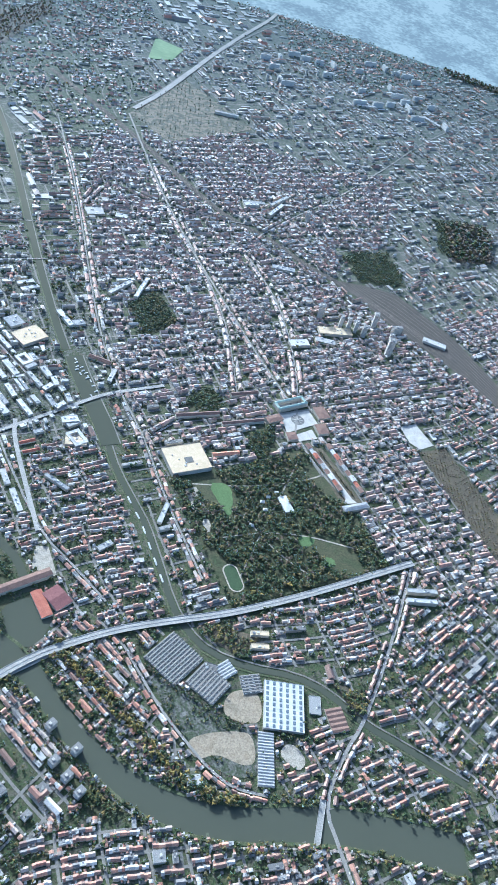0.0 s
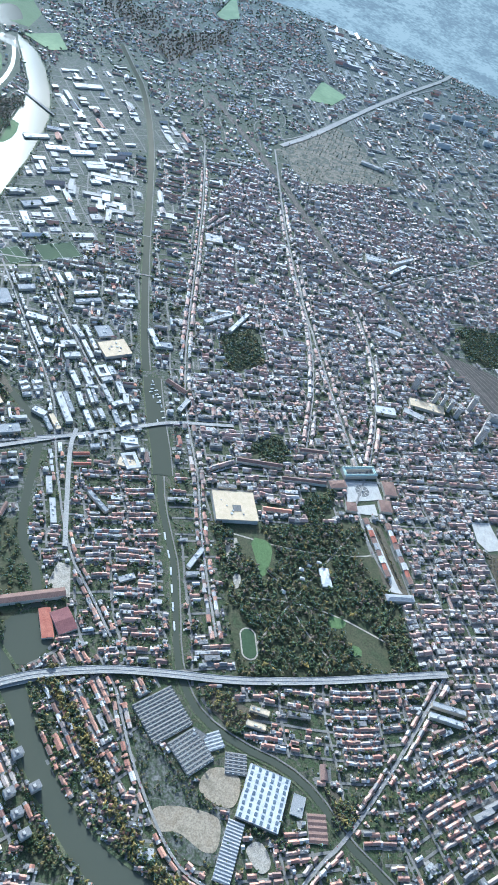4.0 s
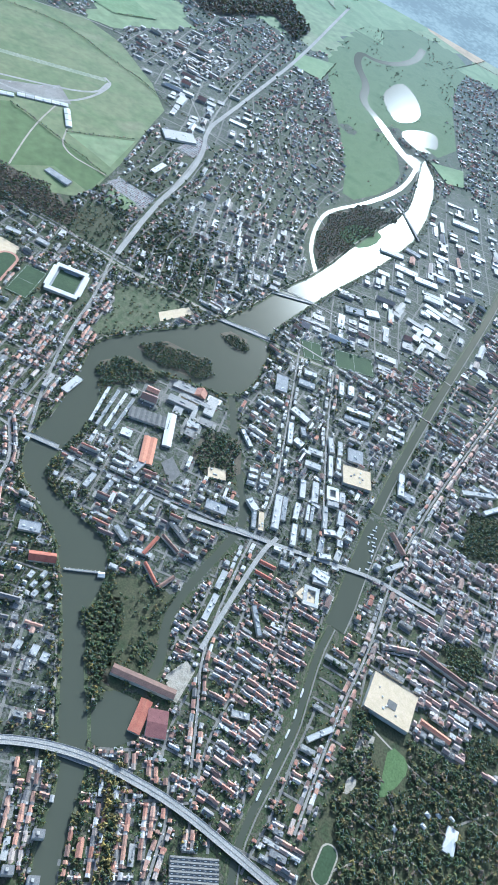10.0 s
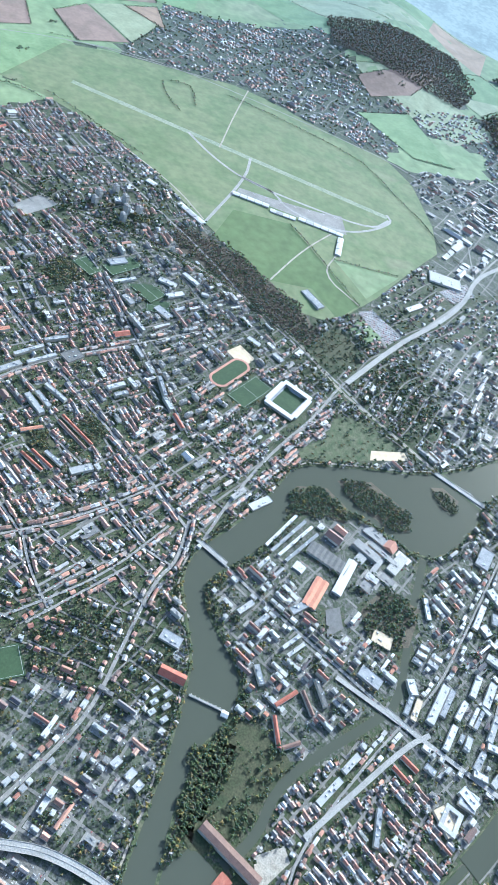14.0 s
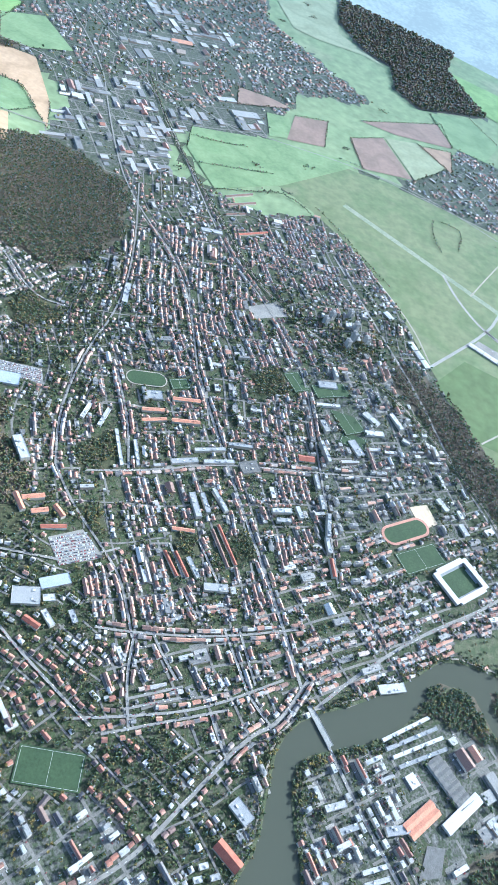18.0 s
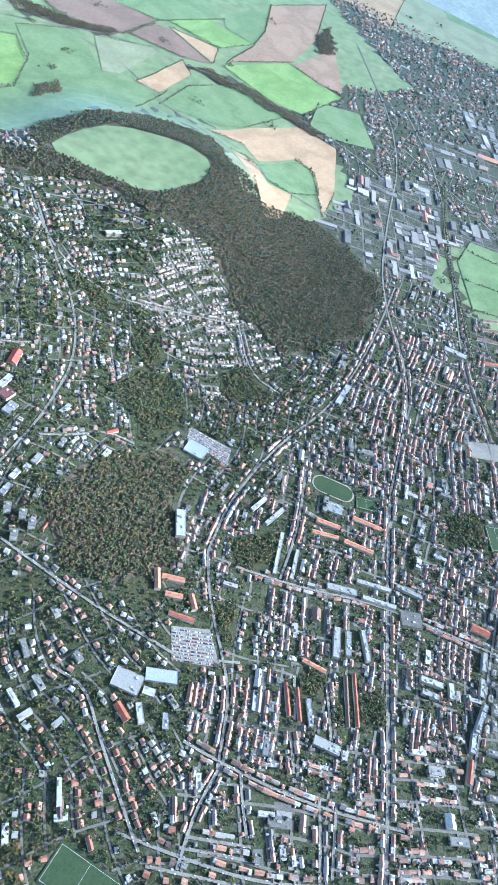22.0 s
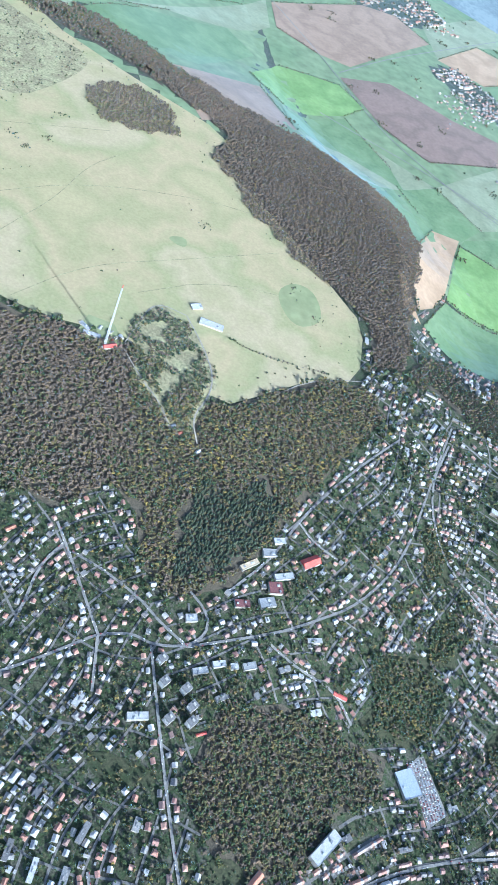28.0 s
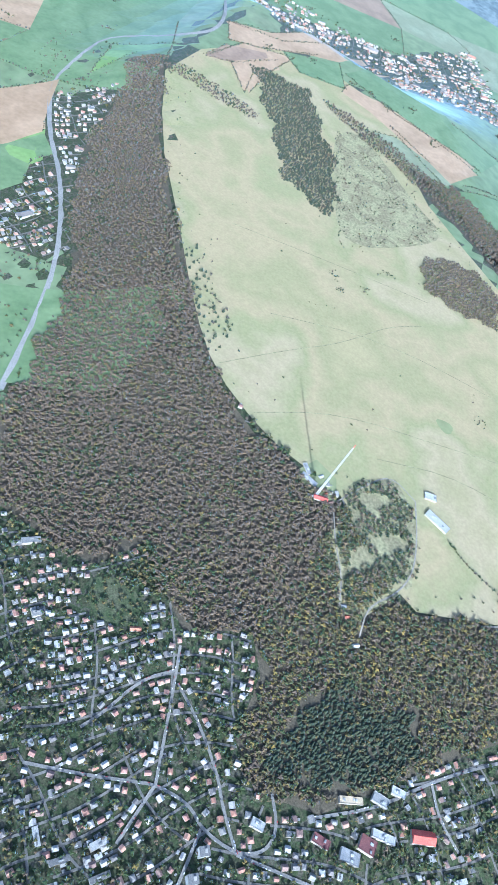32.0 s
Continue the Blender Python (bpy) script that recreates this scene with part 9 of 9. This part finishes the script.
# ---- trees ----
def clump(seed, lobes=4):
    """A crown of uneven angular lobes, with gaps between them."""
    r = random.Random(seed)
    V, F = [], []
    for k in range(lobes):
        a, out, size = k * 2.4 + r.uniform(-0.4, 0.4), (0.0 if k == 0 else r.uniform(0.2, 0.36)), r.uniform(0.24, 0.36) * (1.25 if k == 0 else 1.0)
        mid = Vector((out * math.cos(a), out * math.sin(a), r.uniform(0.3, 0.62) + (0.16 if k == 0 else 0)))
        turn = Euler((r.uniform(-0.5, 0.5), r.uniform(-0.5, 0.5), r.uniform(0, 6.28)))
        base = len(V)
        for p in ((1.05, 0, 0), (-0.52, 0.9, 0), (-0.52, -0.9, 0), (0.15, 0.1, 0.62), (-0.1, 0.1, -0.7)):
            q = Vector(p) * size * r.uniform(0.75, 1.25)
            q.rotate(turn)
            V.append(tuple(mid + q))
        F += [[base + i for i in f] for f in ((0, 1, 3), (1, 2, 3), (2, 0, 3), (1, 0, 4), (2, 1, 4), (0, 2, 4))]
    return V, F


CROWNS = [clump(k) for k in range(5)]
SPIKE = ([(0.5 * math.cos(a) * r, 0.5 * math.sin(a) * r, z) for z, r in ((0.05, 1.0), (0.45, 0.6)) for a in np.arange(0, 6.28, 1.05)] + [(0, 0, 1.15)],
         [(k, (k + 1) % 6, 6 + (k + 1) % 6) for k in range(6)] + [(k, 6 + (k + 1) % 6, 6 + k) for k in range(6)] + [(6 + k, 6 + (k + 1) % 6, 12) for k in range(6)])


STUB, BUSH, DOT = clump(11, 3), clump(12, 2), clump(13, 1)


def wood(name, X, Y, width, kinds, label, category="trees", tall=1.0):
    n = len(X)
    z = height(X, Y)
    pick = RNG.random(n)
    shape = RNG.integers(0, len(CROWNS), n)
    lo = 0.0
    distant = np.hypot(X - 1150, Y - 1300) > 1900
    if name in ("garden_trees", "hedgerow", "pasture_copses"):
        distant[:] = True
    shape[distant] = len(CROWNS)
    if name == "garden_trees":
        shape[np.hypot(X - 1150, Y - 1300) > 2000] += 1
    for kind, share in kinds:
        here = (pick >= lo) & (pick < lo + share)
        lo += share
        for c in range(len(CROWNS) + 2):
            sel = here & (shape == c)
            m = sel.sum()
            if not m:
                continue
            tv, tf = SPIKE if kind == "conifer" else CROWNS[c] if c < len(CROWNS) else DOT if c > len(CROWNS) else STUB if name == "south_slope_trees" else BUSH
            w = (width if np.isscalar(width) else width[sel]) * RNG.uniform(0.65, 1.4, m)
            me = many(name, tv, tf, np.c_[X[sel], Y[sel], z[sel] + w * 0.15 * tall], RNG.uniform(0, 6.28, m), np.c_[w, w * RNG.uniform(0.85, 1.15, m), w * RNG.uniform(0.75, 1.05, m) * tall], M[kind])
            tagged(new(name, me), label, category, kind="stuff")


for nm, (poly, space, width, kinds) in WOODS.items():
    bx = box_of(poly)
    space, width = (space * 0.82, width * 0.92) if space < 12 else (space, width)
    u, v = np.meshgrid(np.arange(bx[0], bx[2], space), np.arange(bx[1], bx[3], space * 0.9))
    u = (u + (np.arange(len(v)) % 2)[:, None] * space / 2 + RNG.normal(0, space * 0.4, u.shape)).ravel()
    v = (v + RNG.normal(0, space * 0.4, v.shape)).ravel()
    wob = 14 if space < 12 else 6
    ok = inside(poly, u + wob * np.sin(v / 37 + 1) + wob * 0.6 * np.sin(v / 13), v + wob * np.sin(u / 33) + wob * 0.6 * np.sin(u / 11))
    ok &= ~inside(OPEN["knoll"], u, v) & (np.hypot(u - MID[0], v - MID[1]) < 6330) & ~np.isin(taken(u, v), (2, 3))
    if nm == "hill_scrub":
        ok &= np.sin(u / 23 + np.sin(v / 17)) * np.sin(v / 31 + 2) < 0.25
    if nm in ("mid_wood", "knoll_wood", "south_slope"):
        ok &= np.sin(u / 41 + np.sin(v / 29)) * np.sin(v / 53 + 2) < 0.985
    if nm == "south_slope":
        ok &= ~inside(WOODS["slope_conifers"][0], u, v)
    wood(nm.rstrip("0123456789") + "_trees", u[ok], v[ok], width, kinds, "dense autumn woodland of bare and turning trees", "woodland")

green = np.concatenate(GREEN)
share = np.clip(1.25 - np.hypot(green[:, 0] - 1150, green[:, 1] - 1250) / 2000, 0.05, 1)
pick = RNG.random(len(green)) < share * 0.7
green, share = green[pick], share[pick]
rest = np.hypot(green[:, 0] - 1150, green[:, 1] - 1250) > np.sort(np.hypot(green[:, 0] - 1150, green[:, 1] - 1250))[259]
wood("garden_trees", green[rest, 0], green[rest, 1], np.clip(9.4 / np.sqrt(share[rest]), 9.4, 18), (("leaf", 0.76), ("autumn", 0.14), ("bare", 0.08), ("yellow", 0.02)), "scattered garden trees and shrubs")
if HEDGE:
    h = np.concatenate(HEDGE)
    h = h[~np.isin(taken(h[:, 0], h[:, 1]), (1, 2, 3)) & (np.hypot(h[:, 0] - MID[0], h[:, 1] - MID[1]) < 6300)]
    wood("hedgerow", h[:, 0], h[:, 1], 9.0, (("leaf", 0.7), ("bare", 0.3)), "dark hedgerows between fields", "hedge")
x0, y0, x1, y1 = box_of(WASTE)
ok = inside(WASTE, *(yard := RNG.uniform((x0, y0), (x1, y1), (700, 2)).T)) & (taken(*yard) == 4) & (np.sin(yard[0] / 19) * np.sin(yard[1] / 23) > -0.3)
wood("yard_scrub", yard[0][ok], yard[1][ok], 6.0, (("leaf", 0.6), ("autumn", 0.4)), "scrub on waste ground by the factory", "scrub")
ok = inside(OPEN["plain"], *(mead := RNG.uniform((2100, -4200), (3900, -1400), (5200, 2)).T)) & (taken(*mead) == 4) & (np.sin(mead[0] / 140) * np.sin(mead[1] / 110) + 0.5 * np.sin(mead[0] / 37 + mead[1] / 51) > 0.4)
wood("meadow_trees", mead[0][ok], mead[1][ok], 11.0, (("leaf", 0.7), ("bare", 0.3)), "clumps of trees in the river meadows")
# park trees
u, v = RNG.uniform(-270, 420, 5600), RNG.uniform(90, 790, 5600)
ok = inside(OPEN["pepin"], u, v) & (taken(u, v) == 4) & (np.sin(u / 60) + np.sin(v / 45 + u / 90) > -1.25)
wood("park_trees", u[ok], v[ok], 12.0, (("leaf", 0.7), ("autumn", 0.2), ("bare", 0.08), ("yellow", 0.02)), "tall park trees turning yellow", "trees")
u, v = np.meshgrid(np.arange(-720, -420, 11.0), np.arange(0, 600, 9.0))
ok = inside(ESPLANADE, u, v) & (RNG.random(u.shape) < 0.7)
wood("esplanade_trees", u[ok], v[ok], 8.0, (("autumn", 0.5), ("bare", 0.5)), "rows of bare plane trees on the esplanade")
wood("promenade_trees", PROM_TREES[:, 0], PROM_TREES[:, 1], 8.0, (("autumn", 1.0),), "clipped rows of trees along the promenade")
# trees of the cemetery, the island meadow and the hilltop edge
u, v = np.meshgrid(np.arange(100, 830, 22.0), np.arange(-2870, -1960, 30.0))
u, v = (u + RNG.normal(0, 3, u.shape)).ravel(), (v + RNG.normal(0, 3, v.shape)).ravel()
ok = inside(OPEN["cemetery"], u, v) & (RNG.random(u.shape) < 0.7)
wood("cemetery_trees", u[ok], v[ok], 8.0, (("leaf", 0.6), ("conifer", 0.2), ("autumn", 0.2)), "rows of trees between the graves")
u, v = RNG.uniform(740, 1050, 700), RNG.uniform(550, 890, 700)
ok = inside(OPEN["isle"], u, v) & (np.sin(u / 30) * np.sin(v / 37) > -0.25)
wood("island_meadow_trees", u[ok], v[ok], 10.0, (("leaf", 0.92), ("autumn", 0.08)), "clumps of trees on the river island")
u, v = RNG.uniform(200, 2450, 5200), RNG.uniform(2550, 4700, 5200)
edge = reach(OPEN["upland"] + OPEN["upland"][:1], u, v)
ok = inside(OPEN["upland"], u, v) & (taken(u, v) == 4) & (RNG.random(u.shape) < np.where(edge < 120, 0.6 * (1 - edge / 125), 0.012 + 0.1 * (np.sin(u / 90) * np.sin(v / 130) > 0.75)))
heath = [(940, 4529), (1030, 4673), (1404, 4348), (1555, 4270), (1478, 4075), (1236, 3780), (1082, 4137)]
ok |= inside(heath, u, v) & (RNG.random(u.shape) < 0.45)
hx, hy = RNG.uniform(940, 1560, 900), RNG.uniform(3780, 4680, 900)
hk = inside(heath, hx, hy) & (np.sin(hx / 31) * np.sin(hy / 43) > -0.15)
wood("heath_scrub", hx[hk], hy[hk], 7.5, (("leaf", 0.4), ("bare", 0.5), ("autumn", 0.1)), "dark thorn scrub on rough heath", "scrub")
wood("hilltop_scrub", u[ok], v[ok], 7.0, (("leaf", 0.6), ("bare", 0.3), ("autumn", 0.1)), "single bushes and thorn trees on the hilltop grass", "scrub")
# a golden row of poplars on the inner bank, scrub beside the workshops, trees on the plots among houses
row = np.array(smooth([(630, 945), (581, 987), (509, 1050), (439, 1117), (364, 1188), (289, 1243), (201, 1265)], rounds=3))
row = np.repeat(row, 9, axis=0) + RNG.normal(0, 10, (len(row) * 9, 2))
row = row[np.isin(taken(row[:, 0], row[:, 1]), (0, 4, 7))]
wood("poplar_row", row[:, 0], row[:, 1], 11.0, (("yellow", 0.4), ("autumn", 0.3), ("leaf", 0.3)), "golden poplars along the river bank", "trees", 1.3)
for key, n, share in (("lawn_a", 60, 0.5), ("lawn_b", 60, 0.5), ("lawn_c", 120, 0.5), ("gardens", 260, 0.7), ("meadow", 130, 0.5), ("knoll", 160, 0.5)):
    bx = box_of(OPEN[key])
    u, v = RNG.uniform(bx[0], bx[2], n * 2), RNG.uniform(bx[1], bx[3], n * 2)
    ok = inside(OPEN[key], u, v) & (RNG.random(u.shape) < share) & (taken(u, v) == 4)
    wood("plot_trees", u[ok], v[ok], 8.0, (("leaf", 0.7), ("autumn", 0.3)), "trees and bushes on a rough grass plot")
# small copses scattered over the pastures, dark thickets on the hilltop
spot = np.c_[RNG.uniform(-900, 6800, 420), RNG.uniform(-4600, 6600, 420)]
spot = spot[np.array([s_[3] == "field" for s_ in SEEDS])[owner(spot[:, 0], spot[:, 1])] & np.isin(taken(spot[:, 0], spot[:, 1]), (0, 6)) & (np.hypot(spot[:, 0] - MID[0], spot[:, 1] - MID[1]) < 6200)]
c_ = np.repeat(spot, 13, axis=0) + RNG.normal(0, 15, (len(spot) * 13, 2))
wood("pasture_copses", c_[:, 0], c_[:, 1], 10.0, (("leaf", 0.5), ("bare", 0.3), ("autumn", 0.2)), "small copses in the pastures", "copse")
c_ = np.repeat(np.array([(1274, 3611), (1387, 3638), (1315, 3558), (1438, 3799), (2180, 3120), (2230, 2980), (1900, 3350)]), 14, axis=0)
c_ = c_ + RNG.normal(0, 11, c_.shape)
wood("hilltop_thickets", c_[:, 0], c_[:, 1], 6.0, (("leaf", 0.7), ("bare", 0.3)), "dark thickets on the hilltop grass", "scrub")
# scrub between the valley road and the wood
u, v = RNG.uniform(-250, 800, 2600), RNG.uniform(2550, 4400, 2600)
far_road = reach(VALLEY_ROAD, u, v)
ok = (far_road > 18) & (far_road < 150) & (taken(u, v) == 0) & (np.sin(u / 47 + 1) * np.sin(v / 61) > -0.2)
wood("roadside_trees", u[ok], v[ok], 8.5, (("leaf", 0.5), ("bare", 0.3), ("autumn", 0.2)), "trees and scrub along the valley road")
# trees along the river
for line, side in ((RIVER_L, -1), (RIVER_R, 1)):
    P = np.array(smooth(line, rounds=3))
    T = np.gradient(P, axis=0)
    T /= np.linalg.norm(T, axis=1)[:, None]
    B = np.repeat(P, 5, axis=0) + np.repeat(np.c_[-T[:, 1], T[:, 0]], 5, axis=0) * (side * RNG.uniform(8, 22, len(P) * 5))[:, None] + RNG.normal(0, 8, (len(P) * 5, 2))
    B = B[np.isin(taken(B[:, 0], B[:, 1]), (0, 4, 5))]
    wood("riverside_trees", B[:, 0], B[:, 1], 9.0, (("leaf", 0.72), ("yellow", 0.1), ("autumn", 0.18)), "yellowing trees along the river bank")


# ---- single trees by the river, each with trunk, limbs and a crown of clumps ----
def tree_meshes(seed):
    r = random.Random(seed)
    bm = bmesh.new()
    bmesh.ops.create_cone(bm, cap_ends=True, segments=6, radius1=0.05, radius2=0.025, depth=0.5, matrix=Matrix.Translation((0, 0, 0.25)))
    for k in range(4):
        m = Matrix.Translation((0, 0, 0.4)) @ Euler((r.uniform(0.5, 0.9), 0, k * 1.57 + r.random())).to_matrix().to_4x4() @ Matrix.Translation((0, 0, 0.16))
        bmesh.ops.create_cone(bm, cap_ends=False, segments=5, radius1=0.022, radius2=0.008, depth=0.34, matrix=m)
    trunk = bpy.data.meshes.new("trunk")
    bm.to_mesh(trunk)
    bm.free()
    trunk.materials.append(M["bark"])
    V, Fc = [], []
    for k in range(11):
        cv, cf = CROWNS[k % 5]
        a, rad, z, sz = r.uniform(0, 6.28), r.uniform(0.05, 0.36), r.uniform(0.3, 0.8), r.uniform(0.22, 0.42)
        base = len(V)
        V += [(x * sz + rad * math.cos(a), y * sz + rad * math.sin(a), z + zz * sz) for x, y, zz in cv]
        Fc += [[base + i for i in f] for f in cf]
    return trunk, V, Fc


TREES = []
for k in range(6):
    trunk, V, Fc = tree_meshes(k)
    TREES.append((trunk, unit_mesh("crown", V, Fc, M[("leaf", "leaf", "autumn", "yellow", "leaf", "autumn")[k]])))
near = np.argsort(np.hypot(green[:, 0] - 1150, green[:, 1] - 1250))[:260]
for j, k in enumerate(near):
    x, y = green[k]
    tree = new("tree")
    tree.matrix_world = pose(x, y, lift(x, y), 0, 0, j * 37)
    kind = j % 6
    tagged(tree, ("leafy green garden tree", "leafy green garden tree", "brown autumn garden tree", "yellow autumn garden tree", "leafy green garden tree", "brown autumn garden tree")[kind] + " beside houses", "tree", "garden trees")
    size = 8 + 3 * ((j * 7) % 10) / 10
    for nm, me in zip(("trunk", "crown"), TREES[kind]):
        ob = new(nm, me)
        ob.parent = tree
        ob.scale = (size, size, size)

# ---- bring the plan to size ----
shrink = Matrix.Scale(PLAN, 4)
for me in bpy.data.meshes:
    me.transform(shrink)
for ob in bpy.data.objects:
    if ob.type in ("MESH", "EMPTY"):
        ob.location *= PLAN
